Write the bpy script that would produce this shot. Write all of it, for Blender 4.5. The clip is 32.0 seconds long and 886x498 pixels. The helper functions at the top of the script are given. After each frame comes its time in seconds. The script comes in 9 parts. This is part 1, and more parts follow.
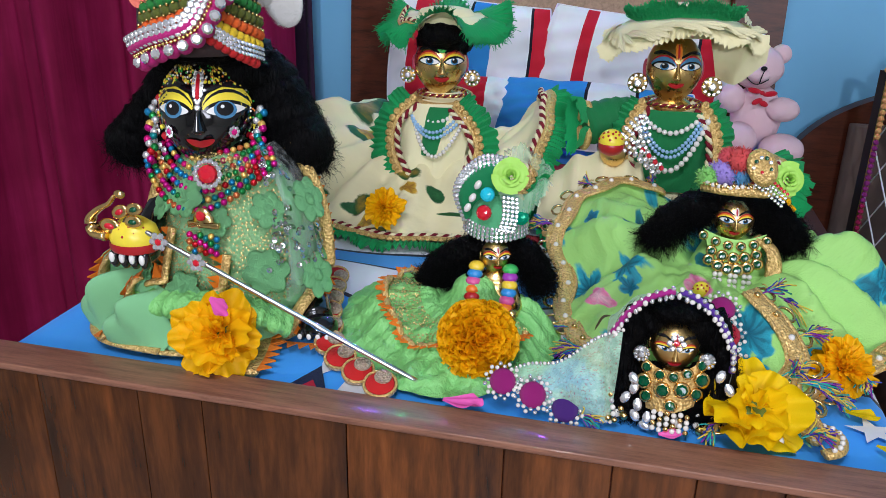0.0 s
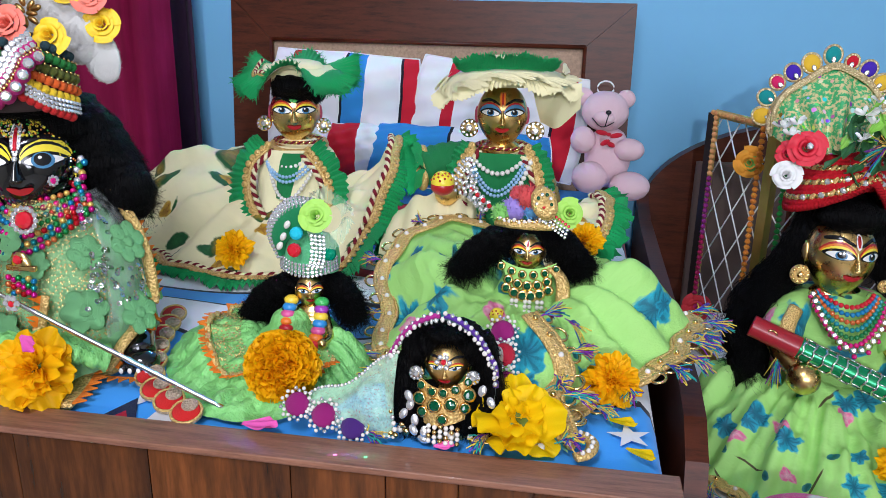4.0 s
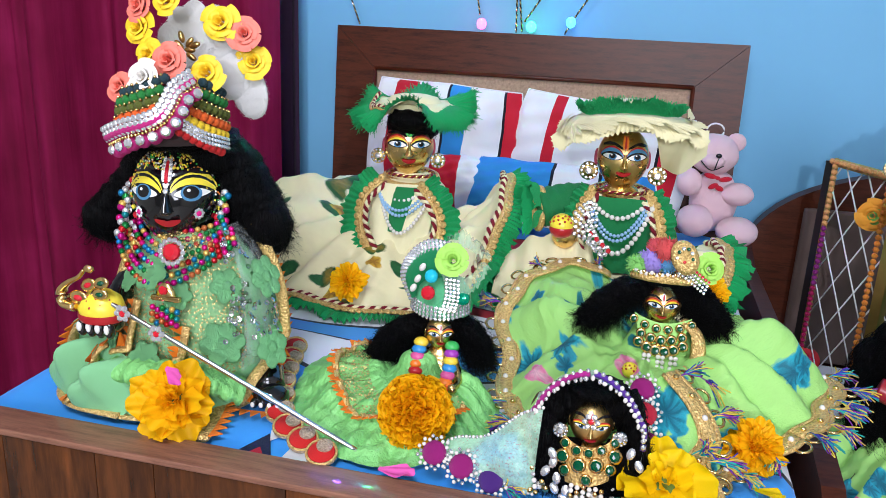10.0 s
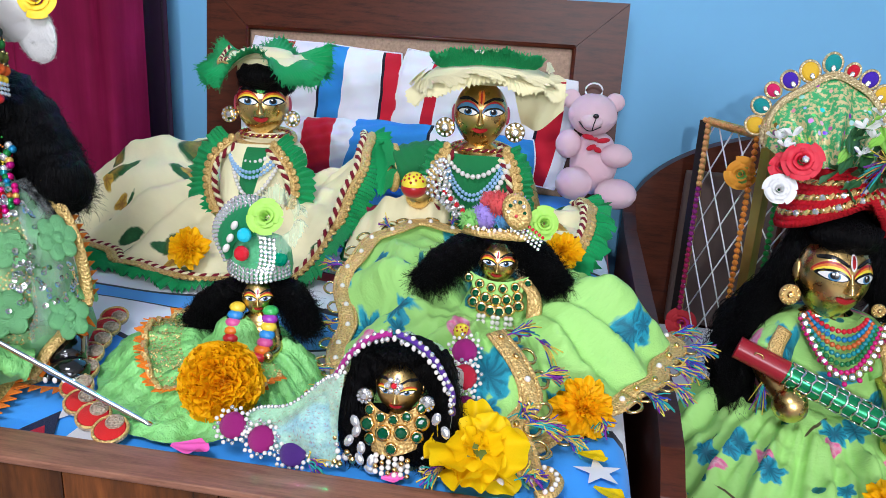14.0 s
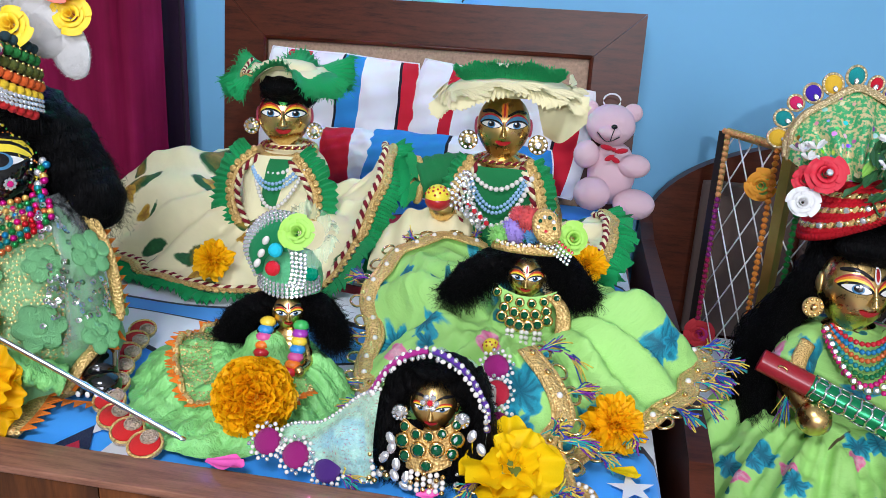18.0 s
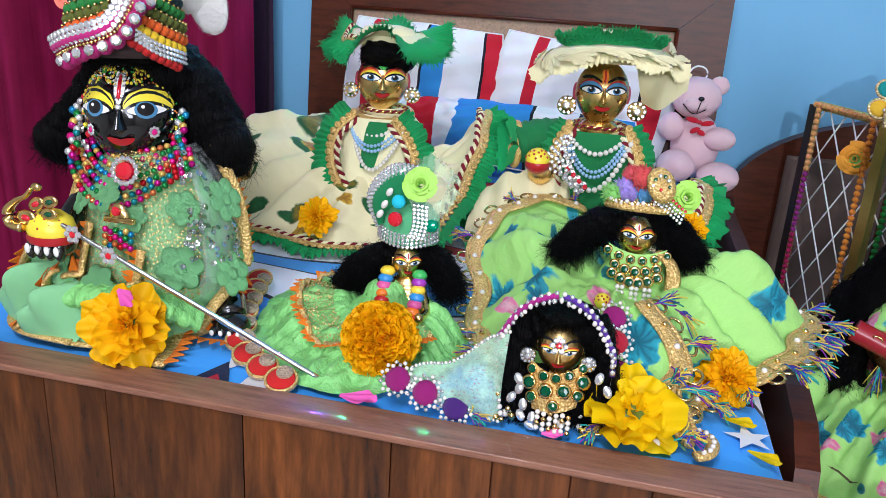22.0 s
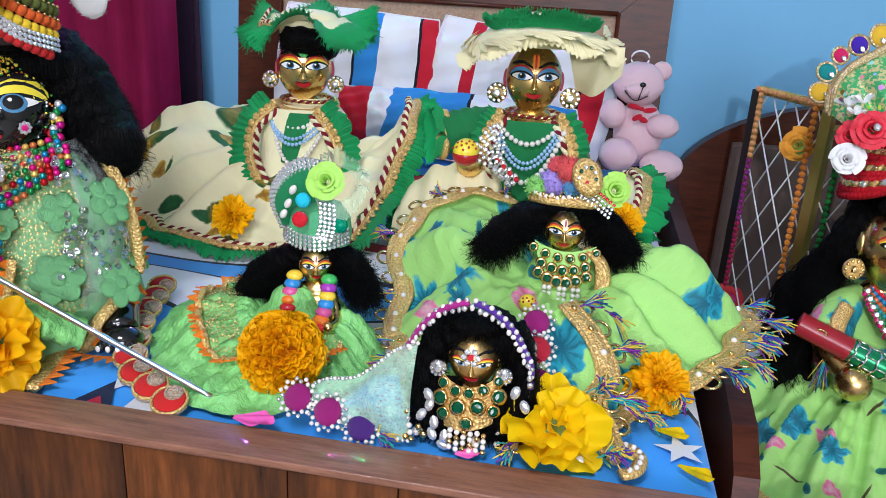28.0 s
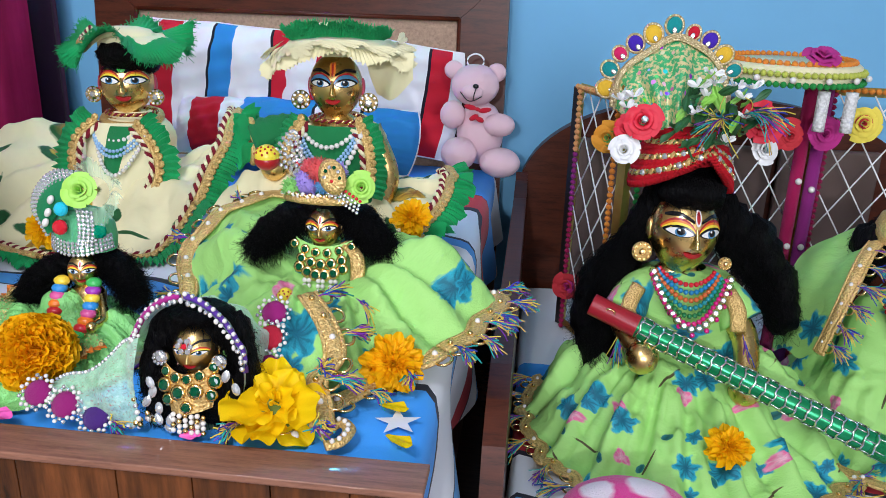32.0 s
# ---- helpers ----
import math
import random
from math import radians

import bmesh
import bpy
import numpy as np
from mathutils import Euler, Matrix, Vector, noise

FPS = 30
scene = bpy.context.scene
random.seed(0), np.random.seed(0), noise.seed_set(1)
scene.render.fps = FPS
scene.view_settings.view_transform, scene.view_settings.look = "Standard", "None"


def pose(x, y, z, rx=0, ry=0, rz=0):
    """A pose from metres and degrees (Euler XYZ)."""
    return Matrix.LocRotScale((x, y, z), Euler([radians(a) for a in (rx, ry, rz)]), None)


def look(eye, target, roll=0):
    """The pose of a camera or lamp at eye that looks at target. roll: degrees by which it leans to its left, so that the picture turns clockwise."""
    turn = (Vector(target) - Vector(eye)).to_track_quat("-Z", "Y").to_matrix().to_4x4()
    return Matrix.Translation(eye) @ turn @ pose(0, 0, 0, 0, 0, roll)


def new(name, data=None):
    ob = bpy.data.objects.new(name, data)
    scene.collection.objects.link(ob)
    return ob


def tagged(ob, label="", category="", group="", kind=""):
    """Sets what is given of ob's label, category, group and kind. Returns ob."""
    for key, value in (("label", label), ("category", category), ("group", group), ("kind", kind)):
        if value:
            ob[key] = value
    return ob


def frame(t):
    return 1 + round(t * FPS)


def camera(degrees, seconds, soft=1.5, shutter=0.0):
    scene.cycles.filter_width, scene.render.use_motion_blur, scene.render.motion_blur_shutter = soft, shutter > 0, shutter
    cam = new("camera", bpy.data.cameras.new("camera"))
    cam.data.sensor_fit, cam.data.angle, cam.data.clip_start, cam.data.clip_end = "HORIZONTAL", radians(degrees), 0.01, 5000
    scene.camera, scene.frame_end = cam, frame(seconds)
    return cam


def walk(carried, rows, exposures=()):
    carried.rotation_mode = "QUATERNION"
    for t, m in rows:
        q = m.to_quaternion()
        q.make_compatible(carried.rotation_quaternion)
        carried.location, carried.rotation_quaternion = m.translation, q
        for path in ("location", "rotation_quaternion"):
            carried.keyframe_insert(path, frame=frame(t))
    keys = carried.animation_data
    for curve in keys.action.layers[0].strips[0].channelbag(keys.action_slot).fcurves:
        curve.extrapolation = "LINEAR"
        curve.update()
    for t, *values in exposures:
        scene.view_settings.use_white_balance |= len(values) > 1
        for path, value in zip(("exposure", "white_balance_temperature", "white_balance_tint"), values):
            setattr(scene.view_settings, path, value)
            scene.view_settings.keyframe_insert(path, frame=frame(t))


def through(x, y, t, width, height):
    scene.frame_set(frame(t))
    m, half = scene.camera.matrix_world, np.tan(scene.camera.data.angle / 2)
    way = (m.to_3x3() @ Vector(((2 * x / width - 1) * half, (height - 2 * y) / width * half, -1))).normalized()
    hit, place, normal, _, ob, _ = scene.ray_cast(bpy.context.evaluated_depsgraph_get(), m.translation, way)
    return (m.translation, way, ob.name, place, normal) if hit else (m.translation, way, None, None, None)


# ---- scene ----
cam = camera(58.7, 32.0, 0.8)
METRES, EYE, TILT, LEAN, TURN = 1.3, 0.6333, -21.14, -1.12, 13.73
ROWS = [
    (0.0, 0.0, 0.0, 0.0, 0.0, 0.0, -0.0),
    (0.5, 0.002, 0.004, 0.0041, 0.07, 2.09, -1.55),
    (1.0, 0.0509, -0.01, 0.0148, -2.57, 3.46, -0.67),
    (1.5, 0.0716, -0.0475, 0.0099, -3.35, 4.07, 0.84),
    (2.0, 0.0922, -0.0543, 0.0062, -4.4, 3.96, 1.9),
    (2.5, 0.1021, -0.0536, 0.0062, -4.76, 3.86, 2.48),
    (3.0, 0.0949, -0.0546, 0.0034, -4.5, 3.78, 2.41),
    (3.5, 0.0857, -0.0501, -0.002, -3.81, 3.4, 1.75),
    (5.5, 0.1081, -0.029, -0.0116, -4.0, 1.6, 1.47),
    (6.0, 0.1087, -0.0279, -0.0123, -4.43, 1.11, 2.11),
    (6.5, 0.1088, -0.0289, -0.0156, -4.67, 1.11, 2.01),
    (7.0, 0.1136, -0.0323, -0.0156, -4.93, 1.27, 2.06),
    (7.5, 0.1089, -0.0178, -0.0114, -5.09, 1.18, 1.51),
    (8.0, 0.0723, -0.0022, -0.0029, -5.16, 1.53, 0.67),
    (8.5, 0.0324, -0.0016, -0.0045, -3.69, 2.05, -0.69),
    (9.0, 0.0128, -0.0079, -0.0023, -1.32, 2.41, -2.76),
    (9.5, 0.0229, -0.0159, 0.0054, -1.29, 3.28, -2.56),
    (10.0, 0.0343, -0.0387, 0.0108, -0.12, 4.47, -1.42),
    (10.5, 0.0518, -0.0323, 0.0083, -1.12, 4.21, -1.48),
    (11.0, 0.0603, -0.0296, -0.0043, -1.79, 4.26, -1.42),
    (11.5, 0.0954, -0.0343, 0.0023, -1.96, 4.08, -1.0),
    (12.0, 0.1118, -0.0257, 0.002, -2.78, 3.96, -0.19),
    (12.5, 0.1114, -0.0203, 0.0035, -4.14, 4.07, -0.04),
    (13.0, 0.0989, -0.0054, -0.0032, -4.46, 3.68, -0.52),
    (13.5, 0.108, -0.0029, -0.0, -4.46, 2.98, -0.66),
    (14.0, 0.1094, -0.0034, 0.001, -4.57, 2.93, -0.26),
    (14.5, 0.1038, -0.0049, 0.0021, -4.19, 2.91, -0.15),
    (15.0, 0.0974, -0.0067, 0.0053, -4.19, 3.36, -0.21),
    (15.5, 0.0949, -0.0067, 0.0045, -3.92, 3.36, -0.44),
    (17.5, 0.0854, -0.0034, 0.0053, -3.95, 3.28, -0.39),
    (18.0, 0.0937, -0.0042, 0.0075, -4.23, 3.24, -0.36),
    (18.5, 0.0932, -0.008, 0.0031, -4.7, 3.33, -0.47),
    (19.0, 0.1092, -0.0196, 0.0047, -4.91, 3.42, -0.3),
    (19.5, 0.1395, -0.0342, 0.0023, -5.62, 3.59, 0.8),
    (20.0, 0.1431, -0.0532, -0.0087, -5.57, 3.78, 2.0),
    (20.5, 0.1104, -0.0618, -0.0023, -4.97, 3.82, 1.42),
    (21.0, 0.0782, -0.0523, -0.0099, -3.04, 3.56, 0.64),
    (21.5, 0.0565, -0.0251, -0.0113, -1.47, 2.89, -0.97),
    (22.0, 0.0458, -0.0181, -0.0125, -1.27, 1.92, -1.97),
    (22.5, 0.0582, -0.0217, -0.0066, -1.6, 2.1, -1.86),
    (23.0, 0.0659, -0.0321, -0.0041, -2.47, 2.58, -1.16),
    (23.5, 0.0675, -0.03, -0.0045, -2.92, 2.67, -0.22),
    (24.0, 0.057, -0.0182, -0.0009, -2.7, 2.23, 0.19),
    (24.5, 0.0396, -0.0085, -0.0055, -1.91, 2.08, -0.11),
    (26.5, 0.0484, 0.0022, 0.0009, -1.99, 2.43, -1.07),
    (27.0, 0.051, 0.0196, -0.0056, -2.54, 1.91, -1.12),
    (27.5, 0.0576, 0.0176, -0.0011, -3.12, 1.37, -1.18),
    (28.0, 0.0781, 0.0207, -0.0043, -3.83, 1.29, -0.71),
    (28.5, 0.1017, 0.008, -0.0049, -4.9, 0.86, -0.09),
    (29.0, 0.1268, 0.0035, -0.0064, -6.12, 1.18, 0.81),
    (29.5, 0.1267, -0.0036, -0.0076, -6.41, 1.88, 1.11),
    (30.0, 0.1299, -0.0015, -0.0178, -5.95, 1.72, 1.05),
    (30.5, 0.1412, 0.0024, -0.0205, -6.02, 1.12, 1.26),
    (31.0, 0.1515, -0.0036, -0.0199, -6.18, 0.92, 0.95),
    (31.5, 0.1818, -0.0213, -0.0124, -5.88, 1.18, 1.45),
    (32.0, 0.205, -0.0269, -0.0126, -6.47, 1.55, 1.98),
]
walk(cam, [(t, pose(0.0264, -0.4622, EYE, TILT, LEAN, TURN) @ pose(METRES * x, METRES * y, METRES * z, 90 + pitch, roll, yaw)) for t, x, y, z, yaw, pitch, roll in ROWS],
     [(0.0, -0.36), (0.6, -0.24), (1.2, -0.2), (3.0, -0.18), (9.0, 0.0), (15.0, 0.02), (20.0, -0.08), (22.0, -0.02), (28.0, -0.08), (32.0, -0.07)])

# ---- light ----
world = bpy.data.worlds.new("room_air")
scene.world = world
world.use_nodes = True
world.node_tree.nodes["Background"].inputs[0].default_value = (0.8, 0.9, 1.0, 1)
world.node_tree.nodes["Background"].inputs[1].default_value = 0.0


def area_lamp(name, eye, target, sx, sy, watts, colour):
    d = bpy.data.lights.new(name, "AREA")
    d.shape, d.size, d.size_y, d.energy, d.color = "RECTANGLE", sx, sy, watts, colour
    ob = new(name, d)
    ob.matrix_world = look(eye, target)
    return ob


# unseen key light, set low and forward to brighten the nearest things
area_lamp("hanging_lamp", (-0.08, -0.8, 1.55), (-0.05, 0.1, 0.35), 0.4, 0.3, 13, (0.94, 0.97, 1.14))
# added soft fill from the right front; no doorway stands there
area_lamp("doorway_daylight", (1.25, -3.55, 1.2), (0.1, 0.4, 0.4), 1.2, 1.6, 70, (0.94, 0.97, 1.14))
# unseen far lamp, added for the headboard glint and for frontal light
bulb = area_lamp("wall_bulb_lamp", (0.11, -3.62, 1.37), (0.05, 0.4, 0.4), 0.07, 0.07, 46, (0.94, 0.98, 1.08))
bulb.data.shape = "DISK"

# ---- materials ----
PI2 = 2 * math.pi


class Nodes:
    """A small writer of node materials."""

    def __init__(self, name, rough=0.6, metal=0.0, **inputs):
        self.mat = bpy.data.materials.new(name)
        self.mat.use_nodes = True
        self.tree = self.mat.node_tree
        self.bsdf = self.tree.nodes["Principled BSDF"]
        self.put("Roughness", rough)
        self.put("Metallic", metal)
        for key, value in inputs.items():
            self.put(key.replace("_", " "), value)

    def put(self, key, value):
        if isinstance(value, bpy.types.NodeSocket):
            self.tree.links.new(value, self.bsdf.inputs[key])
        else:
            self.bsdf.inputs[key].default_value = (*value, 1) if isinstance(value, tuple) and len(value) == 3 else value
        return self

    def node(self, kind, props=None, **inputs):
        n = self.tree.nodes.new(kind)
        for key, value in (props or {}).items():
            setattr(n, key, value)
        for key, value in inputs.items():
            k = int(key[1:]) if key[0] == "i" and key[1:].isdigit() else key.replace("_", " ")
            if isinstance(value, bpy.types.NodeSocket):
                self.tree.links.new(value, n.inputs[k])
            else:
                n.inputs[k].default_value = (*value, 1) if isinstance(value, tuple) and len(value) == 3 and n.inputs[k].type == "RGBA" else value
        return n

    def coord(self, kind="Object", scale=(1, 1, 1)):
        c = self.node("ShaderNodeTexCoord").outputs[kind]
        return self.node("ShaderNodeMapping", Vector=c, Scale=scale).outputs[0]

    def noise(self, vec, scale, detail=3.0, rough=0.55):
        return self.node("ShaderNodeTexNoise", Vector=vec, Scale=scale, Detail=detail, Roughness=rough).outputs[0]

    def math(self, op, a, b=0.0, c=0.0):
        return self.node("ShaderNodeMath", {"operation": op}, i0=a, i1=b, i2=c).outputs[0]

    def ramp(self, fac, *stops):
        n = self.node("ShaderNodeValToRGB", Fac=fac)
        e = n.color_ramp.elements
        while len(e) < len(stops):
            e.new(0.5)
        for el, (p, col) in zip(e, stops):
            el.position, el.color = p, (*col, 1)
        return n.outputs[0]

    def mix(self, fac, a, b, blend="MIX"):
        n = self.node("ShaderNodeMix", {"data_type": "RGBA", "blend_type": blend})
        for k, v in ((0, fac), (6, a), (7, b)):
            if isinstance(v, bpy.types.NodeSocket):
                self.tree.links.new(v, n.inputs[k])
            else:
                n.inputs[k].default_value = (*v, 1) if isinstance(v, tuple) else v
        return n.outputs[2]

    def step(self, x, edge, soft):
        """1 where x is below edge."""
        return self.node("ShaderNodeMapRange", i0=x, i1=edge - soft, i2=edge + soft, i3=1.0, i4=0.0).outputs[0]

    def bump(self, height, strength=0.3, dist=0.002):
        self.put("Normal", self.node("ShaderNodeBump", Height=height, Strength=strength, Distance=dist).outputs[0])
        return self


def tint(c, f):
    return tuple(min(1.0, v * f) for v in c)


def cloth(name, col, weave=900, rough=0.85, sheen=0.3, wrinkle=0.25, vary=0.25):
    m = Nodes(name, rough, Specular_IOR_Level=0.25)
    v = m.coord()
    n = m.noise(v, 18, 4)
    m.put("Base Color", m.mix(n, tint(col, 1 - vary), tint(col, 1 + vary)))
    m.put("Sheen Weight", sheen * 0.12)
    w = m.node("ShaderNodeTexWave", {"wave_type": "BANDS"}, Vector=v, Scale=weave, Distortion=2.0, Detail=1.0).outputs[1]
    h = m.math("ADD", m.math("MULTIPLY", w, 0.25), m.math("MULTIPLY", m.noise(v, 45, 4), 1.6))
    m.bump(h, wrinkle + 0.2, 0.0018)
    return m.mat


def printed(name, ground, motifs, scale=14.0, wrinkle=0.4, sheen=0.2, gloss=0.6, ragged=1.3):
    """Cloth with scattered blossoms and leaves, in the plane of the uv map (metres). motifs: (offset, petals, size, colour, heart, share, stretch)."""
    m = Nodes(name, gloss)
    uv = m.coord("UV")
    wob = m.math("ADD", m.math("MULTIPLY", m.noise(uv, 60, 2), 0.6), m.math("MULTIPLY", m.noise(uv, 190, 2), 0.4))
    col = m.mix(m.noise(uv, 25, 4), tint(ground, 0.86), tint(ground, 1.1))
    for off, petals, size, colour, heart, share, stretch in motifs:
        vec = m.node("ShaderNodeMapping", Vector=uv, Location=(off, off * 0.7, 0), Rotation=(0, 0, off * 2.3)).outputs[0]
        vor = m.node("ShaderNodeTexVoronoi", {"voronoi_dimensions": "2D"}, Vector=vec, Scale=scale, Randomness=0.8)
        rel = m.node("ShaderNodeVectorMath", {"operation": "SUBTRACT"}, i0=vec, i1=vor.outputs["Position"])
        turn = m.node("ShaderNodeVectorRotate", {"rotation_type": "Z_AXIS"}, Vector=rel.outputs[0])
        rnd = m.node("ShaderNodeSeparateColor", Color=vor.outputs["Color"])
        m.tree.links.new(m.math("MULTIPLY", rnd.outputs[0], 6.28), turn.inputs["Angle"])
        xyz = m.node("ShaderNodeSeparateXYZ", Vector=turn.outputs[0])
        x, y = m.math("MULTIPLY", xyz.outputs[0], stretch), xyz.outputs[1]
        ang = m.math("ARCTAN2", y, x)
        rad = m.math("SQRT", m.math("ADD", m.math("MULTIPLY", x, x), m.math("MULTIPLY", y, y)))
        lobe = m.math("ADD", 0.82, m.math("MULTIPLY", m.math("COSINE", m.math("MULTIPLY", ang, petals)), 0.18))
        lobe = m.math("ADD", lobe, m.math("MULTIPLY", m.math("SUBTRACT", wob, 0.5), ragged))
        q = m.math("DIVIDE", rad, m.math("MULTIPLY", lobe, size))
        mask = m.math("MULTIPLY", m.step(q, 1.0, 0.09), m.step(rnd.outputs[1], share, 0.001))
        inner = m.mix(m.step(q, 0.45, 0.3), colour, heart)
        vein = m.math("ADD", 0.5, m.math("MULTIPLY", m.math("COSINE", m.math("ADD", m.math("MULTIPLY", ang, petals * 2.0), m.math("MULTIPLY", wob, 9.0))), 0.5))
        inner = m.mix(m.math("MULTIPLY", m.step(vein, 0.3, 0.25), 0.75), inner, tint(heart, 0.8))
        inner = m.mix(m.math("MULTIPLY", m.math("SUBTRACT", 1.0, m.step(q, 0.82, 0.1)), 0.55), inner, tint(colour, 1.5))
        inner = m.mix(m.math("MULTIPLY", m.noise(uv, 240, 3), 0.8), inner, tint(colour, 0.45))
        col = m.mix(mask, col, inner)
    m.put("Base Color", col)
    m.put("Sheen Weight", sheen * 0.1)
    m.put("Specular IOR Level", 0.3)
    crease = m.math("ABSOLUTE", m.math("SUBTRACT", m.noise(uv, 17, 2), 0.5))
    h = m.math("ADD", m.math("ADD", m.noise(uv, 40, 4), m.math("MULTIPLY", crease, 2.6)), m.math("MULTIPLY", m.noise(uv, 700, 1), 0.12))
    m.bump(h, wrinkle, 0.006)
    return m.mat


def wood(name, dark, light, axis=(1, 8, 8), rough=0.35, coat=0.3, vary=0.0, spread=1.0):
    m = Nodes(name, rough)
    v = m.coord("Object", axis)
    if vary:
        rnd = m.node("ShaderNodeObjectInfo").outputs["Random"]
        v = m.node("ShaderNodeVectorMath", {"operation": "ADD"}, i0=v, i1=m.node("ShaderNodeCombineXYZ", X=m.math("MULTIPLY", rnd, 9), Y=m.math("MULTIPLY", rnd, 31)).outputs[0]).outputs[0]
    n = m.noise(v, 9, 6, 0.65)
    fine = m.noise(v, 70, 3)
    f = m.math("ADD", m.math("MULTIPLY", n, 0.75), m.math("MULTIPLY", fine, 0.25))
    col = m.ramp(f, (0.5 - 0.2 * spread, dark), (0.5, tint(light, 0.7 if spread > 0.9 else 0.42)), (0.5 + 0.22 * spread, light))
    if vary:
        col = m.mix(m.math("MULTIPLY", rnd, vary), col, tint(dark, 0.8))
    m.put("Base Color", col)
    m.put("Coat Weight", coat)
    m.put("Coat Roughness", 0.06)
    m.put("Specular IOR Level", 0.25)
    m.bump(f, 0.1, 0.0006)
    return m.mat


def paint(name, col, rough=0.35, metal=0.0, speck=0.12, scale=90.0, bump=0.1, **more):
    m = Nodes(name, rough, metal, **more)
    v = m.coord()
    n = m.noise(v, scale, 4)
    m.put("Base Color", m.mix(n, tint(col, 1 - speck), tint(col, 1 + speck)))
    m.bump(n, bump, 0.001)
    return m.mat


def gem(name, col, rough=0.05):
    m = Nodes(name, rough, 0.0, IOR=1.6)
    m.put("Base Color", col)
    return m.mat


def brass(name, col, rough=0.22):
    m = Nodes(name, rough, 1.0)
    v = m.coord()
    n = m.noise(v, 60, 5)
    m.put("Base Color", m.mix(n, tint(col, 0.7), tint(col, 1.12)))
    m.put("Roughness", m.node("ShaderNodeMapRange", i0=n, i1=0.3, i2=0.7, i3=rough * 0.7, i4=rough * 1.6).outputs[0])
    m.bump(m.noise(v, 140, 2), 0.06, 0.001)
    return m.mat


def net(name, col, density=0.45):
    """Sheer net: threads with gaps between."""
    m = Nodes(name, 0.5)
    v = m.coord("UV")
    a = m.node("ShaderNodeTexNoise", Vector=v, Scale=160.0, Detail=3.0).outputs[0]
    m.put("Base Color", m.mix(a, tint(col, 0.8), tint(col, 1.2)))
    m.put("Alpha", m.node("ShaderNodeMapRange", i0=a, i1=0.35, i2=0.65, i3=density - 0.12, i4=density + 0.12).outputs[0])
    m.put("Sheen Weight", 0.4)
    return m.mat


def lace(name, col, col2, scale=500.0, rough=0.3, metal=0.8):
    m = Nodes(name, rough, metal)
    v = m.coord()
    n = m.node("ShaderNodeTexVoronoi", Vector=v, Scale=scale)
    m.put("Base Color", m.mix(n.outputs[0], col, col2))
    m.bump(n.outputs[0], 0.8, 0.0015)
    return m.mat


BRASS = brass("polished_brass", (0.86, 0.58, 0.22), 0.24)
BRASS_DULL = brass("worn_brass", (0.55, 0.34, 0.12), 0.3)
BLACK_STONE = paint("black_lacquer", (0.003, 0.003, 0.004), 0.1, Coat_Weight=1.0)
EYE_WHITE = paint("white_enamel", (0.82, 0.8, 0.76), 0.25)
EYE_BLACK = paint("black_enamel", (0.008, 0.008, 0.01), 0.15)
EYE_BLUE = paint("blue_enamel", (0.07, 0.22, 0.38), 0.2)
RED_PAINT = paint("red_enamel", (0.42, 0.015, 0.02), 0.3)
ORANGE_PAINT = paint("orange_enamel", (0.75, 0.2, 0.02), 0.35)
YELLOW_PAINT = paint("yellow_enamel", (0.85, 0.68, 0.05), 0.35)
PINK_PAINT = paint("rose_enamel", (0.55, 0.08, 0.13), 0.4)
GREEN_PAINT = paint("green_enamel", (0.03, 0.4, 0.05), 0.3)
hair = Nodes("black_hair", 0.45, Specular_IOR_Level=0.09)
hv = hair.coord("Object", (320, 320, 40))
hn = hair.noise(hv, 1.6, 3)
hair.put("Base Color", hair.mix(hn, (0.0005, 0.0005, 0.0006), (0.003, 0.0028, 0.0032)))
hair.bump(hn, 1.0, 0.004)
HAIR = hair.mat
GOLD = lace("gold_lace", (0.5, 0.29, 0.08), (0.88, 0.62, 0.24), 480.0, 0.42, 0.4)
GOLD_BRIGHT = paint("gold_bead", (0.9, 0.62, 0.25), 0.2, 1.0)
SILVER = paint("silver_metal", (0.78, 0.78, 0.78), 0.18, 1.0)
PEARL = paint("pearl", (0.76, 0.72, 0.66), 0.22, 0.0, Coat_Weight=0.6)
BLUE_BEAD = gem("pale_blue_bead", (0.3, 0.5, 0.72), 0.15)
CRYSTAL = paint("clear_rhinestone", (0.84, 0.86, 0.9), 0.12, 0.72, speck=0.3, scale=700, Coat_Weight=1.0)
RUBY = gem("red_gem", (0.6, 0.015, 0.03))
EMERALD = gem("green_gem", (0.0, 0.07, 0.028))
TURQ = gem("turquoise_gem", (0.02, 0.5, 0.65))
GREEN_NET = cloth("green_pleated_net", (0.008, 0.38, 0.11), 1500, 0.7, 0.4, 0.4)
GREEN_DARK = cloth("bottle_green_net", (0.012, 0.2, 0.06), 1500, 0.7, 0.3)
MAROON_CORD = cloth("maroon_cord", (0.2, 0.008, 0.02), 1500, 0.6)
CREAM = printed("cream_leaf_print", (0.84, 0.76, 0.46), [
    (0.62, 1.0, 0.004, (0.02, 0.12, 0.03), (0.02, 0.1, 0.02), 0.6, 0.11),
    (0.0, 1.0, 0.024, (0.012, 0.1, 0.03), (0.03, 0.2, 0.06), 0.9, 1.9),
    (0.41, 1.0, 0.027, (0.015, 0.1, 0.025), (0.5, 0.3, 0.03), 0.8, 1.6),
    (0.37, 3.0, 0.018, (0.62, 0.38, 0.04), (0.3, 0.11, 0.02), 0.7, 1.5)], 9.5, 0.25, ragged=0.5)
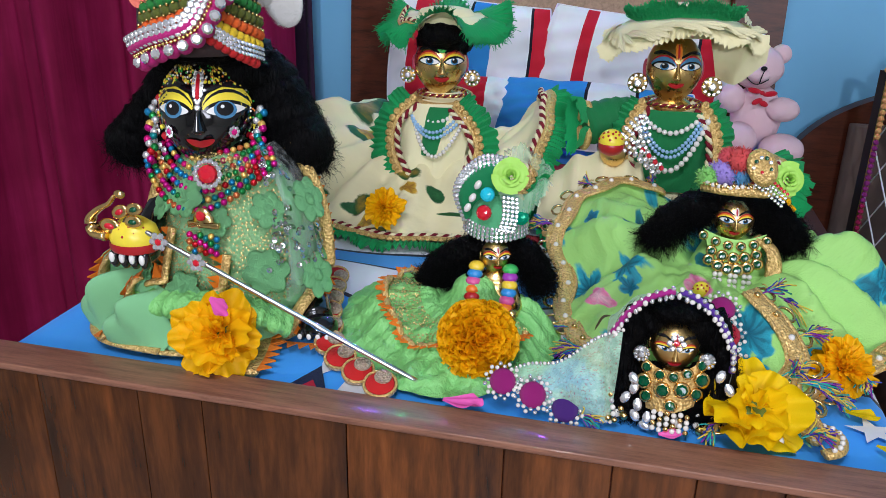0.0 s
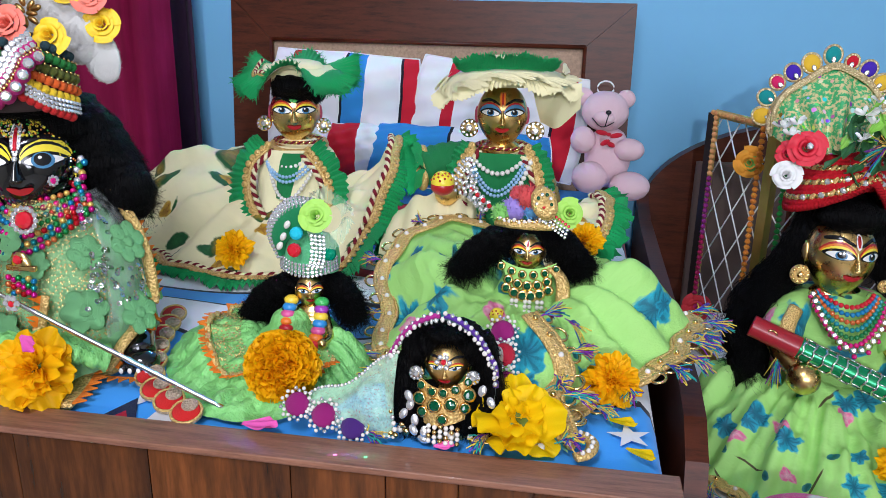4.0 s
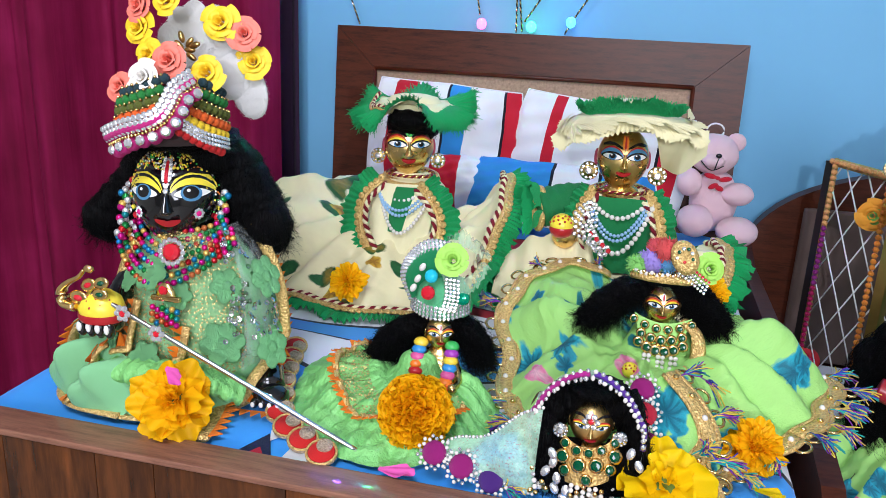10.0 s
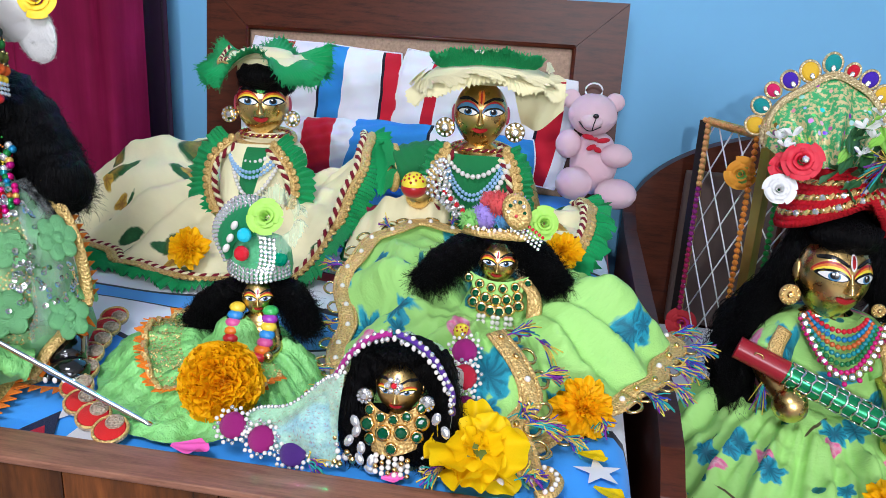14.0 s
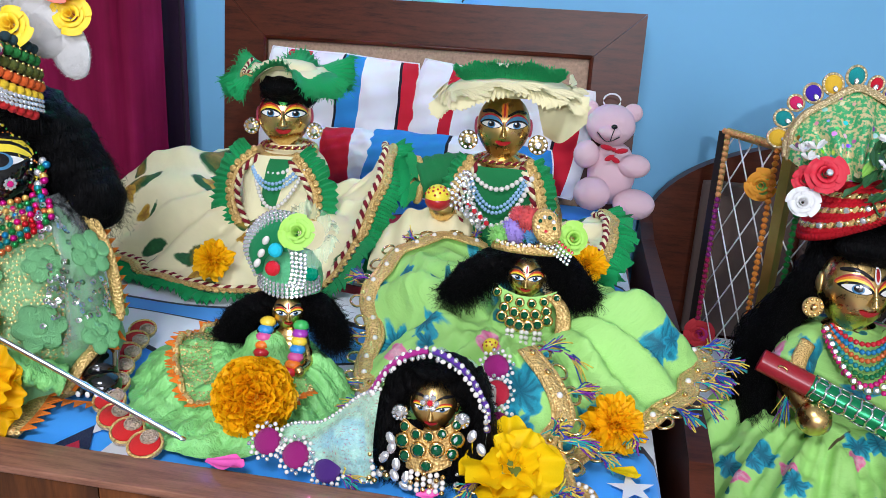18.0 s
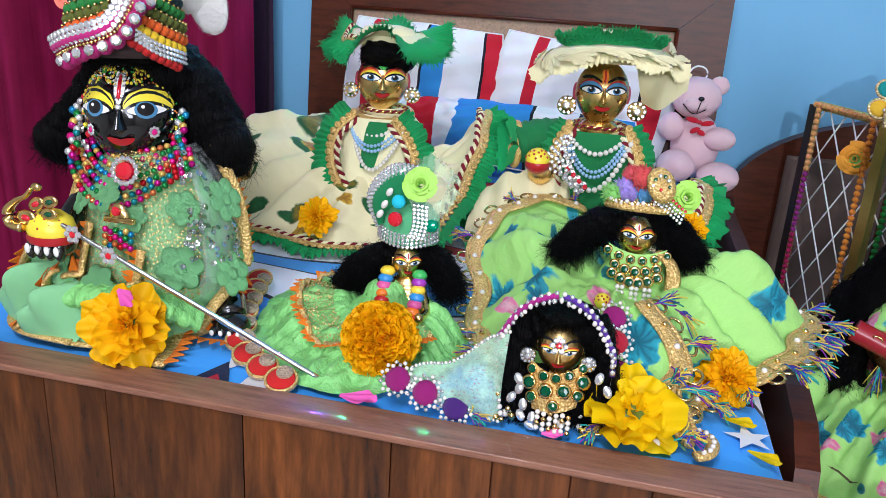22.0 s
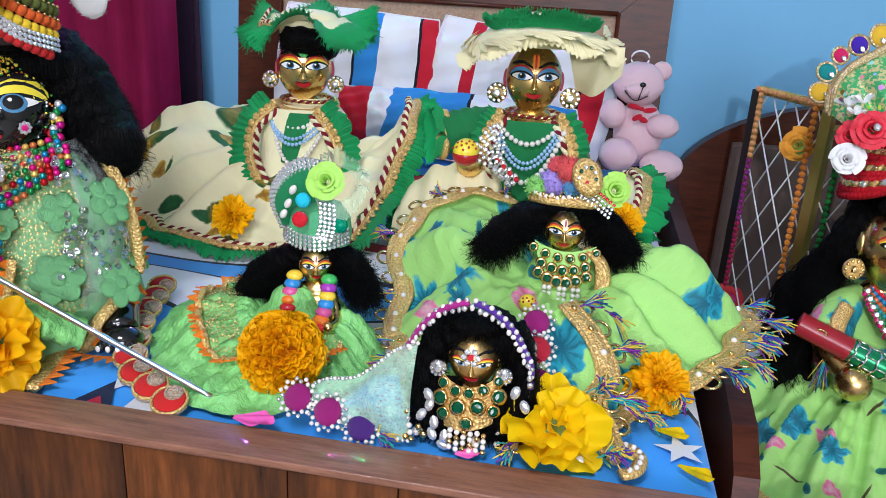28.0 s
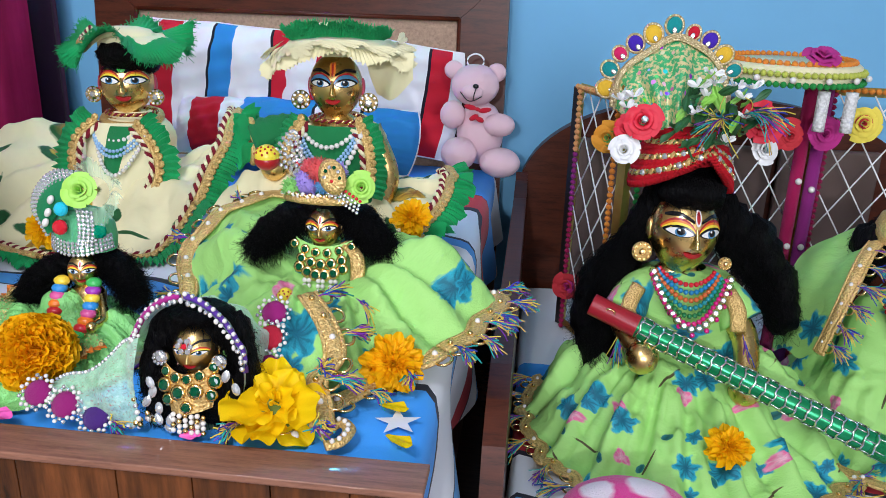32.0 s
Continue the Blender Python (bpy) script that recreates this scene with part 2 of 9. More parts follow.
CREAM_PLAIN = cloth("cream_satin", (0.9, 0.83, 0.51), 900, 0.6, 0.2, 0.3, 0.1)
LIME = printed("lime_blossom_print", (0.35, 0.67, 0.18), [
    (0.55, 1.0, 0.0018, (0.12, 0.1, 0.04), (0.08, 0.06, 0.03), 0.3, 0.13),
    (0.31, 1.0, 0.011, (0.02, 0.22, 0.24), (0.01, 0.12, 0.12), 0.45, 1.6),
    (0.0, 6.0, 0.024, (0.02, 0.36, 0.46), (0.006, 0.08, 0.14), 0.5, 1.0),
    (0.13, 5.0, 0.012, (0.015, 0.3, 0.42), (0.01, 0.12, 0.2), 0.5, 1.1),
    (0.77, 3.0, 0.018, (0.85, 0.2, 0.38), (0.95, 0.6, 0.66), 0.35, 1.5)], 12.0, 0.5, ragged=0.9)
LIME_RICH = printed("lime_rich_print", (0.35, 0.67, 0.18), [
    (0.55, 1.0, 0.0022, (0.12, 0.11, 0.04), (0.08, 0.07, 0.03), 0.5, 0.08),
    (0.31, 1.0, 0.01, (0.02, 0.22, 0.22), (0.01, 0.12, 0.12), 0.6, 1.6),
    (0.0, 6.0, 0.021, (0.02, 0.38, 0.5), (0.006, 0.08, 0.15), 0.6, 1.0),
    (0.13, 5.0, 0.012, (0.015, 0.32, 0.46), (0.01, 0.12, 0.2), 0.6, 1.1),
    (0.77, 3.0, 0.016, (0.85, 0.16, 0.34), (0.95, 0.6, 0.66), 0.45, 1.5)], 14.0, 0.5, ragged=0.9)
LIME_PLAIN = cloth("lime_cotton", (0.36, 0.7, 0.2), 900, 0.75, 0.2, 0.3, 0.12)
mint = Nodes("mint_crinkle", 0.45, Specular_IOR_Level=0.35)
mv = mint.coord("Object", (1, 1, 0.6))
mn = mint.noise(mv, 95, 4, 0.6)
mint.put("Base Color", mint.mix(mn, (0.15, 0.46, 0.11), (0.31, 0.74, 0.25)))
mint.bump(mint.math("ADD", mn, mint.math("MULTIPLY", mint.noise(mv, 30, 3), 1.5)), 0.8, 0.007)
MINT = mint.mat
MINT_NET = net("mint_net", (0.45, 0.75, 0.55), 0.62)
mt_ = MINT_NET.node_tree
nz = mt_.nodes.new("ShaderNodeTexNoise")
nz.inputs["Scale"].default_value, nz.inputs["Detail"].default_value = 38.0, 3.0
cr = mt_.nodes.new("ShaderNodeValToRGB")
for el_, (ps, cl) in zip((cr.color_ramp.elements[0], cr.color_ramp.elements[1], cr.color_ramp.elements.new(0.42), cr.color_ramp.elements.new(0.62)), ((0.3, (0.6, 0.2, 0.22)), (0.75, (0.7, 0.62, 0.25)), (0.42, (0.4, 0.72, 0.5)), (0.62, (0.5, 0.78, 0.58)))):
    el_.position, el_.color = ps, (*cl, 1)
mt_.links.new(nz.outputs[0], cr.inputs[0])
mt_.links.new(cr.outputs[0], mt_.nodes["Principled BSDF"].inputs["Base Color"])
MINT_FELT = cloth("mint_felt", (0.34, 0.78, 0.4), 1300, 0.9, 0.3, 0.4, 0.12)
SEQUIN = lace("gold_sequin_net", (0.9, 0.66, 0.25), (0.22, 0.2, 0.05), 380.0, 0.35, 0.5)
sq = SEQUIN.node_tree
for nd in [n for n in sq.nodes if n.bl_idname == "ShaderNodeTexVoronoi"]:
    mr = sq.nodes.new("ShaderNodeMapRange")
    sq.links.new(nd.outputs[0], mr.inputs[0])
    for i, v in ((1, 0.12), (2, 0.5), (3, 0.95), (4, 0.14)):
        mr.inputs[i].default_value = v
    sq.links.new(mr.outputs[0], sq.nodes["Principled BSDF"].inputs["Alpha"])
ORANGE_FELT = cloth("orange_felt", (0.85, 0.2, 0.015), 1200, 0.9, 0.3)
RED_FELT = cloth("red_felt", (0.62, 0.02, 0.02), 1200, 0.85, 0.3)
BEIGE_LACE = lace("beige_lace", (0.6, 0.48, 0.36), (0.35, 0.25, 0.17), 600.0, 0.6, 0.25)


def petal(name, col, through):
    """Thin petals that let some light through."""
    m = Nodes(name, 0.55, Specular_IOR_Level=0.2)
    c = m.mix(m.noise(m.coord(), 60, 3), tint(col, 0.88), tint(col, 1.06))
    m.put("Base Color", c)
    back = m.node("ShaderNodeBsdfTranslucent", Color=c)
    mixed = m.node("ShaderNodeMixShader", i0=through, i1=m.bsdf.outputs[0], i2=back.outputs[0])
    m.tree.links.new(mixed.outputs[0], m.tree.nodes["Material Output"].inputs["Surface"])
    return m.mat


MARIGOLD = petal("orange_petal", (1.0, 0.5, 0.004), 0.25)
MARIGOLD_Y = petal("yellow_petal", (1.0, 0.66, 0.004), 0.3)
MARIGOLD_G = petal("golden_petal", (1.0, 0.53, 0.004), 0.25)
MAGENTA_PETAL = paint("magenta_petal", (0.75, 0.1, 0.4), 0.55)
WHITE_CLOTH = cloth("white_cotton", (0.8, 0.8, 0.82), 900, 0.8, 0.1, 0.2, 0.06)
BLUE_CLOTH = cloth("blue_cotton", (0.03, 0.25, 0.62), 900, 0.8, 0.1, 0.2, 0.08)
RED_CLOTH = cloth("red_cotton", (0.55, 0.012, 0.03), 900, 0.8, 0.1, 0.2, 0.1)
LINE_BLACK = cloth("black_outline", (0.012, 0.012, 0.02), 900)
DARK_WOOD = wood("dark_polished_wood", (0.018, 0.004, 0.002), (0.1, 0.022, 0.0085), (2, 14, 14), 0.36, 0.0)
CAP_WOOD = wood("walnut_edge_strip", (0.13, 0.052, 0.034), (0.36, 0.16, 0.1), (2.5, 30, 30), 0.45, 0.3)
PLANK = wood("walnut_laminate", (0.012, 0.005, 0.0025), (0.27, 0.08, 0.02), (3, 3, 0.4), 0.2, 0.5, 0.55, 0.8)
CORK = paint("cork_laminate", (0.36, 0.24, 0.16), 0.75, speck=0.55, scale=220)
WALL_BLUE = paint("blue_distemper", (0.17, 0.45, 0.70), 0.7, speck=0.05, scale=6, bump=0.06)
CEILING_WHITE = paint("white_ceiling_paint", (0.6, 0.6, 0.58), 0.8, speck=0.04, scale=5)
curtain = Nodes("maroon_curtain", 0.75, Specular_IOR_Level=0.1)
cv = curtain.coord("Object", (45, 45, 3))
streak = curtain.math("ADD", curtain.math("MULTIPLY", curtain.noise(cv, 1.0, 4), 0.6), curtain.math("MULTIPLY", curtain.noise(curtain.coord(), 9, 4), 0.4))
curtain.put("Base Color", curtain.ramp(streak, (0.3, (0.12, 0.003, 0.024)), (0.5, (0.19, 0.006, 0.043)), (0.72, (0.28, 0.012, 0.075))))
curtain.bump(streak, 0.6, 0.006)
CURTAIN = curtain.mat
TEDDY_PINK = cloth("pink_plush", (1.0, 0.66, 0.72), 700, 1.0, 0.5, 0.6, 0.1)

# ---- mesh writing ----
ORIGIN = {}


class Shape:
    """Gathers vertices, faces, materials and uvs for one mesh."""

    def __init__(self):
        self.v, self.f, self.m, self.uv, self.n = [], [], [], [], 0

    def add(self, verts, faces, m=0, uv=None):
        verts = np.asarray(verts, float).reshape(-1, 3)
        self.v.append(verts)
        self.uv.append(np.asarray(uv, float).reshape(-1, 2) if uv is not None else verts[:, :2])
        faces = [[i + self.n for i in f] for f in faces]
        self.f += faces
        self.m += [m] * len(faces)
        self.n += len(verts)
        return self

    def grid(self, P, cu=False, cv=False, m=0, uv=None):
        nu, nv = P.shape[:2]
        f = []
        for i in range(nu if cu else nu - 1):
            a, b = i * nv, (i + 1) % nu * nv
            for j in range(nv if cv else nv - 1):
                k = (j + 1) % nv
                f.append((a + j, b + j, b + k, a + k))
        return self.add(P, f, m, uv)

    def ball(self, c, r, nu=12, nv=8, m=0, turn=None):
        u = np.arange(nu) / nu * PI2
        v = np.linspace(0, math.pi, nv + 1)
        P = np.stack([np.outer(np.cos(u), np.sin(v)), np.outer(np.sin(u), np.sin(v)), np.outer(np.ones(nu), np.cos(v))], -1)
        P = P * (np.ones(3) * r)
        if turn is not None:
            P = P @ np.array(turn.to_3x3()).T
        return self.grid(P + np.array(c), cu=True, m=m)

    def tube(self, path, r, n=8, m=0, flat=1.0, closed=False):
        p = np.asarray(path, float)
        r = np.ones(len(p)) * r
        t = np.roll(p, -1, 0) - np.roll(p, 1, 0) if closed else np.gradient(p, axis=0)
        t /= np.linalg.norm(t, axis=1)[:, None] + 1e-9
        ref = np.array([0.0, 0, 1]) if np.mean(np.abs(t[:, 2])) < 0.8 else np.array([0.0, 1, 0])
        a = np.cross(t, ref)
        a /= np.linalg.norm(a, axis=1)[:, None] + 1e-9
        b = np.cross(a, t)
        k = np.arange(n) / n * PI2
        P = p[:, None] + (a[:, None] * np.cos(k)[None, :, None] + b[:, None] * np.sin(k)[None, :, None] * flat) * r[:, None, None]
        if not closed:
            P = np.concatenate([np.repeat(p[:1], n, 0)[None], P, np.repeat(p[-1:], n, 0)[None]])
        return self.grid(P, cu=closed, cv=True, m=m)

    def lathe(self, profile, c=(0, 0, 0), n=24, m=0, sx=1.0, sy=1.0):
        k = np.arange(n) / n * PI2
        pr = np.array(profile, float)
        P = np.stack([np.outer(np.cos(k), pr[:, 0]) * sx, np.outer(np.sin(k), pr[:, 0]) * sy, np.outer(np.ones(n), pr[:, 1])], -1)
        return self.grid(P + np.array(c), cu=True, m=m)

    def box(self, lo, hi, bevel=0.002, m=0, turn=None, at=(0, 0, 0)):
        lo, hi = np.array(lo, float), np.array(hi, float)
        bevel = min(bevel, 0.45 * min(hi - lo))
        bm = bmesh.new()
        bmesh.ops.create_cube(bm, size=1)
        for v in bm.verts:
            v.co = Vector((lo + hi) / 2) + Vector(np.array(v.co) * (hi - lo))
        bmesh.ops.bevel(bm, geom=bm.edges[:], offset=bevel, segments=2, profile=0.7, affect="EDGES")
        bm.verts.index_update()
        P = np.array([v.co for v in bm.verts])
        if turn is not None:
            P = P @ np.array(turn.to_3x3()).T
        self.add(P + np.array(at), [[v.index for v in f.verts] for f in bm.faces], m)
        bm.free()
        return self

    def moved(self, m4):
        a = np.array(m4)
        self.v = [v @ a[:3, :3].T + a[:3, 3] for v in self.v]
        return self

    def mesh(self, name, mats, smooth=True):
        me = bpy.data.meshes.new(name)
        V = np.concatenate(self.v)
        me.from_pydata(V.tolist(), [], self.f)
        for mt in mats if isinstance(mats, (list, tuple)) else [mats]:
            me.materials.append(mt)
        me.polygons.foreach_set("material_index", self.m)
        me.polygons.foreach_set("use_smooth", [smooth] * len(self.f))
        layer = me.uv_layers.new(name="uv")
        loops = np.zeros(len(me.loops), np.int32)
        me.loops.foreach_get("vertex_index", loops)
        layer.data.foreach_set("uv", np.concatenate(self.uv)[loops].ravel())
        me.update()
        return me


def thing(name, base, label, category, group="", kind=""):
    """An Empty at the base of a thing."""
    ob = new(name)
    ob.empty_display_size = 0.02
    ob.location = base
    ORIGIN[ob.name] = Matrix.Translation(base)
    return tagged(ob, label, category, group, kind)


def part(name, shape, mats, parent, label="", smooth=True, kind=""):
    """One mesh object under a thing or a part; its shape is written in the room's metres."""
    me = shape if isinstance(shape, bpy.types.Mesh) else shape.mesh(name, mats, smooth)
    ob = new(name, me)
    ob.parent = parent
    ob.matrix_parent_inverse = ORIGIN.get(parent.name, Matrix()).inverted()
    return tagged(ob, label, kind=kind)


def solo(name, shape, mats, label, category, kind="", group="", smooth=True):
    """A thing that is one mesh."""
    ob = new(name, shape.mesh(name, mats, smooth))
    return tagged(ob, label, category, group, kind)


def piece(name, me, parent, m):
    """One of many alike pieces: its own object on a shared mesh, at the pose m."""
    ob = new(name, me)
    ob.parent = parent
    ob.matrix_parent_inverse = ORIGIN.get(parent.name, Matrix()).inverted()
    ob.matrix_basis = m
    return ob


def at(p, s=1.0, turn=None):
    m = Matrix.Translation(Vector(p))
    if turn is not None:
        m = m @ turn.to_4x4()
    sc = (s, s, s) if isinstance(s, (int, float)) else s
    return m @ Matrix.Diagonal((*sc, 1))


def ring(values, th):
    """Smooth periodic value through evenly spaced values."""
    a = np.asarray(values, float)
    n = len(a)
    x = np.asarray(th) / PI2 * n
    i = np.floor(x).astype(int)
    f = x - i
    p0, p1, p2, p3 = a[(i - 1) % n], a[i % n], a[(i + 1) % n], a[(i + 2) % n]
    return p1 + 0.5 * f * (p2 - p0 + f * (2 * p0 - 5 * p1 + 4 * p2 - p3 + f * (3 * (p1 - p2) + p3 - p0)))


def spline(points, n):
    """n points along a smooth open line through the given ones."""
    p = np.asarray(points, float)
    p = np.concatenate([2 * p[:1] - p[1:2], p, 2 * p[-1:] - p[-2:-1]])
    x = np.linspace(0, len(p) - 3, n)
    i = np.minimum(np.floor(x).astype(int), len(p) - 4)
    f = (x - i)[:, None]
    p0, p1, p2, p3 = p[i], p[i + 1], p[i + 2], p[i + 3]
    return p1 + 0.5 * f * (p2 - p0 + f * (2 * p0 - 5 * p1 + 4 * p2 - p3 + f * (3 * (p1 - p2) + p3 - p0)))


def even(path, gap):
    """Points at even distances along a line."""
    p = np.asarray(path, float)
    d = np.concatenate([[0], np.cumsum(np.linalg.norm(np.diff(p, axis=0), axis=1))])
    s = np.arange(0, d[-1] + 1e-6, gap)
    return np.stack([np.interp(s, d, p[:, i]) for i in range(3)], -1)

# ---- the room ----
def slab(name, lo, hi, mat, label, category):
    return solo(name, Shape().box(lo, hi, 0.003), mat, label, category, "structure")


WALL_Y = 0.965
slab("wall_back", (-2.2, WALL_Y, -0.75), (2.4, WALL_Y + 0.12, 2.3), WALL_BLUE, "light blue distempered wall behind the beds", "wall")
# unseen walls and ceiling close the room; their pale paint bounces light back
BOUNCE_CREAM = paint("cream_bounce_paint", (0.5, 0.48, 0.43), 0.7, speck=0.05, scale=5)
slab("wall_left", (-2.32, -3.7, -0.75), (-2.2, WALL_Y + 0.12, 2.3), BOUNCE_CREAM, "unseen side wall, cream to bounce light", "wall")
slab("wall_right", (2.4, -3.7, -0.75), (2.52, WALL_Y + 0.12, 2.3), BOUNCE_CREAM, "unseen side wall, cream to bounce light", "wall")
slab("wall_front", (-2.32, -3.82, -0.75), (2.52, -3.7, 2.3), BOUNCE_CREAM, "unseen wall opposite the beds, cream to bounce light", "wall")
slab("ceiling", (-2.32, -3.82, 2.3), (2.52, WALL_Y + 0.12, 2.4), CEILING_WHITE, "unseen ceiling, white to bounce light", "ceiling")
FLOOR_MAT = paint("grey_floor_tile", (0.4, 0.38, 0.35), 0.4, speck=0.1, scale=8)
slab("floor", (-2.32, -3.82, -0.85), (2.52, WALL_Y + 0.12, -0.75), FLOOR_MAT, "pale grey tiled room floor", "floor")
TABLE_WOOD = wood("brown_table_laminate", (0.05, 0.02, 0.012), (0.13, 0.055, 0.03), (3, 20, 20), 0.25, 0.5)
table = thing("table", (0.2, 0.4, -0.75), "wide brown laminated table that carries the toy beds", "table")
part("tabletop", Shape().box((-0.7, -0.12, -0.03), (1.3, 0.95, 0.0), 0.003), TABLE_WOOD, table)
for lx, ly in ((-0.64, -0.06), (1.24, -0.06), (-0.64, 0.89), (1.24, 0.89)):
    part("leg", Shape().box((lx - 0.03, ly - 0.03, -0.75), (lx + 0.03, ly + 0.03, -0.03), 0.003), TABLE_WOOD, table)

# ---- curtain ----
cu = thing("curtain", (-0.8, 0.86, -0.7), "maroon woven curtain hanging in deep folds beside the headboard", "curtain")


def curtain_panel(x0, x1, y, waves, depth, seed):
    rnd = np.random.RandomState(seed)
    nx, nz = 160, 14
    xs, zs = np.linspace(x0, x1, nx), np.linspace(-0.7, 2.1, nz)
    ph = rnd.rand(3) * 6
    X, Z = np.meshgrid(xs, zs, indexing="ij")
    u = (X - x0) / (x1 - x0)
    Y = y + depth * (np.sin(u * waves * PI2 + ph[0] + 0.15 * Z) * 0.6 + np.sin(u * waves * 2.3 * PI2 + ph[1]) * 0.3 + np.sin(u * waves * 4.1 * PI2 + ph[2]) * 0.1)
    return Shape().grid(np.stack([X, Y, Z], -1), uv=np.stack([X, Z], -1))


part("panel", curtain_panel(-1.6, -0.543, 0.78, 3.6, 0.1, 3), CURTAIN, cu)
# dark strip for the gap beside the curtain; its shade is in the colour
part("lining", curtain_panel(-0.72, -0.545, 0.9, 2.2, 0.018, 5), cloth("gap_shade_cloth", (0.03, 0.012, 0.035), 500), cu, "dark purple curtain edge, its shade put into the cloth colour")

# ---- toy bed ----
BX0, BX1, HB_Y = -0.463, 0.241, 0.89
RAIL, MAT = 0.332, 0.325
bed = thing("toy_bed", (-0.11, 0.45, 0.0), "dark polished toy bed with cork headboard and walnut footboard", "bed")
LEANED = Matrix.Translation((0, HB_Y, 0.637)) @ pose(0, 0, 0, -5) @ Matrix.Translation((0, -HB_Y, -0.637))


def prism(poly, y0, y1):
    """A flat outline in x and z, given thickness along y."""
    n = len(poly)
    return Shape().add([(x, y0, z) for x, z in poly] + [(x, y1, z) for x, z in poly],
                       [tuple(range(n)), tuple(range(2 * n - 1, n - 1, -1))] + [(i, i + n, (i + 1) % n + n, (i + 1) % n) for i in range(n)])


IX0, IX1, IZ = BX0 + 0.072, BX1 - 0.078, 0.567
for name, poly in (("stile", ((BX0, 0.02), (BX0, 0.6362), (IX0, IZ - 0.0008), (IX0, 0.02))), ("stile", ((IX1, 0.02), (IX1, IZ - 0.0008), (BX1, 0.6362), (BX1, 0.02))), ("top_rail", ((BX0, 0.637), (BX1, 0.637), (IX1, IZ), (IX0, IZ)))):
    part(name, prism(poly, HB_Y + (0.0006 if name == "top_rail" else 0.0), HB_Y + 0.03).moved(LEANED), DARK_WOOD, bed, smooth=False)
part("bottom_rail", Shape().box((BX0 + 0.073, HB_Y + 0.001, 0.1), (BX1 - 0.079, HB_Y + 0.03, 0.2), 0.003).moved(LEANED), DARK_WOOD, bed)
part("bead_moulding", Shape().tube([(BX0 + 0.073, HB_Y + 0.003, 0.35), (BX0 + 0.073, HB_Y + 0.003, 0.566)], 0.004).tube([(BX0 + 0.073, HB_Y + 0.003, 0.566), (BX1 - 0.079, HB_Y + 0.003, 0.566)], 0.004).tube([(BX1 - 0.079, HB_Y + 0.003, 0.566), (BX1 - 0.079, HB_Y + 0.003, 0.35)], 0.004).moved(LEANED), DARK_WOOD, bed)
part("cork_panel", Shape().box((BX0 + 0.072, HB_Y + 0.012, 0.2), (BX1 - 0.078, HB_Y + 0.024, 0.568), 0.001).moved(LEANED), CORK, bed, "speckled beige cork laminate panel")
part("side_rail", Shape().box((BX0 + 0.012, 0.006, 0.10), (BX0 + 0.034, HB_Y - 0.04, 0.23), 0.003), DARK_WOOD, bed)
part("side_rail", Shape().box((BX1 - 0.034, 0.006, 0.10), (BX1 - 0.012, HB_Y - 0.04, 0.23), 0.003), DARK_WOOD, bed)
part("mattress_base", Shape().box((BX0 + 0.036, 0.008, 0.16), (BX1 - 0.036, HB_Y - 0.045, 0.21), 0.003), DARK_WOOD, bed)
foot = part("footboard", Shape().box((BX0 + 0.004, -0.024, 0.03), (BX1 - 0.004, -0.008, RAIL - 0.007), 0.001), DARK_WOOD, bed)
part("cap_strip", Shape().box((BX0, -0.031, RAIL - 0.0055), (BX1, 0.001, RAIL), 0.0012), CAP_WOOD, bed, "walnut edge strip on the footboard")
rnd = random.Random(4)
px = BX0 + 0.004
while px < BX1 - 0.02:
    w = min(rnd.choice((0.052, 0.07, 0.085, 0.11)), BX1 - 0.004 - px)
    part("plank", Shape().box((px + 0.0004, -0.0285, 0.03), (px + w - 0.0004, -0.0245, RAIL - 0.006), 0.0006), PLANK, foot)
    px += w
for lx in (BX0 + 0.02, BX1 - 0.03):
    part("leg", Shape().box((lx, 0.0, 0.0), (lx + 0.03, 0.03, 0.1), 0.003), DARK_WOOD, bed)

# mattress with a printed sheet that hangs over the sides
sheet = Nodes("star_stripe_sheet", 0.8)
o = sheet.coord()
ox = sheet.node("ShaderNodeSeparateXYZ", Vector=o)
WHITE, BLUE, RED = (0.84, 0.86, 0.9), (0.035, 0.34, 0.9), (0.55, 0.015, 0.03)
warp = sheet.math("ADD", ox.outputs[1], sheet.math("MULTIPLY", sheet.math("SUBTRACT", sheet.noise(o, 3.0, 1), 0.5), 0.3))
band = sheet.math("ADD", warp, sheet.math("MULTIPLY", sheet.math("SUBTRACT", MAT, ox.outputs[2]), 1.3))
n = sheet.node("ShaderNodeValToRGB", Fac=band)
n.color_ramp.interpolation = "CONSTANT"
el = n.color_ramp.elements
INK = (0.01, 0.012, 0.03)
stops = ((0.0, BLUE), (0.10, INK), (0.106, WHITE), (0.2, INK), (0.204, (0.06, 0.34, 0.78)), (0.25, INK), (0.254, WHITE), (0.36, RED), (0.4, INK), (0.405, WHITE), (0.45, (0.06, 0.34, 0.78)), (0.475, WHITE),
         (0.52, (0.06, 0.34, 0.78)), (0.55, INK), (0.555, WHITE), (0.62, INK), (0.626, RED), (0.7, INK), (0.706, BLUE), (0.86, WHITE))
while len(el) < len(stops):
    el.new(0.5)
for e, (p, c) in zip(el, stops):
    e.position, e.color = p, (*c, 1)
sheet.put("Base Color", n.outputs[0]).put("Sheen Weight", 0.1)
sheet.bump(sheet.math("ADD", sheet.noise(o, 30, 4), sheet.math("MULTIPLY", sheet.noise(o, 900, 1), 0.1)), 0.3, 0.003)


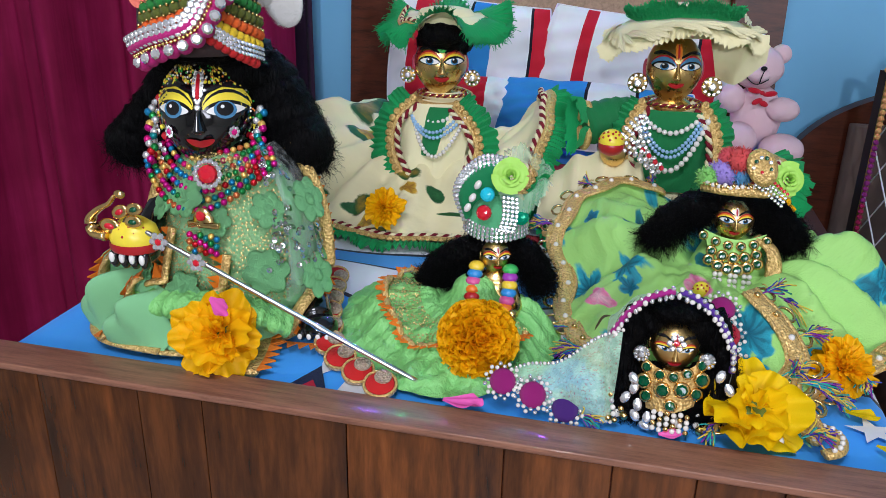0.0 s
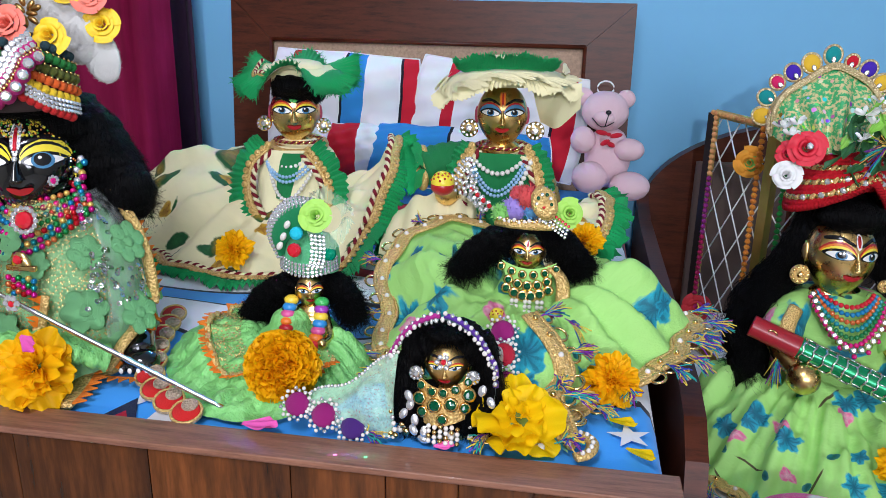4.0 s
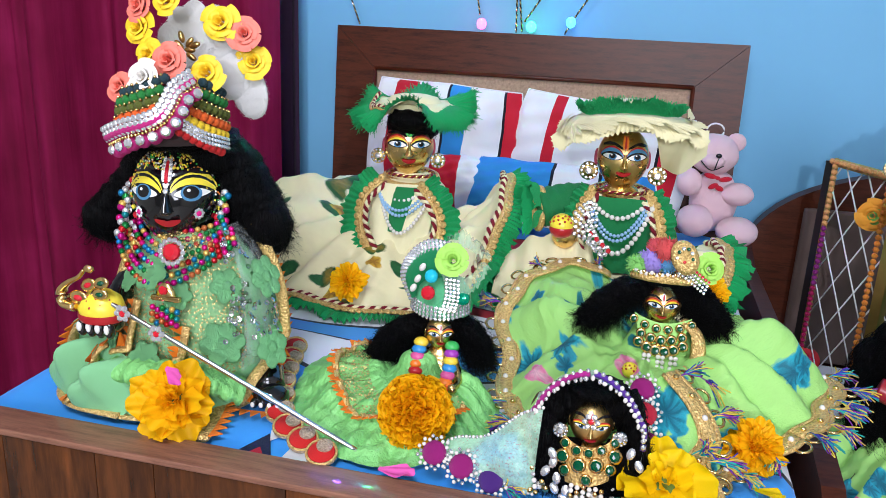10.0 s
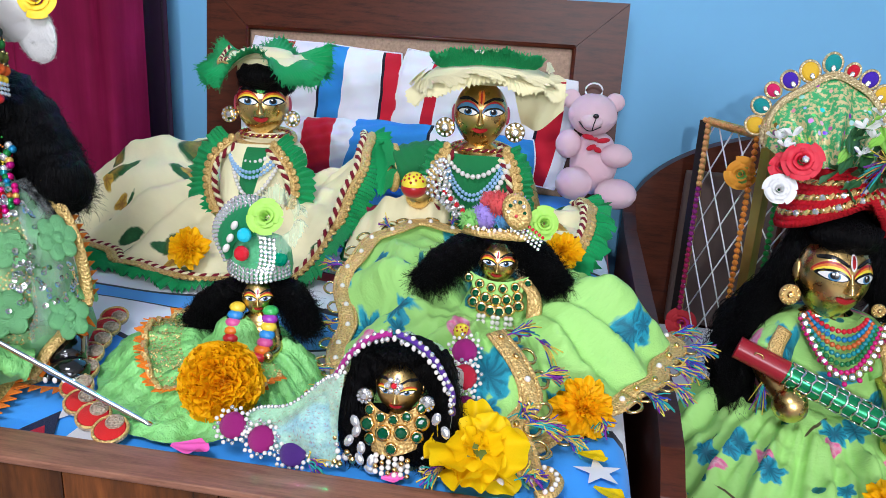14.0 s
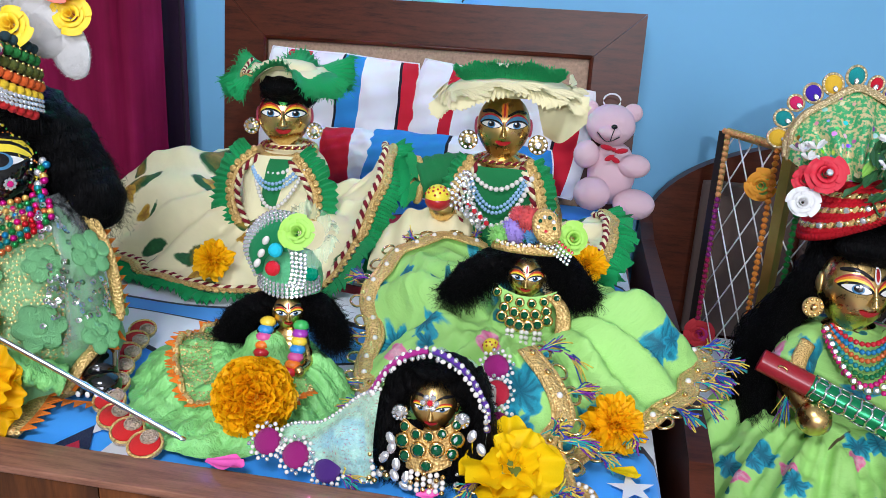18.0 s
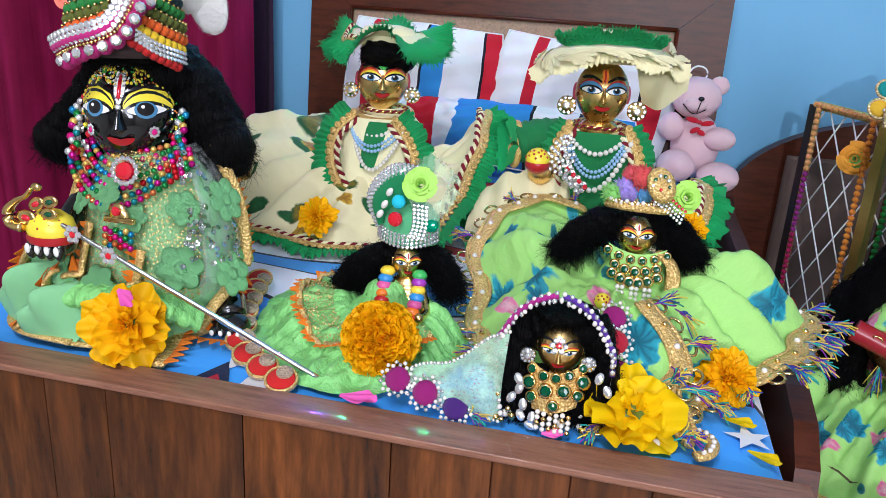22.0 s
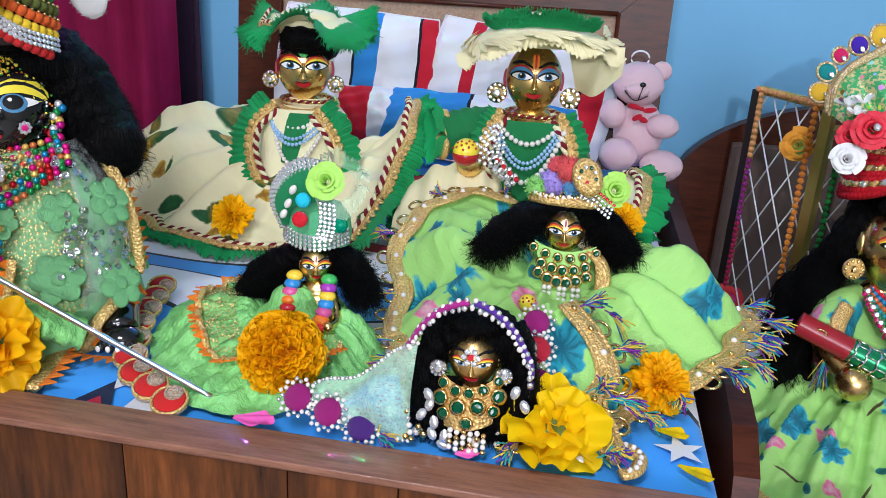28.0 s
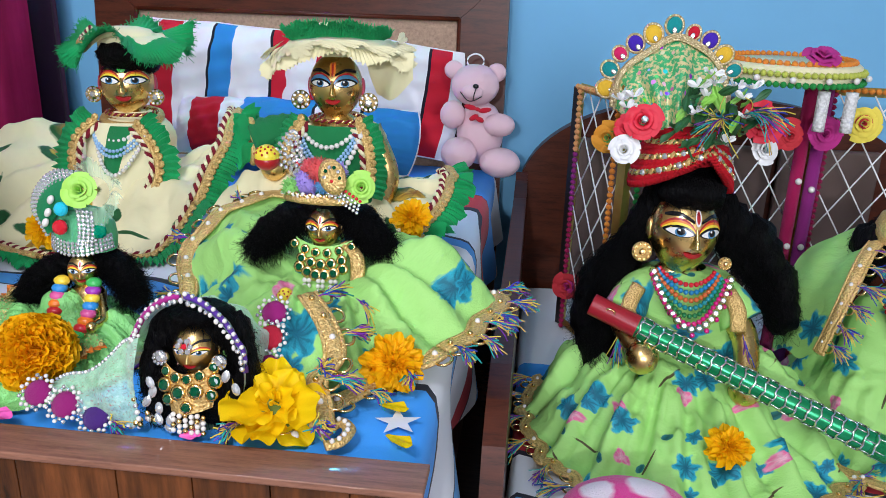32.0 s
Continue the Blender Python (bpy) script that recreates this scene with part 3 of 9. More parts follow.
def mattress_shape(x0, x1, y0, y1, z, drop, seed, corner=0.02):
    rnd = np.random.RandomState(seed)
    ph = rnd.rand(8) * 6
    w = x1 - x0
    s = np.linspace(-1, 1, 90)
    t = np.linspace(0, 1, 60)
    flat = 0.5 * w
    out = []
    for si in s:
        a = abs(si) * (flat + drop)
        sg = 1 if si > 0 else -1
        row = []
        for ti in t:
            y = y0 + ti * (y1 - y0)
            if a <= flat - corner:
                x, zz = sg * a, z
            else:
                k = min((a - flat + corner) / (corner * 1.57), 1) * math.pi / 2
                down = max(a - flat + corner - corner * 1.57, 0)
                x = sg * (flat - corner + corner * math.sin(k) + down * 0.06 + down * 0.12 * math.sin(y * 34 + ph[0] + sg))
                zz = z - corner + corner * math.cos(k) - down
            zz += 0.002 * math.sin(x * 21 + ph[1]) * math.sin(y * 17 + ph[2])
            row.append((0.5 * (x0 + x1) + x, y, zz))
        out.append(row)
    P = np.array(out)
    sh = Shape().grid(P)
    for j in (0, -1):
        edge = P[:, j]
        low = edge.copy()
        low[:, 2] = np.minimum(edge[:, 2], z - 0.09)
        low[:, 1] += 0.004 * (1 if j else -1)
        sh.grid(np.stack([edge, low], 1))
    return sh


mat_thing = thing("mattress", (-0.11, 0.45, 0.21), "thin mattress under a blue, white and red star-printed sheet", "mattress")
part("sheet", mattress_shape(BX0 + 0.01, BX1 - 0.006, 0.002, HB_Y - 0.032, MAT, 0.11, 2), sheet.mat, mat_thing)


def flat_star(c, r, turn=0.0):
    a = np.arange(10) / 10 * PI2 + turn
    rr = np.where(np.arange(10) % 2 == 0, r, r * 0.4)
    P = np.stack([c[0] + rr * np.cos(a), c[1] + rr * np.sin(a), np.full(10, c[2])], -1)
    P = np.concatenate([P, [[c[0], c[1], c[2] + 0.0003]]])
    return Shape().add(P, [(i, (i + 1) % 10, 10) for i in range(10)])


for cx, cy, r, a in ((0.21, 0.055, 0.018, 0.5), (-0.43, 0.25, 0.02, 0.9)):
    part("printed_star", flat_star((cx, cy, MAT + 0.0028), r, a), WHITE_CLOTH, mat_thing, "white printed star")
for nm, mt, corners in (("printed_wedge", cloth("navy_print", (0.012, 0.02, 0.06), 900), ((-0.2, 0.003), (-0.169, 0.003), (-0.181, 0.027), (-0.186, 0.037))), ("printed_wedge", cloth("red_print", (0.5, 0.015, 0.04), 900), ((-0.19, 0.004), (-0.1765, 0.004), (-0.184, 0.015))),
                        ("printed_wedge", WHITE_CLOTH, ((-0.181, 0.026), (-0.168, 0.045), (-0.19, 0.06), (-0.187, 0.041))), ("printed_wedge", WHITE_CLOTH, ((-0.162, 0.003), (-0.12, 0.003), (-0.135, 0.022), (-0.16, 0.026)))):
    lift = MAT + (0.0034 if "red" in mt.name else 0.0028)
    part(nm, Shape().add([(x, y, lift) for x, y in corners], [tuple(range(len(corners)))]), mt, mat_thing, "printed wedge of the sheet")


# ---- pillows ----
def pillow(name, c, w, h, d, lean, roll, turn, stripes, label):
    """A stuffed cushion, of strips across its width: (end share, material)."""
    mats = []
    for _, mt in stripes:
        if mt not in mats:
            mats.append(mt)
    base = thing(name, c, label, "pillow")
    nu, nv = 61, 24
    u = np.linspace(-1, 1, nu)
    v = np.linspace(-1, 1, nv)
    U, V = np.meshgrid(u, v, indexing="ij")
    T = d / 2 * np.clip((1 - np.abs(U) ** 2.6), 0, 1) ** 0.55 * np.clip((1 - np.abs(V) ** 2.6), 0, 1) ** 0.55
    pinch = 1 - 0.07 * (np.abs(U * V)) - 0.05 * (1 - U * U)
    wr = 0.0022 * (np.sin(U * 14 + V * 5) + np.sin(V * 16 - U * 7))
    sh = Shape()
    m4 = at(c, 1, Euler([radians(a) for a in (lean, roll, turn)]).to_matrix())
    for sgn in (-1, 1):
        X, Z = U * w / 2 * (1 - 0.06 * V * V), V * h / 2 * pinch
        P = np.stack([X, sgn * (T + wr * (T > 0.001)), Z], -1)
        n0 = len(sh.m)
        sh.grid(P)
        for i in range(nu - 1):
            mt = next(mm for e, mm in stripes if (u[i] + 1) / 2 < e)
            sh.m[n0 + i * (nv - 1):n0 + (i + 1) * (nv - 1)] = [mats.index(mt)] * (nv - 1)
    sh.moved(m4)
    part("cover", sh, mats, base)
    edge = np.concatenate([np.stack([X[:, 0], 0 * u, Z[:, 0]], -1), np.stack([X[-1], 0 * v, Z[-1]], -1), np.stack([X[::-1, -1], 0 * u, Z[::-1, -1]], -1), np.stack([X[0, ::-1], 0 * v, Z[0, ::-1]], -1)])
    part("seam", Shape().tube(edge, 0.0014, 5, closed=True).moved(m4), WHITE_CLOTH, base)
    return base


pillow("striped_pillow", (-0.25, 0.853, 0.455), 0.27, 0.2, 0.055, -14, 3, 0,
       ((0.13, WHITE_CLOTH), (0.27, RED_CLOTH), (0.275, LINE_BLACK), (0.5, WHITE_CLOTH), (0.505, LINE_BLACK), (0.635, BLUE_CLOTH), (0.64, LINE_BLACK), (0.88, WHITE_CLOTH), (0.885, LINE_BLACK), (1.1, RED_CLOTH)),
       "white cotton pillow with red and blue stripes against the headboard")
pillow("printed_pillow", (0.022, 0.853, 0.445), 0.3, 0.19, 0.055, -14, 7, 0,
       ((0.17, WHITE_CLOTH), (0.175, LINE_BLACK), (0.24, RED_CLOTH), (0.245, LINE_BLACK), (0.8, WHITE_CLOTH), (0.805, LINE_BLACK), (0.93, RED_CLOTH), (1.1, WHITE_CLOTH)),
       "white cotton pillow with red and blue print leaning on the headboard")
pillow("low_cushion", (-0.205, 0.775, 0.394), 0.15, 0.1, 0.07, -30, 0, 3,
       ((0.2, WHITE_CLOTH), (0.52, RED_CLOTH), (0.525, LINE_BLACK), (1.1, WHITE_CLOTH)), "white cushion with a broad red patch lying on the sheet")
pillow("blue_cushion", (-0.03, 0.75, 0.392), 0.3, 0.115, 0.075, -35, 2, -3,
       ((0.45, BLUE_CLOTH), (0.455, LINE_BLACK), (0.7, WHITE_CLOTH), (0.705, LINE_BLACK), (1.1, BLUE_CLOTH)), "blue printed cushion with white patches lying on the sheet")

# ---- second bed ----
bed_b = thing("second_toy_bed", (0.6, 0.5, 0.0), "dark brown toy bed with arched headboard and side boards", "bed")
for bx in (0.268, 0.93):
    prof = [(0.12, 0.02), (0.12, 0.22), (0.135, 0.262), (0.17, 0.287), (0.22, 0.296), (0.80, 0.296), (0.86, 0.31), (0.88, 0.32), (0.88, 0.02)]
    a = [(bx, y, z) for y, z in prof]
    b = [(bx + 0.02, y, z) for y, z in prof]
    sh = Shape().add(a + b, [tuple(range(9)), tuple(range(17, 8, -1))] + [(i, i + 9, (i + 1) % 9 + 9, (i + 1) % 9) for i in range(9)])
    part("side_board", sh, DARK_WOOD, bed_b, smooth=False)
th = np.linspace(0, math.pi, 40)
arch = [(0.6 - 0.33 * math.cos(k), 0.258 + 0.2 * math.sin(k) ** 0.8) for k in th]
outline = [(0.27, 0.02)] + arch + [(0.93, 0.02)]
n_o = len(outline)
sh = Shape().add([(x, 0.885, z) for x, z in outline] + [(x, 0.915, z) for x, z in outline], [tuple(range(n_o)), tuple(range(2 * n_o - 1, n_o - 1, -1))] + [(i, i + n_o, (i + 1) % n_o + n_o, (i + 1) % n_o) for i in range(n_o)])
part("arched_headboard", sh, DARK_WOOD, bed_b, smooth=False)
BEIGE = cloth("beige_rexine", (0.15, 0.1, 0.085), 400, 0.5, 0.1, 0.4, 0.25)
for k in range(3):
    x0 = 0.36 + k * 0.165
    part("padded_panel", Shape().box((x0, 0.868, 0.12), (x0 + 0.155, 0.884, 0.385), 0.006), BEIGE, bed_b, "dull brown padded panel")
part("base_board", Shape().box((0.29, 0.13, 0.05), (0.93, 0.88, 0.075), 0.002), DARK_WOOD, bed_b)
part("front_board", Shape().box((0.29, 0.12, 0.0), (0.93, 0.129, 0.11), 0.002), DARK_WOOD, bed_b)
mb = thing("second_mattress", (0.6, 0.5, 0.076), "mattress in a white, red and blue printed sheet", "mattress")
part("sheet", mattress_shape(0.292, 0.926, 0.135, 0.868, 0.115, 0.03, 8, 0.01), sheet.mat, mb)


# ---- dresses ----
def skirt(c, ground, radii, profile, folds=9, fold=0.012, seed=0, heights=None, rim=None, n=180, rows=44, crumple=0.004):
    """A garment round the axis c: from the neck down the torso, then spread out to radii (round the compass from +x, anticlockwise).
    profile: torso (radius x, radius y, z) from the neck to the waist. heights: extra lift half-way out, round the compass."""
    rnd = np.random.RandomState(seed)
    ph = rnd.rand(6) * PI2
    th = np.arange(n) / n * PI2
    R = ring(radii, th)
    H = ring(heights, th) if heights is not None else np.zeros(n)
    G = ground + (0 if rim is None else ring(rim, th))
    pr = np.array(profile, float)
    k1 = 10
    s1 = spline(pr, k1)
    P = np.zeros((n, rows, 3))
    UV = np.zeros((n, rows, 2))
    wx, wy, wz = s1[-1]
    f = (1 - 2 * np.abs(np.sin(th * folds * 0.5 + ph[0] + 1.3 * np.sin(th * 2 + ph[1]))) ** 0.8) * 0.6 + np.sin(th * folds * 1.9 + ph[2] + np.sin(th * 3)) * 0.4
    for j in range(rows):
        if j < k1:
            rx, ry, z = s1[j]
            P[:, j] = np.stack([c[0] + rx * np.cos(th) * (1 + 0.02 * f * j / k1), c[1] + ry * np.sin(th), np.full(n, z)], -1)
        else:
            q = (j - k1 + 1) / (rows - k1)
            r0 = np.sqrt((wx * np.cos(th)) ** 2 + (wy * np.sin(th)) ** 2)
            r = r0 + (R - r0) * q ** 0.9 * (1 + min(0.11, 4.2 * fold) * f * q * (1.15 - 0.55 * q))
            z = ground + (G - ground) * q ** 1.5 + (wz - ground) * (1 - q) ** 1.7 + H * np.sin(math.pi * min(q ** 0.8, 1.0)) ** 1.2
            z = z + fold * f * math.sin(math.pi * q ** 0.75) * (0.3 + q) + 0.0015
            x, y = c[0] + r * np.cos(th), c[1] + r * np.sin(th)
            if crumple:
                z = z + crumple * np.array([noise.noise((a * 28, b * 28, seed)) + 0.55 * abs(noise.noise((a * 75, b * 60, seed + 3))) for a, b in zip(x, y)]) * min(1.0, 4 * (1 - q) + 0.15)
            z = np.maximum(z, ground + 0.0015)
            P[:, j] = np.stack([x, y, z], -1)
    d = np.concatenate([np.zeros((n, 1)), np.cumsum(np.linalg.norm(np.diff(P, axis=1), axis=2), axis=1)], 1)
    UV[..., 0] = P[..., 0] + (wz - P[..., 2]) * 0.9 * np.cos(th)[:, None]
    UV[..., 1] = P[..., 1] + (wz - P[..., 2]) * 0.9 * np.sin(th)[:, None]
    return P, UV


def arc(P, a0, a1, j=-1):
    """Hem points of a garment between two compass angles (degrees)."""
    n = len(P)
    i0, i1 = int(a0 / 360 * n), int(a1 / 360 * n)
    return np.array([P[i % n, j] for i in range(i0, i1 + 1)])


def smooth_line(p, gap):
    return even(spline(p, 4 * len(p)), gap)


def sideways(p, centre=None):
    """Flat unit vectors across a line, away from centre."""
    t = np.gradient(p, axis=0)
    s = np.stack([t[:, 1], -t[:, 0], 0 * t[:, 0]], -1)
    s /= np.linalg.norm(s, axis=1)[:, None] + 1e-9
    if centre is not None:
        flip = np.sign(np.sum(s * (p - np.array(centre)), axis=1))
        s *= np.where(flip == 0, 1, flip)[:, None]
    return s


def across_line(p, up, centre):
    """Unit vectors across a line, square to up, away from centre."""
    t = np.gradient(p, axis=0)
    s = np.cross(t, np.array(up, float))
    s /= np.linalg.norm(s, axis=1)[:, None] + 1e-9
    flip = np.sign(np.sum(s * (p - np.array(centre)), axis=1))
    return s * np.where(flip == 0, 1, flip)[:, None]


def ruffle(path, across, width, pleat=0.004, seed=0, lift=0.004, up=(0, 0, 1)):
    """A pleated frill along a line."""
    rnd = np.random.RandomState(seed)
    n = len(path)
    k = 5
    up = np.array(up, float) / np.linalg.norm(up)
    P = np.zeros((n, k, 3))
    zig = np.where(np.arange(n) % 2 == 0, 1.0, -1.0) * (0.6 + 0.4 * rnd.rand(n))
    wave = np.sin(np.arange(n) * 0.23 + rnd.rand() * 6) + 0.5 * np.sin(np.arange(n) * 0.61)
    jag = 1 + 0.1 * rnd.randn(n)
    for j in range(k):
        q = j / (k - 1)
        P[:, j] = path + across * (width * q * jag)[:, None]
        P[:, j] += up * (lift * math.sin(math.pi * q) + pleat * 0.5 * zig * (0.25 + q) + 0.003 * wave * q)[:, None]
    return Shape().grid(P)


def cord(path, r=0.0018, twist=0.009, mats=(0, 1)):
    """Two strands twisted round each other."""
    p = even(path, 0.0022)
    t = np.gradient(p, axis=0)
    t /= np.linalg.norm(t, axis=1)[:, None] + 1e-9
    a = np.cross(t, (0, 0, 1))
    a /= np.linalg.norm(a, axis=1)[:, None] + 1e-9
    b = np.cross(a, t)
    s = np.arange(len(p)) * 0.0022 / twist * PI2
    sh = Shape()
    for i, off in enumerate((0, math.pi)):
        q = p + r * 0.75 * (a * np.cos(s + off)[:, None] + b * np.sin(s + off)[:, None])
        sh.tube(q, r, 5, m=mats[i])
    return sh


BEAD = Shape().ball((0, 0, 0), 1.0, 9, 6)
BEADS = {}


def bead_mesh(mat):
    if mat.name not in BEADS:
        BEADS[mat.name] = BEAD.mesh("bead", mat)
    return BEADS[mat.name]


STONE = Shape().lathe([(0, -0.25), (0.8, -0.2), (1.0, 0.0), (0.62, 0.42), (0.0, 0.46)], n=8)
STONES = {}


def stone_mesh(mat):
    if mat.name not in STONES:
        STONES[mat.name] = STONE.mesh("stone", mat, smooth=False)
    return STONES[mat.name]


def towards(n):
    """The turn that takes z to n."""
    return Vector(n).to_track_quat("Z", "Y").to_matrix()


def string_of(parent, path, r, mats, name="bead", gap=2.0, thread=True):
    """Beads threaded along a line."""
    p = even(path, r * gap)
    for i, q in enumerate(p):
        piece(name, bead_mesh(mats[i % len(mats)]), parent, at(q, r))
    return p


def sag(a, b, drop, out=0.0, n=40):
    """A hanging line from a to b, drop lower in the middle and out towards -y."""
    a, b = np.array(a, float), np.array(b, float)
    s = np.linspace(0, 1, n)[:, None]
    p = a + (b - a) * s
    w = np.sin(math.pi * s[:, 0]) ** 0.8
    p[:, 2] -= drop * w
    p[:, 1] -= out * w
    return p


# ---- statues ----
def statue(name, label, head, w, yaw, pitch, seat, skin, style, roll=0.0, shoulder=0.62, tall=1.16, depth=1.0):
    """A seated figure as one plain mesh: head with painted features, neck, trunk and lap."""
    mats = [skin, EYE_WHITE, EYE_BLACK, EYE_BLUE, RED_PAINT, ORANGE_PAINT, YELLOW_PAINT, PINK_PAINT, GREEN_PAINT]
    a, b, c = w * 0.5, w * 0.5 * depth, w * 0.5 * tall
    sh = Shape()
    nu, nv = 40, 28
    u = np.arange(nu) / nu * PI2
    v = np.linspace(0, math.pi, nv)
    P = np.stack([np.outer(np.cos(u), np.sin(v)) * a, np.outer(np.sin(u), np.sin(v)) * b, np.outer(np.ones(nu), np.cos(v)) * c], -1)
    low = np.clip(-P[..., 2] / c, 0, 1)
    P[..., 0] *= 1 - 0.3 * low ** 1.5
    P[..., 1] *= 1 - 0.12 * low ** 1.5
    sh.grid(P, cu=True)

    def front(x, z, eps):
        l = np.clip(-z / c, 0, 1)
        xx = x / (1 - 0.3 * l ** 1.5)
        r = np.clip(1 - (xx / a) ** 2 - (z / c) ** 2, 0.02, 1)
        return np.stack([x, -b * np.sqrt(r) * (1 - 0.12 * l ** 1.5) - eps, z], -1)

    def patch(outline_x, outline_z, eps, m):
        ox, oz = np.array(outline_x) * w, np.array(outline_z) * w
        cx, cz = ox.mean(), oz.mean()
        q = np.linspace(0, 1, 4)
        X = cx + (ox[:, None] - cx) * q
        Z = cz + (oz[:, None] - cz) * q
        sh.grid(front(X, Z, eps * w), cu=True, m=m)

    k = np.arange(20) / 20 * PI2
    for s in (-1, 1):
        ex, ez = (0.255 if style == "dark" else 0.228) * s, 0.05

        def almond(wd, hu, hl, dx=0.0, dz=0.0):
            wd, hu, hl = (wd * 0.85, hu * 0.6, hl * 0.6) if style == "soft" else (wd, hu, hl)
            x = np.cos(k)
            z = np.where(np.sin(k) > 0, hu, hl) * np.sin(k) * (1 - 0.35 * np.abs(x) ** 3)
            return ex + s * dx + wd * x, ez + dz + z + 0.018 * x * s
        if style == "dark":
            patch(*almond(0.215, 0.215, 0.05, 0.0, 0.045), 0.006, 6)
            patch(*almond(0.21, 0.165, 0.05, 0.0, 0.035), 0.009, 2)
            patch(*almond(0.21, 0.145, 0.04, 0.0, 0.022), 0.012, 6)
        else:
            patch(*almond(0.215, 0.175, 0.05, 0.005, 0.02), 0.005, 4)
            patch(*almond(0.205, 0.145, 0.05, 0.005, 0.018), 0.008, 5 if style != "blue" else 3)
            patch(*almond(0.2, 0.12, 0.05, 0.0, 0.01), 0.011, 6 if style != "blue" else 3)
        patch(*almond(0.2, 0.092, 0.07), 0.014, 2)
        patch(*almond(0.168, 0.06, 0.052, 0.0, -0.004), 0.018, 1)
        sm = 0.58 if style == "soft" else 1.1 if style == "dark" else 0.78
        patch(ex + 0.092 * sm * np.cos(k), ez - 0.002 + 0.08 * sm * np.sin(k), 0.022, 3)
        patch(ex + 0.068 * sm * np.cos(k), ez + 0.008 + 0.062 * sm * np.sin(k), 0.026, 2)
        # white catchlight dot painted on the pupil
        patch(ex - 0.02 + 0.017 * np.cos(k), ez + 0.03 + 0.017 * np.sin(k), 0.03, 1)
        bx = np.linspace(0.05, 0.4, 10)
        top = 0.215 + 0.11 * np.sin((bx - 0.05) / 0.35 * 2.4)
        patch(np.concatenate([s * bx, s * bx[::-1]]), np.concatenate([top, top[::-1] - 0.036]), 0.016, 2)
        # ear
        sh.ball((s * a * 0.98, 0.05 * w, 0.01 * w), (0.05 * w, 0.08 * w, 0.17 * w), 10, 8, m=7 if style in ("rose", "blue", "dark") else 0)
    # nose, lips, chin mark
    nz = np.linspace(0, 1, 9)
    prof = front(np.zeros(9), (0.1 - 0.26 * nz) * w, 0.0)
    width = (0.03 + 0.05 * nz ** 2) * w
    out = (0.02 + 0.13 * nz ** 1.3) * w
    N = np.zeros((9, 7, 3))
    for j, q in enumerate(np.linspace(-1, 1, 7)):
        N[:, j] = prof + np.stack([width * q, -out * (1 - q * q) + 0.01 * w, 0 * nz], -1)
    sh.grid(N)
    sh.ball(front(np.array(0.0), np.array(-0.165 * w), 0.05 * w), (0.07 * w, 0.05 * w, 0.035 * w), 10, 6)
    lx = np.cos(k)
    patch(0.14 * lx, -0.285 + np.where(np.sin(k) > 0, 0.034 * (1 - 0.35 * np.exp(-(lx / 0.2) ** 2)), 0.044) * np.sin(k) + 0.034 * lx ** 2, 0.022, 4)
    marks = {"rose": ("dot", 8), "blue": ("bars", 5), "dark": ("bars", 1), "plain": ("drop", 4), "soft": ("drop", 4)}
    kind, mm = marks[style]
    if kind == "dot":
        patch(0.09 * np.cos(k), 0.285 + 0.09 * np.sin(k), 0.02, mm)
    elif kind == "bars":
        for s in (-1, 1):
            patch(s * 0.035 + 0.02 * np.cos(k), 0.3 + 0.14 * np.sin(k), 0.016, mm)
        patch(0.018 * np.cos(k), 0.3 + 0.13 * np.sin(k), 0.02, 4)
    else:
        patch(0.045 * np.cos(k), 0.26 + 0.12 * np.sin(k), 0.016, 1)
        patch(0.026 * np.cos(k), 0.265 + 0.09 * np.sin(k), 0.02, mm)
    turn = Euler([radians(q) for q in (pitch, roll, yaw)]).to_matrix()
    sh.moved(at(head, 1, turn))
    # trunk
    x, y, z = head
    top = z - c * 0.7
    h = top - seat
    sw = w * shoulder
    sh.lathe([(w * 0.2, top + 0.12 * w), (w * 0.22, top - 0.05 * w), (sw * 0.8, top - 0.2 * w), (sw, top - 0.38 * w), (sw * 0.85, top - 0.55 * h), (sw * 1.1, seat + 0.03), (sw * 0.9, seat), (0, seat)], (x, y + 0.02 * w, 0), 24, sy=0.75)
    return sh, mats, turn


def seated(name, label, head, w, yaw, pitch, seat, skin, style, arms=(), **kw):
    sh, mats, turn = statue(name, label, head, w, yaw, pitch, seat, skin, style, **kw)
    for path, r in arms:
        p = spline(path, 14)
        sh.tube(p, np.linspace(r * 1.15, r * 0.85, 14), 10)
        sh.ball(p[-1], r * 1.25, 10, 8)
    solo(name, sh, mats, label, "statue")
    return turn


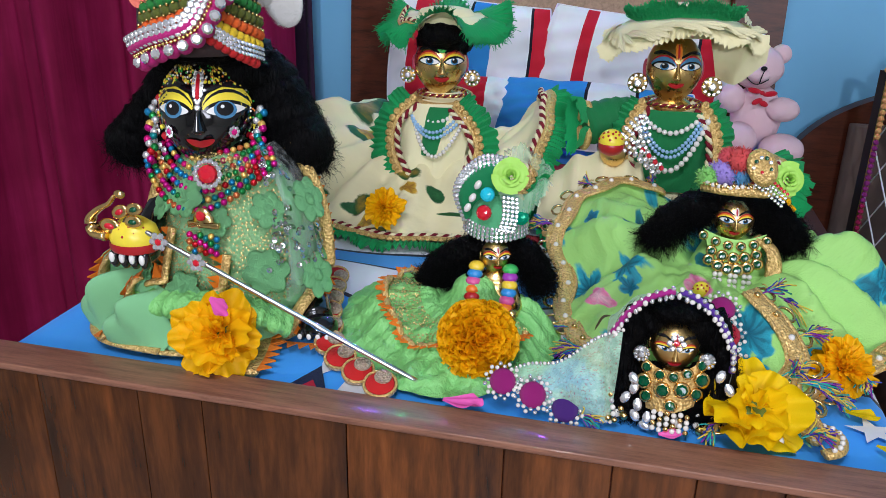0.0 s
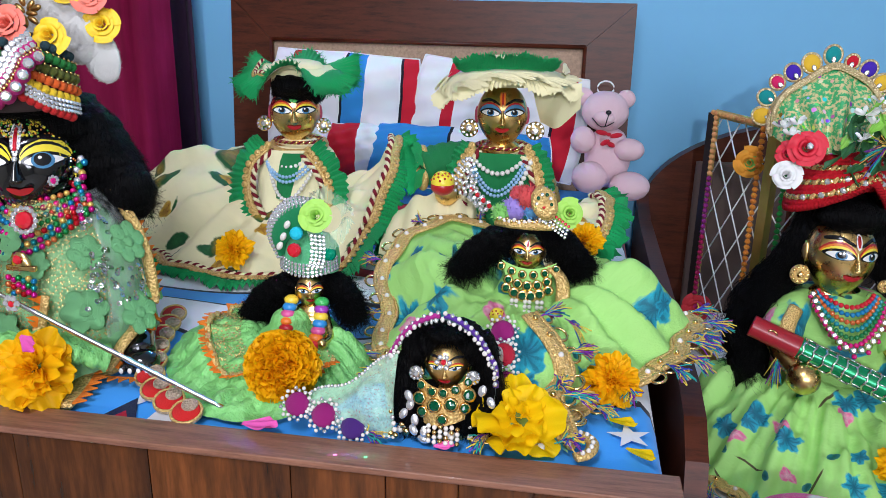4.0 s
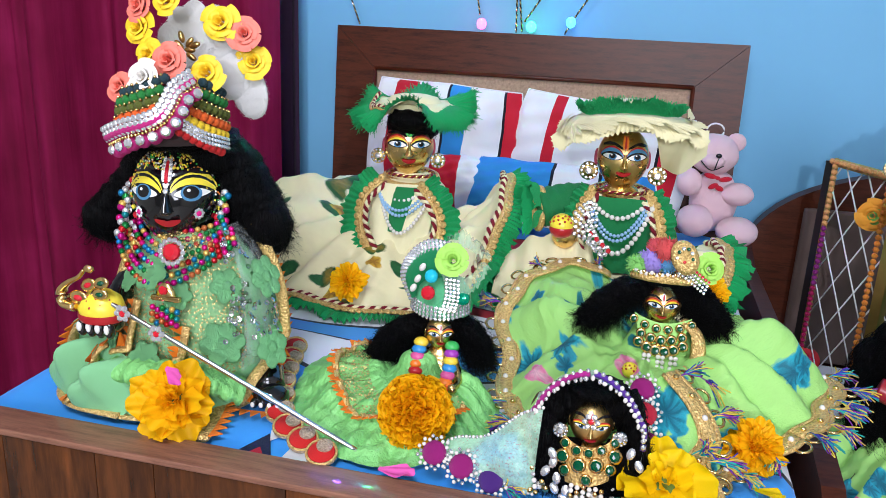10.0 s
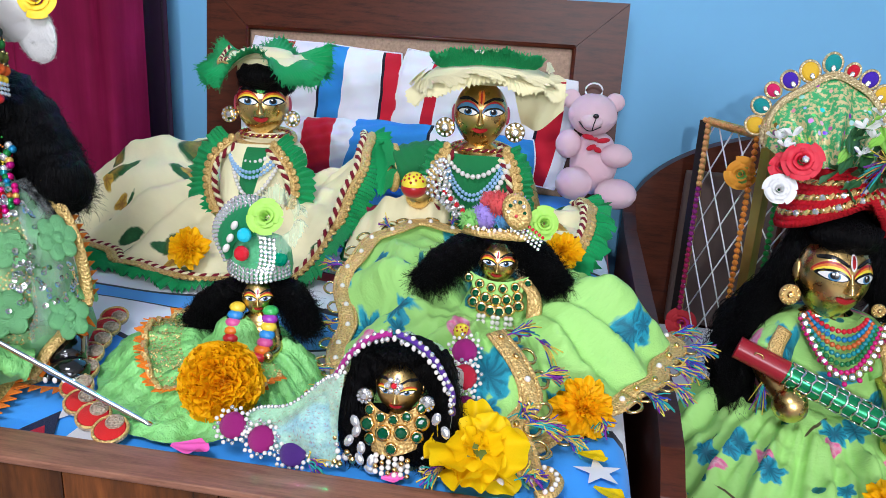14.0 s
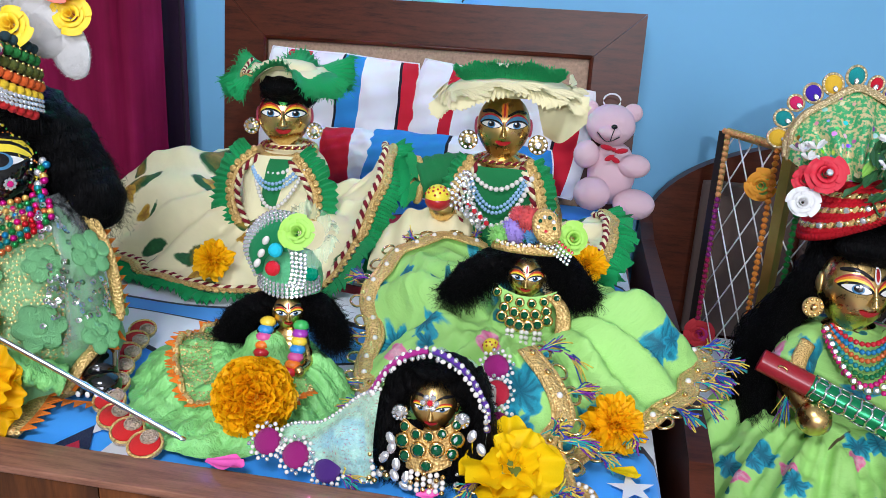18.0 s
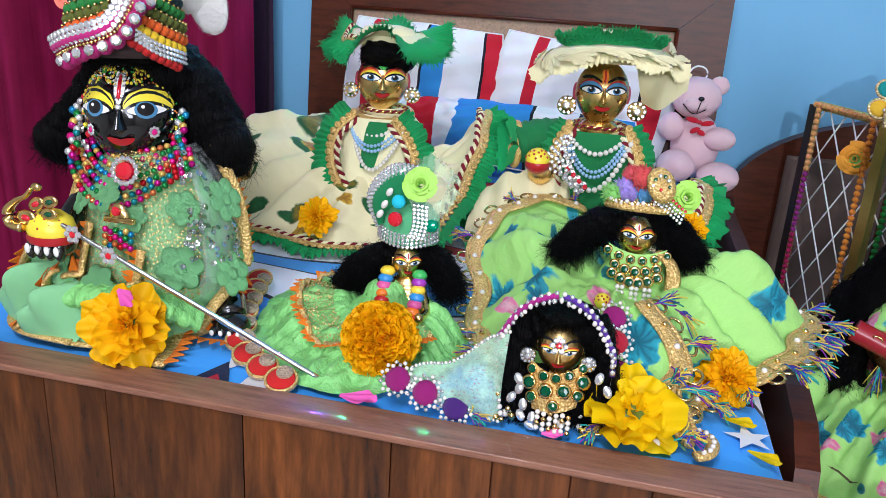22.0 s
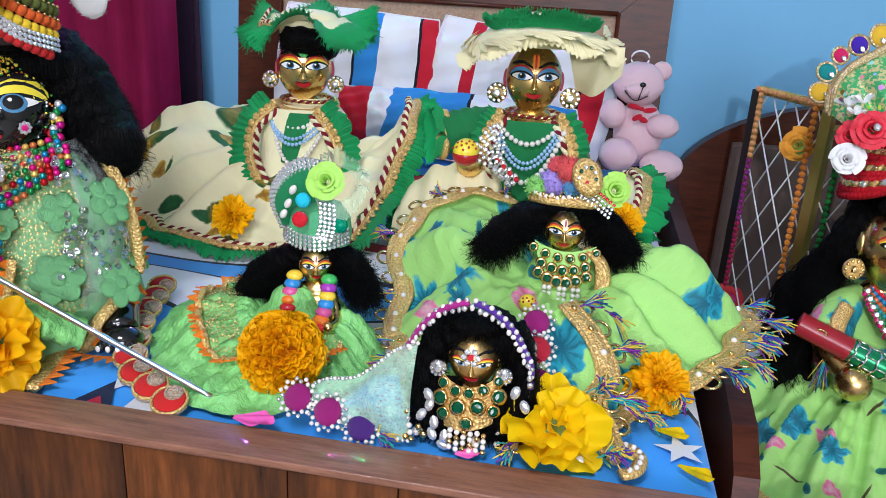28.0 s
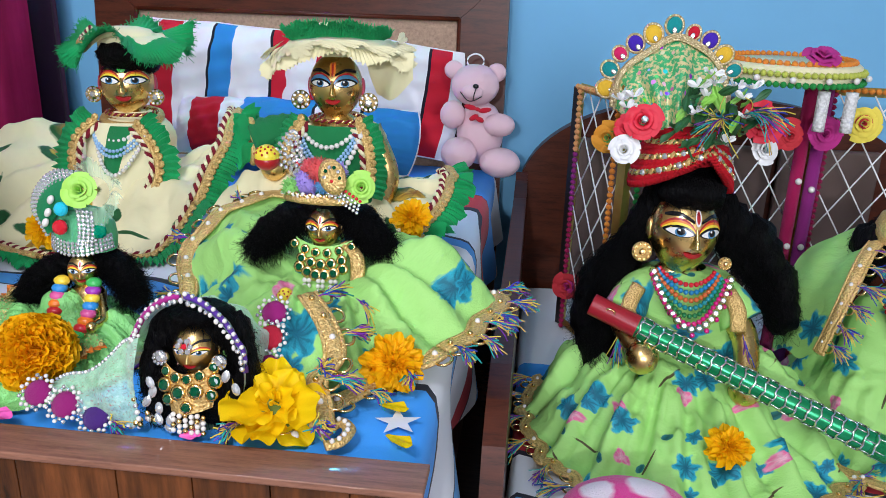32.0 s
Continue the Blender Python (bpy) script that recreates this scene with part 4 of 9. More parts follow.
def wig(name, label, c, lobes, strands, length, seed, r=0.00045, locks=()):
    """Hair: a rounded mass of lobes (centre, radii) with short fuzz, and long waving locks (path, spread, count)."""
    rnd = np.random.RandomState(seed)
    base = thing(name, c, label, "wig")
    sh = Shape()
    st = Shape()
    more = []
    for i, (c0, r0) in enumerate(lobes):
        for c1, r1 in lobes[i + 1:]:
            if math.dist(c0, c1) < 1.25 * max(min(r0), min(r1)) + 0.5 * (max(r0) + max(r1)):
                more.append(((np.array(c0) + c1) / 2, (np.array(r0) + r1) / 2 * 0.98))
    lobes = list(lobes) + more
    strands *= 5
    per = max(1, strands // len(lobes))
    for lc, lr in lobes:
        lc, lr = np.array(lc, float), np.array(lr, float)
        u = np.arange(20) / 20 * PI2
        v = np.linspace(0, math.pi, 14)
        P = np.stack([np.outer(np.cos(u), np.sin(v)), np.outer(np.sin(u), np.sin(v)), np.outer(np.ones(20), np.cos(v))], -1)
        bumpy = np.array([[1 + 0.2 * noise.noise(Vector(q * 2.5) + Vector(lc * 40)) for q in row] for row in P])
        sh.grid(lc + P * lr * bumpy[..., None] * 0.93, cu=True)
        for _ in range(per):
            d = rnd.randn(3)
            d /= np.linalg.norm(d)
            p0 = lc + d * lr * 0.9
            side = np.cross(d, rnd.randn(3))
            side /= np.linalg.norm(side) + 1e-9
            s = np.linspace(0, 1, 9)[:, None]
            L = length * (0.16 + 0.36 * rnd.rand())
            curl = L * 0.28
            side[2] -= 0.5
            side /= np.linalg.norm(side)
            ang = rnd.rand() * 6 + s[:, 0] * (5 + 7 * rnd.rand())
            q = p0 + side * L * s + d * (L * 0.2 * s) + curl * 0.4 * (np.cos(ang)[:, None] * d + np.sin(ang)[:, None] * np.cross(d, side))
            q[:, 2] -= L * 0.25 * s[:, 0] ** 2
            wd = np.cross(side, d)
            rr = (r * 0.75 * (1 - 0.7 * s))
            st.grid(np.stack([q - wd * rr, q + d * rr * 0.6, q + wd * rr], 1))
    for path, spread, count in locks:
        line = spline(path, 44)
        tan = np.gradient(line, axis=0)
        tan /= np.linalg.norm(tan, axis=1)[:, None]
        e1 = np.cross(tan, (0, 1, 0.2))
        e1 /= np.linalg.norm(e1, axis=1)[:, None]
        e2 = np.cross(e1, tan)
        s = np.linspace(0, 1, 44)
        for _ in range(count):
            a, k = rnd.rand() * PI2, spread * math.sqrt(rnd.rand())
            w1, w2, f1 = rnd.rand() * 6, rnd.rand() * 6, 26 + 16 * rnd.rand()
            amp = (0.002 + 0.005 * rnd.rand()) * (0.3 + s)
            wide = k * (0.55 + 0.75 * np.sin(math.pi * s ** 0.8)) * (1 + 0.25 * rnd.randn() * s)
            q = line + e1 * (wide * math.cos(a) + amp * np.sin(f1 * s + w1))[:, None] + e2 * (wide * math.sin(a) + amp * np.cos(f1 * s + w2))[:, None]
            q = q[: int(44 * (0.72 + 0.28 * rnd.rand()))]
            wd = e1[: len(q)] * (0.0008 * (1.15 - np.linspace(0, 1, len(q))))[:, None]
            st.grid(np.stack([q - wd, q - e2[: len(q)] * 0.0004, q + wd], 1))
    part("hair_mass", sh, HAIR, base)
    part("flyaway_fuzz", st, HAIR, base, kind="stuff")
    return base


# ---- flowers ----
def petal_mesh(name, mat, L, W, seed, curl=0.3, frill=0.05, notch=0.0):
    rnd = np.random.RandomState(seed)
    s, t = np.linspace(0, 1, 8), np.linspace(-1, 1, 15)
    S, T = np.meshgrid(s, t, indexing="ij")
    wid = W * (0.22 + 0.78 * np.sin(np.clip(S * 1.9, 0, 1.75)) ** 1.2) * (1 - 0.12 * S ** 6)
    Z = curl * L * S ** 2 + 0.06 * L * T ** 2 * S + frill * L * np.sin(T * 6 + rnd.rand() * 6) * S ** 1.5 + 0.02 * L * np.sin(T * 11 + rnd.rand() * 6) * S ** 2
    X = S * L * (1 - 0.3 * T ** 2 * S - notch * (0.5 + 0.5 * np.cos(T * 9)) * S ** 3)
    return Shape().grid(np.stack([X, T * wid / 2, Z], -1)).mesh(name, mat)


CALYX = paint("calyx_green", (0.12, 0.2, 0.03), 0.6)


def marigold(name, c, R, facing, mat, label, rings, seed=0, stem=True, dense=False, broad=1.0):
    """A blossom of ruffled petals round the axis facing; rings: (count, petal length share, tilt from the axis in degrees, base height share)."""
    rnd = random.Random(seed)
    base = thing(name, c, label, "flower", "marigolds")
    t = towards(facing)
    frame4 = at(c, 1, t)
    core = Shape().ball((0, 0, -0.05 * R), (0.5 * R, 0.5 * R, 0.3 * R) if not dense else (0.84 * R,) * 3, 16, 12).moved(frame4)
    part("heart" if dense else "calyx", core, mat if dense else CALYX, base)
    kinds = [petal_mesh("petal", mat, 1.0, w * broad, seed * 7 + i, cl, 0.09, 0.03) for i, (w, cl) in enumerate(((0.6, 0.0), (0.5, 0.12), (0.68, -0.12), (0.55, 0.06)))]
    if dense:
        sh = Shape()
        for i in range(900):
            zf = 1 - 1.75 * (i + 0.5) / 900
            az = i * 2.39996 + rnd.uniform(-0.2, 0.2)
            rr = math.sqrt(max(0, 1 - zf * zf))
            d = Vector((rr * math.cos(az), rr * math.sin(az), zf))
            q = towards((d + Vector([rnd.uniform(-0.45, 0.45) for _ in range(3)]))) @ Matrix.Rotation(rnd.uniform(0, 6.28), 3, "Z")
            L = R * rnd.uniform(0.2, 0.3)
            s = np.linspace(-1, 1, 5)
            up = np.linspace(0, 1, 3)
            S, U = np.meshgrid(s, up, indexing="ij")
            P = np.stack([S * L * (0.35 + 0.5 * U), 0.3 * L * np.sin(S * 4 + i) * U, U * L * (1 - 0.15 * S * S)], -1).reshape(-1, 3)
            P = P @ np.array(q).T + np.array(d) * R * rnd.uniform(0.76, 0.84)
            sh.grid(P.reshape(5, 3, 3))
        part("ruffled_petals", sh.moved(frame4), mat, base, kind="stuff")
        return base
    for count, ls, tilt, hb in rings:
        for i in range(count):
            az = (i + rnd.uniform(-0.25, 0.25)) / count * 360
            m = frame4 @ pose(0, 0, hb * R) @ pose(0, 0, 0, 0, 0, az) @ pose(0, 0, 0, rnd.uniform(-26, 26), -90 + tilt + rnd.uniform(-18, 16), 0) @ Matrix.Translation((0.08 * R, 0, 0)) @ Matrix.Diagonal((ls * R * rnd.uniform(0.8, 1.12),) * 3 + (1,))
            piece("petal", rnd.choice(kinds), base, m)
    return base


OPEN = ((15, 0.95, 84, 0.0), (14, 0.85, 70, 0.08), (13, 0.72, 55, 0.14), (12, 0.56, 40, 0.2), (11, 0.42, 24, 0.24), (8, 0.32, 8, 0.26))


def rose_shape(c, R, facing, layers=4, seed=0):
    """A foam rose: a tight heart and cupped petals that open and turn outwards."""
    rnd = random.Random(seed)
    sh = Shape()
    for l in range(layers):
        count = (3, 4, 5, 6, 7)[l]
        k = l / (layers - 1)
        for i in range(count):
            a0 = (i + 0.5 * l + rnd.uniform(-0.12, 0.12)) / count * PI2
            s, t = np.linspace(0, 1, 7), np.linspace(-1, 1, 9)
            S, T = np.meshgrid(s, t, indexing="ij")
            half = 0.68 * PI2 / count * (0.8 + 0.2 * S) * (1 - 0.28 * S ** 4)
            wob = rnd.uniform(0.84, 1.12)
            A = a0 + T * half
            top = R * (0.8 - 0.34 * k) * rnd.uniform(0.85, 1.12)
            rr = R * (0.1 + 0.24 * k) + R * (0.12 + 0.42 * k) * S ** (1.5 - 0.6 * k) + R * 0.2 * k * S ** 5
            rr = rr * (1 + (wob - 1) * S)
            Z = top * np.sin(S * (1.55 + 0.55 * k)) * (1 - 0.16 * T ** 2 * S) - 0.1 * R * k + 0.03 * R * np.sin(T * 3 + i) * S
            sh.grid(np.stack([rr * np.cos(A), rr * np.sin(A), Z], -1))
    return sh.moved(at(c, 1, towards(facing)))


# ---- garments' trimmings ----
def leaf_trim(parent, path, centre, width=0.022, seed=0, up=(0, 0, 1), fringe=GREEN_NET):
    """Green pleated frill, gold scalloped braid and a maroon and gold cord, along one line."""
    p = smooth_line(path, 0.0026)
    n = np.array(up, float) / np.linalg.norm(up)
    s = across_line(p, n, centre)
    part("frill", ruffle(p + s * 0.003, s, width, 0.006, seed, 0.004, n), fringe, parent, "bright green pleated net frill", smooth=False)
    q = even(p, 0.0082)
    sq = across_line(q, n, centre)
    sh = Shape().tube(q + n * 0.0035, 0.0038, 6, flat=0.6)
    t = towards(n)
    for a, d in zip(q, sq):
        sh.ball(a + d * 0.0045 + n * 0.0042, (0.0048, 0.0048, 0.0018), 8, 4, turn=t)
        sh.ball(a + d * 0.0045 + n * 0.0056, (0.002, 0.002, 0.0014), 5, 3, turn=t)
    part("braid", sh, GOLD, parent, "scalloped gold braid")
    part("cord", cord(p - s * 0.0062 + n * 0.0035, 0.0025, 0.013), [MAROON_CORD, CREAM_PLAIN], parent, "twisted maroon and cream cord")


TASSEL_COLOURS = [cloth("tassel_" + n, c, 1500, 0.7) for n, c in (("blue", (0.04, 0.06, 0.45)), ("yellow", (0.8, 0.62, 0.08)), ("teal", (0.02, 0.4, 0.35)), ("purple", (0.22, 0.03, 0.35)), ("gold", (0.75, 0.5, 0.12)))]


def tassel(parent, c, d, L=0.03, n=44, seed=0, spread=0.6):
    L = L * 0.8
    rnd = np.random.RandomState(seed)
    d = np.array(d, float) / np.linalg.norm(d)
    sh = Shape()
    for i in range(n):
        e = d + spread * rnd.randn(3) * 0.36
        e /= np.linalg.norm(e)
        s = np.linspace(0, 1, 6)[:, None]
        q = np.array(c) + L * (0.7 + 0.5 * rnd.rand()) * (d * s * (1 - s) + e * s * s + d * s * 0.3)
        q[:, 2] -= 0.4 * L * s[:, 0] ** 2
        q += 0.0016 * np.sin(s * 5 + rnd.rand(3) * 6) * s
        sh.tube(q, 0.00055, 4, m=(i // 3 + seed) % 5)
    part("tassel", sh, TASSEL_COLOURS, parent, "multicoloured thread tassel")


def gold_hem(parent, path, centre, step=0.03, seed=0, width=0.007, loops=True, tassels=2, L=0.028):
    """Gold lace border with pearls and loops, and thread tassels here and there."""
    p = smooth_line(path, 0.004)
    s = sideways(p, centre)
    part("gold_border", Shape().tube(p + [0, 0, 0.003], width, 8, flat=0.4).tube(p + s * width + [0, 0, 0.0035], 0.0022, 6).tube(p - s * width + [0, 0, 0.0035], 0.0018, 6), GOLD, parent, "gold lace border")
    k = max(1, int(step / 0.004))
    for i in range(k // 2, len(p) - 1, k):
        piece("pearl", bead_mesh(GOLD_BRIGHT if i % 3 else PEARL), parent, at(p[i] + [0, 0, 0.006], 0.0026))
        if loops:
            a = np.linspace(0, PI2, 12, endpoint=False)
            lp = p[i] + s[i] * 0.011 + np.outer(np.cos(a), s[i]) * 0.006 + np.outer(np.sin(a), np.gradient(p, axis=0)[i] / 0.004) * 0.007 + [0, 0, 0.004]
            part("loop", Shape().tube(lp, 0.0013, 5, closed=True), GOLD_BRIGHT, parent)
        if tassels and (i // k) % tassels == 0:
            tassel(parent, p[i] + s[i] * 0.006 + [0, 0, 0.006], s[i] + [0, 0, 0.25], L, seed=seed + i)


def earring(c, r, label, mat=GOLD_BRIGHT, heart=CRYSTAL):
    """A round ear stud ringed with stones, facing forward."""
    e = thing("earring", c, label, "earring", "earrings")
    m4 = at(c, 1, towards((0.1, -1, 0.15)))
    part("plate", Shape().lathe([(0, -0.002), (r, -0.002), (r * 1.02, 0), (r * 0.9, 0.002), (0, 0.0026)], n=20).moved(m4), mat, e)
    for i in range(10):
        a = i / 10 * PI2
        piece("stone", stone_mesh(heart), e, m4 @ at((r * 0.78 * math.cos(a), r * 0.78 * math.sin(a), 0.002), r * 0.2))
    piece("stone", stone_mesh(heart), e, m4 @ at((0, 0, 0.003), r * 0.4))


def collar(c, rx, ry, z, h, mat, label, category="choker", cord_row=True):
    t = thing(category.replace(" ", "_"), (c[0], c[1], z), label, category)
    k = np.linspace(0, PI2, 48, endpoint=False)
    p = np.stack([c[0] + rx * np.cos(k), c[1] + ry * np.sin(k), z + 0.006 * np.sin(k)], -1)
    part("band", Shape().tube(p, h, 8, flat=1.0, closed=True).tube(p * [1, 1, 1] + [0, -0.002, -h * 1.2], h * 0.7, 8, closed=True), mat, t)
    if cord_row:
        q = np.stack([c[0] + rx * 0.9 * np.cos(k), c[1] + ry * 0.9 * np.sin(k), np.full(48, z + h * 1.3)], -1)
        part("cord", cord(np.concatenate([q, q[:1]]), 0.0016), [MAROON_CORD, GOLD_BRIGHT], t)
    return t


def necklace(name, label, lines):
    """lines: (from, to, drop, out, bead radius, materials)."""
    a, b, drop, out, r, mats = lines[0]
    t = thing(name, ((a[0] + b[0]) / 2, (a[1] + b[1]) / 2 - out, a[2] - drop), label, "necklace", "necklaces")
    for a, b, drop, out, r, mats in lines:
        p = sag(a, b, drop, out)
        part("thread", Shape().tube(even(p, 0.004), 0.0004, 4), mats[0], t)
        string_of(t, p, r, mats)
    return t


# ---- figure with the frilled green hat ----
AH = (-0.207, 0.492, 0.496)
AS = np.array((0.017, 0.0, -0.009))
seated("brass_figure", "polished brass seated figure with a painted face in a cream dress", AH, 0.065, 17, -9, MAT, BRASS, "rose")
da = thing("cream_dress", (-0.25, 0.48, MAT), "cream leaf-print dress edged in pleated green net and gold", "dress", "dresses")
PA, UA = skirt((-0.205, 0.495), MAT + 0.003, (0.132, 0.12, 0.10, 0.10, 0.18, 0.27, 0.305, 0.212, 0.188, 0.183, 0.178, 0.155),
               ((0.02, 0.018, 0.464), (0.042, 0.03, 0.452), (0.052, 0.036, 0.434), (0.05, 0.036, 0.41), (0.055, 0.042, 0.392)), 9, 0.016, 3,
               (0.02, 0.02, 0.02, 0.03, 0.055, 0.07, 0.06, 0.035, 0.02, 0.015, 0.02, 0.02), (0.135, 0.11, 0.03, 0, 0.02, 0.03, 0.015, 0.0, 0, 0, 0.0, 0.09), crumple=0.007)
part("skirt", Shape().grid(PA, cu=True, uv=UA), CREAM, da)
leaf_trim(da, arc(PA, 165, 318), (-0.205, 0.495, 0.33), 0.022, 1)
leaf_trim(da, arc(PA, 318, 378), (-0.205, 0.495, 0.36), 0.024, 2, (0.25, -0.75, 0.6))
for s, pts in ((-1, ((-0.244, 0.465, 0.466), (-0.264, 0.452, 0.445), (-0.266, 0.442, 0.415), (-0.25, 0.43, 0.385), (-0.225, 0.42, 0.36))),
               (1, ((-0.196, 0.462, 0.462), (-0.172, 0.45, 0.44), (-0.163, 0.445, 0.415), (-0.172, 0.435, 0.385), (-0.186, 0.43, 0.368)))):
    leaf_trim(da, np.array(pts) - [0, 0.012, 0] + AS, (-0.2, 0.45, 0.411), 0.023, 5 + s, (0, -0.9, 0.35))
U, V = np.meshgrid(np.linspace(-1, 1, 12), np.linspace(0, 1, 14), indexing="ij")
part("bodice", Shape().grid(np.stack([-0.219 + U * 0.046 * (1 - 0.25 * V), 0.456 - 0.012 * (1 - U ** 2) - 0.036 * V + 0.003 * np.sin(U * 6 + V * 4), 0.465 - 0.105 * V], -1) + AS), CREAM_PLAIN, da)
part("inner_bib", Shape().grid(np.stack([-0.219 + U * 0.035 * (1 - 0.5 * V), 0.4545 - 0.013 * (1 - U ** 2) - 0.02 * V, 0.462 - 0.055 * V], -1) + AS), GREEN_DARK, da)
collar((-0.202, 0.487), 0.034, 0.029, 0.456, 0.0055, GOLD, "gold lace choker with a maroon cord")
necklace("pearl_necklace", "two strings of white pearls over pale blue beads",
         [(np.array(a) + AS, np.array(b) + AS, *rest) for a, b, *rest in (((-0.251, 0.452, 0.461), (-0.186, 0.452, 0.461), 0.016, 0.014, 0.0029, [PEARL]),
          ((-0.25, 0.447, 0.456), (-0.187, 0.447, 0.456), 0.022, 0.017, 0.0023, [BLUE_BEAD]), ((-0.247, 0.444, 0.45), (-0.184, 0.444, 0.452), 0.022, 0.02, 0.0023, [BLUE_BEAD]),
          ((-0.243, 0.442, 0.448), (-0.18, 0.442, 0.455), 0.043, 0.026, 0.0026, [PEARL]))])
for s in (-1, 1):
    earring((AH[0] + s * 0.04 + 0.003, AH[1] - 0.015, AH[2] - 0.012), 0.0098, "round gold ear stud set with clear stones")


def frilled_hat(name, label, c, rx, ry, rim, seed, crown, crown_mat, edge_mat, lining, frill=0.02, jag=0.3, inner=0.5, flutter=0.0, lap=0.35):
    """A soft brim whose edge rises and falls by rim (round the compass from +x), with a pleated frill that goes on past it."""
    h = thing(name, c, label, "hat")
    rnd = np.random.RandomState(seed)
    n, k = 220, 12
    th = np.arange(n) / n * PI2
    q = np.linspace(0, 1, k)
    TH, Q = np.meshgrid(th, q, indexing="ij")
    R = inner + (1 - inner) * Q
    Z = ring(rim, th)[:, None] * Q ** 1.6 + (0.0016 * np.sin(TH * 11 + 3 * Q) + flutter * np.sin(TH * 6 + seed)) * Q ** 2
    P = np.stack([rx * R * np.cos(TH), ry * R * np.sin(TH), Z], -1)
    m4 = at(c)
    part("brim", Shape().grid(P, cu=True).grid((P + [0, 0, 0.002])[:, ::-1], cu=True).moved(m4), lining, h)
    d = P[:, -1] - P[:, -4]
    d /= np.linalg.norm(d, axis=1)[:, None]
    up = np.cross(np.gradient(P[:, -1], axis=0), d)
    up /= np.linalg.norm(up, axis=1)[:, None] + 1e-9
    up *= np.sign(up[:, 2:] + 1e-6)
    zig = np.where(np.arange(n) % 2 == 0, 1.0, -1.0) * (0.5 + rnd.rand(n))
    long_ = frill * (1 - jag * 0.5 + jag * rnd.rand(n)) * (1 + 0.18 * np.sin(th * 7 + seed))
    rows = []
    for f in np.linspace(-lap, 1, 6):
        lift = 0.0035 - 0.0015 * max(f, 0) + 0.0016 * zig * max(f + 0.2, 0) + 0.003 * np.sin(th * 9 + seed) * max(f, 0)
        rows.append(P[:, -1] + d * (long_ * f)[:, None] + up * lift[:, None])
    F = np.stack(rows, 1)
    part("frill", Shape().grid(F, cu=True).moved(m4), edge_mat, h, "pleated net frill", smooth=False)
    part("hat_top", Shape().lathe(crown, n=36, sy=ry / rx).moved(m4), crown_mat, h)
    return h, m4, P, F


hat_a, m4, PH, FH_EDGE = frilled_hat("frilled_hat", "cream cloth hat with a wavy green net frill", (-0.2, 0.487, 0.554), 0.062, 0.048,
                                     (-0.006, 0.002, 0.002, 0.002, 0.002, 0.0, -0.006, -0.022, -0.012, 0.002, -0.008, -0.018), 4,
                                     [(0.034, -0.02), (0.035, 0.002), (0.03, 0.008), (0.016, 0.011), (0, 0.0115)], CREAM_PLAIN, GREEN_NET, CREAM_PLAIN, 0.019, 0.2, 0.5, 0.005, 0.8)
part("cord", cord(np.array([PH[i % 220, 8] + [0, 0, 0.006] for i in range(98, 150)]), 0.0016).moved(m4), [MAROON_CORD, CREAM_PLAIN], hat_a)
part("braid", Shape().tube(np.array([PH[i % 220, 9] + [0, 0, 0.0045] for i in range(98, 150)]), 0.0026, 6, flat=0.5).moved(m4), GOLD, hat_a, "gold braid")
rnd = np.random.RandomState(6)
fz = Shape()
for i in range(1500):
    j = rnd.randint(220)
    a = j / 220 * PI2
    e, e0 = FH_EDGE[j, -1], FH_EDGE[j, -2]
    d = (e - e0) / np.linalg.norm(e - e0) + 0.45 * rnd.randn(3)
    p0 = e + (e0 - e) * 1.5 * rnd.rand()
    fz.tube([p0, p0 + d * 0.002, p0 + d * 0.0045], 0.0003, 4)
part("net_fringe", fz.moved(m4), GREEN_NET, hat_a, "green net fringe", kind="stuff")
wig("short_wig", "short black hair under the hat", (-0.222, 0.5, 0.54), [((-0.205, 0.5, 0.522), (0.037, 0.034, 0.028)), ((-0.201, 0.468, 0.535), (0.03, 0.016, 0.016))], 160, 0.02, 3)

# ---- figure with the pleated straw-coloured hat ----
BH = (0.0665, 0.452, 0.51)
seated("brass_figure", "polished brass seated figure with blue-lidded painted eyes", BH, 0.061, 6, -8, MAT, BRASS, "blue", tall=1.24,
       arms=((((0.035, 0.45, 0.465), (0.005, 0.42, 0.43), (0.012, 0.385, 0.428)), 0.012), (((0.105, 0.45, 0.465), (0.13, 0.44, 0.41), (0.118, 0.40, 0.37)), 0.0125)))
db = thing("cream_dress", (0.08, 0.46, MAT), "cream leaf-print dress with a green bodice and pleated green hem", "dress", "dresses")
PB, UB = skirt((0.07, 0.46), MAT + 0.003, (0.128, 0.13, 0.12, 0.1, 0.1, 0.12, 0.125, 0.135, 0.145, 0.15, 0.15, 0.135),
               ((0.021, 0.019, 0.476), (0.044, 0.032, 0.466), (0.054, 0.038, 0.45), (0.052, 0.038, 0.42), (0.058, 0.045, 0.395)), 11, 0.014, 8,
               (0.02, 0.02, 0.02, 0.02, 0.02, 0.02, 0.02, 0.015, 0.01, 0.01, 0.01, 0.02), (0.075, 0.07, 0.03, 0, 0, 0.02, 0.03, 0.01, 0, 0, 0.01, 0.05), crumple=0.008)
part("skirt", Shape().grid(PB, cu=True, uv=UB), CREAM, db)
leaf_trim(db, arc(PB, 190, 325), (0.07, 0.46, 0.33), 0.024, 11)
leaf_trim(db, arc(PB, 325, 390), (0.07, 0.46, 0.36), 0.026, 12, (0.2, -0.7, 0.65))
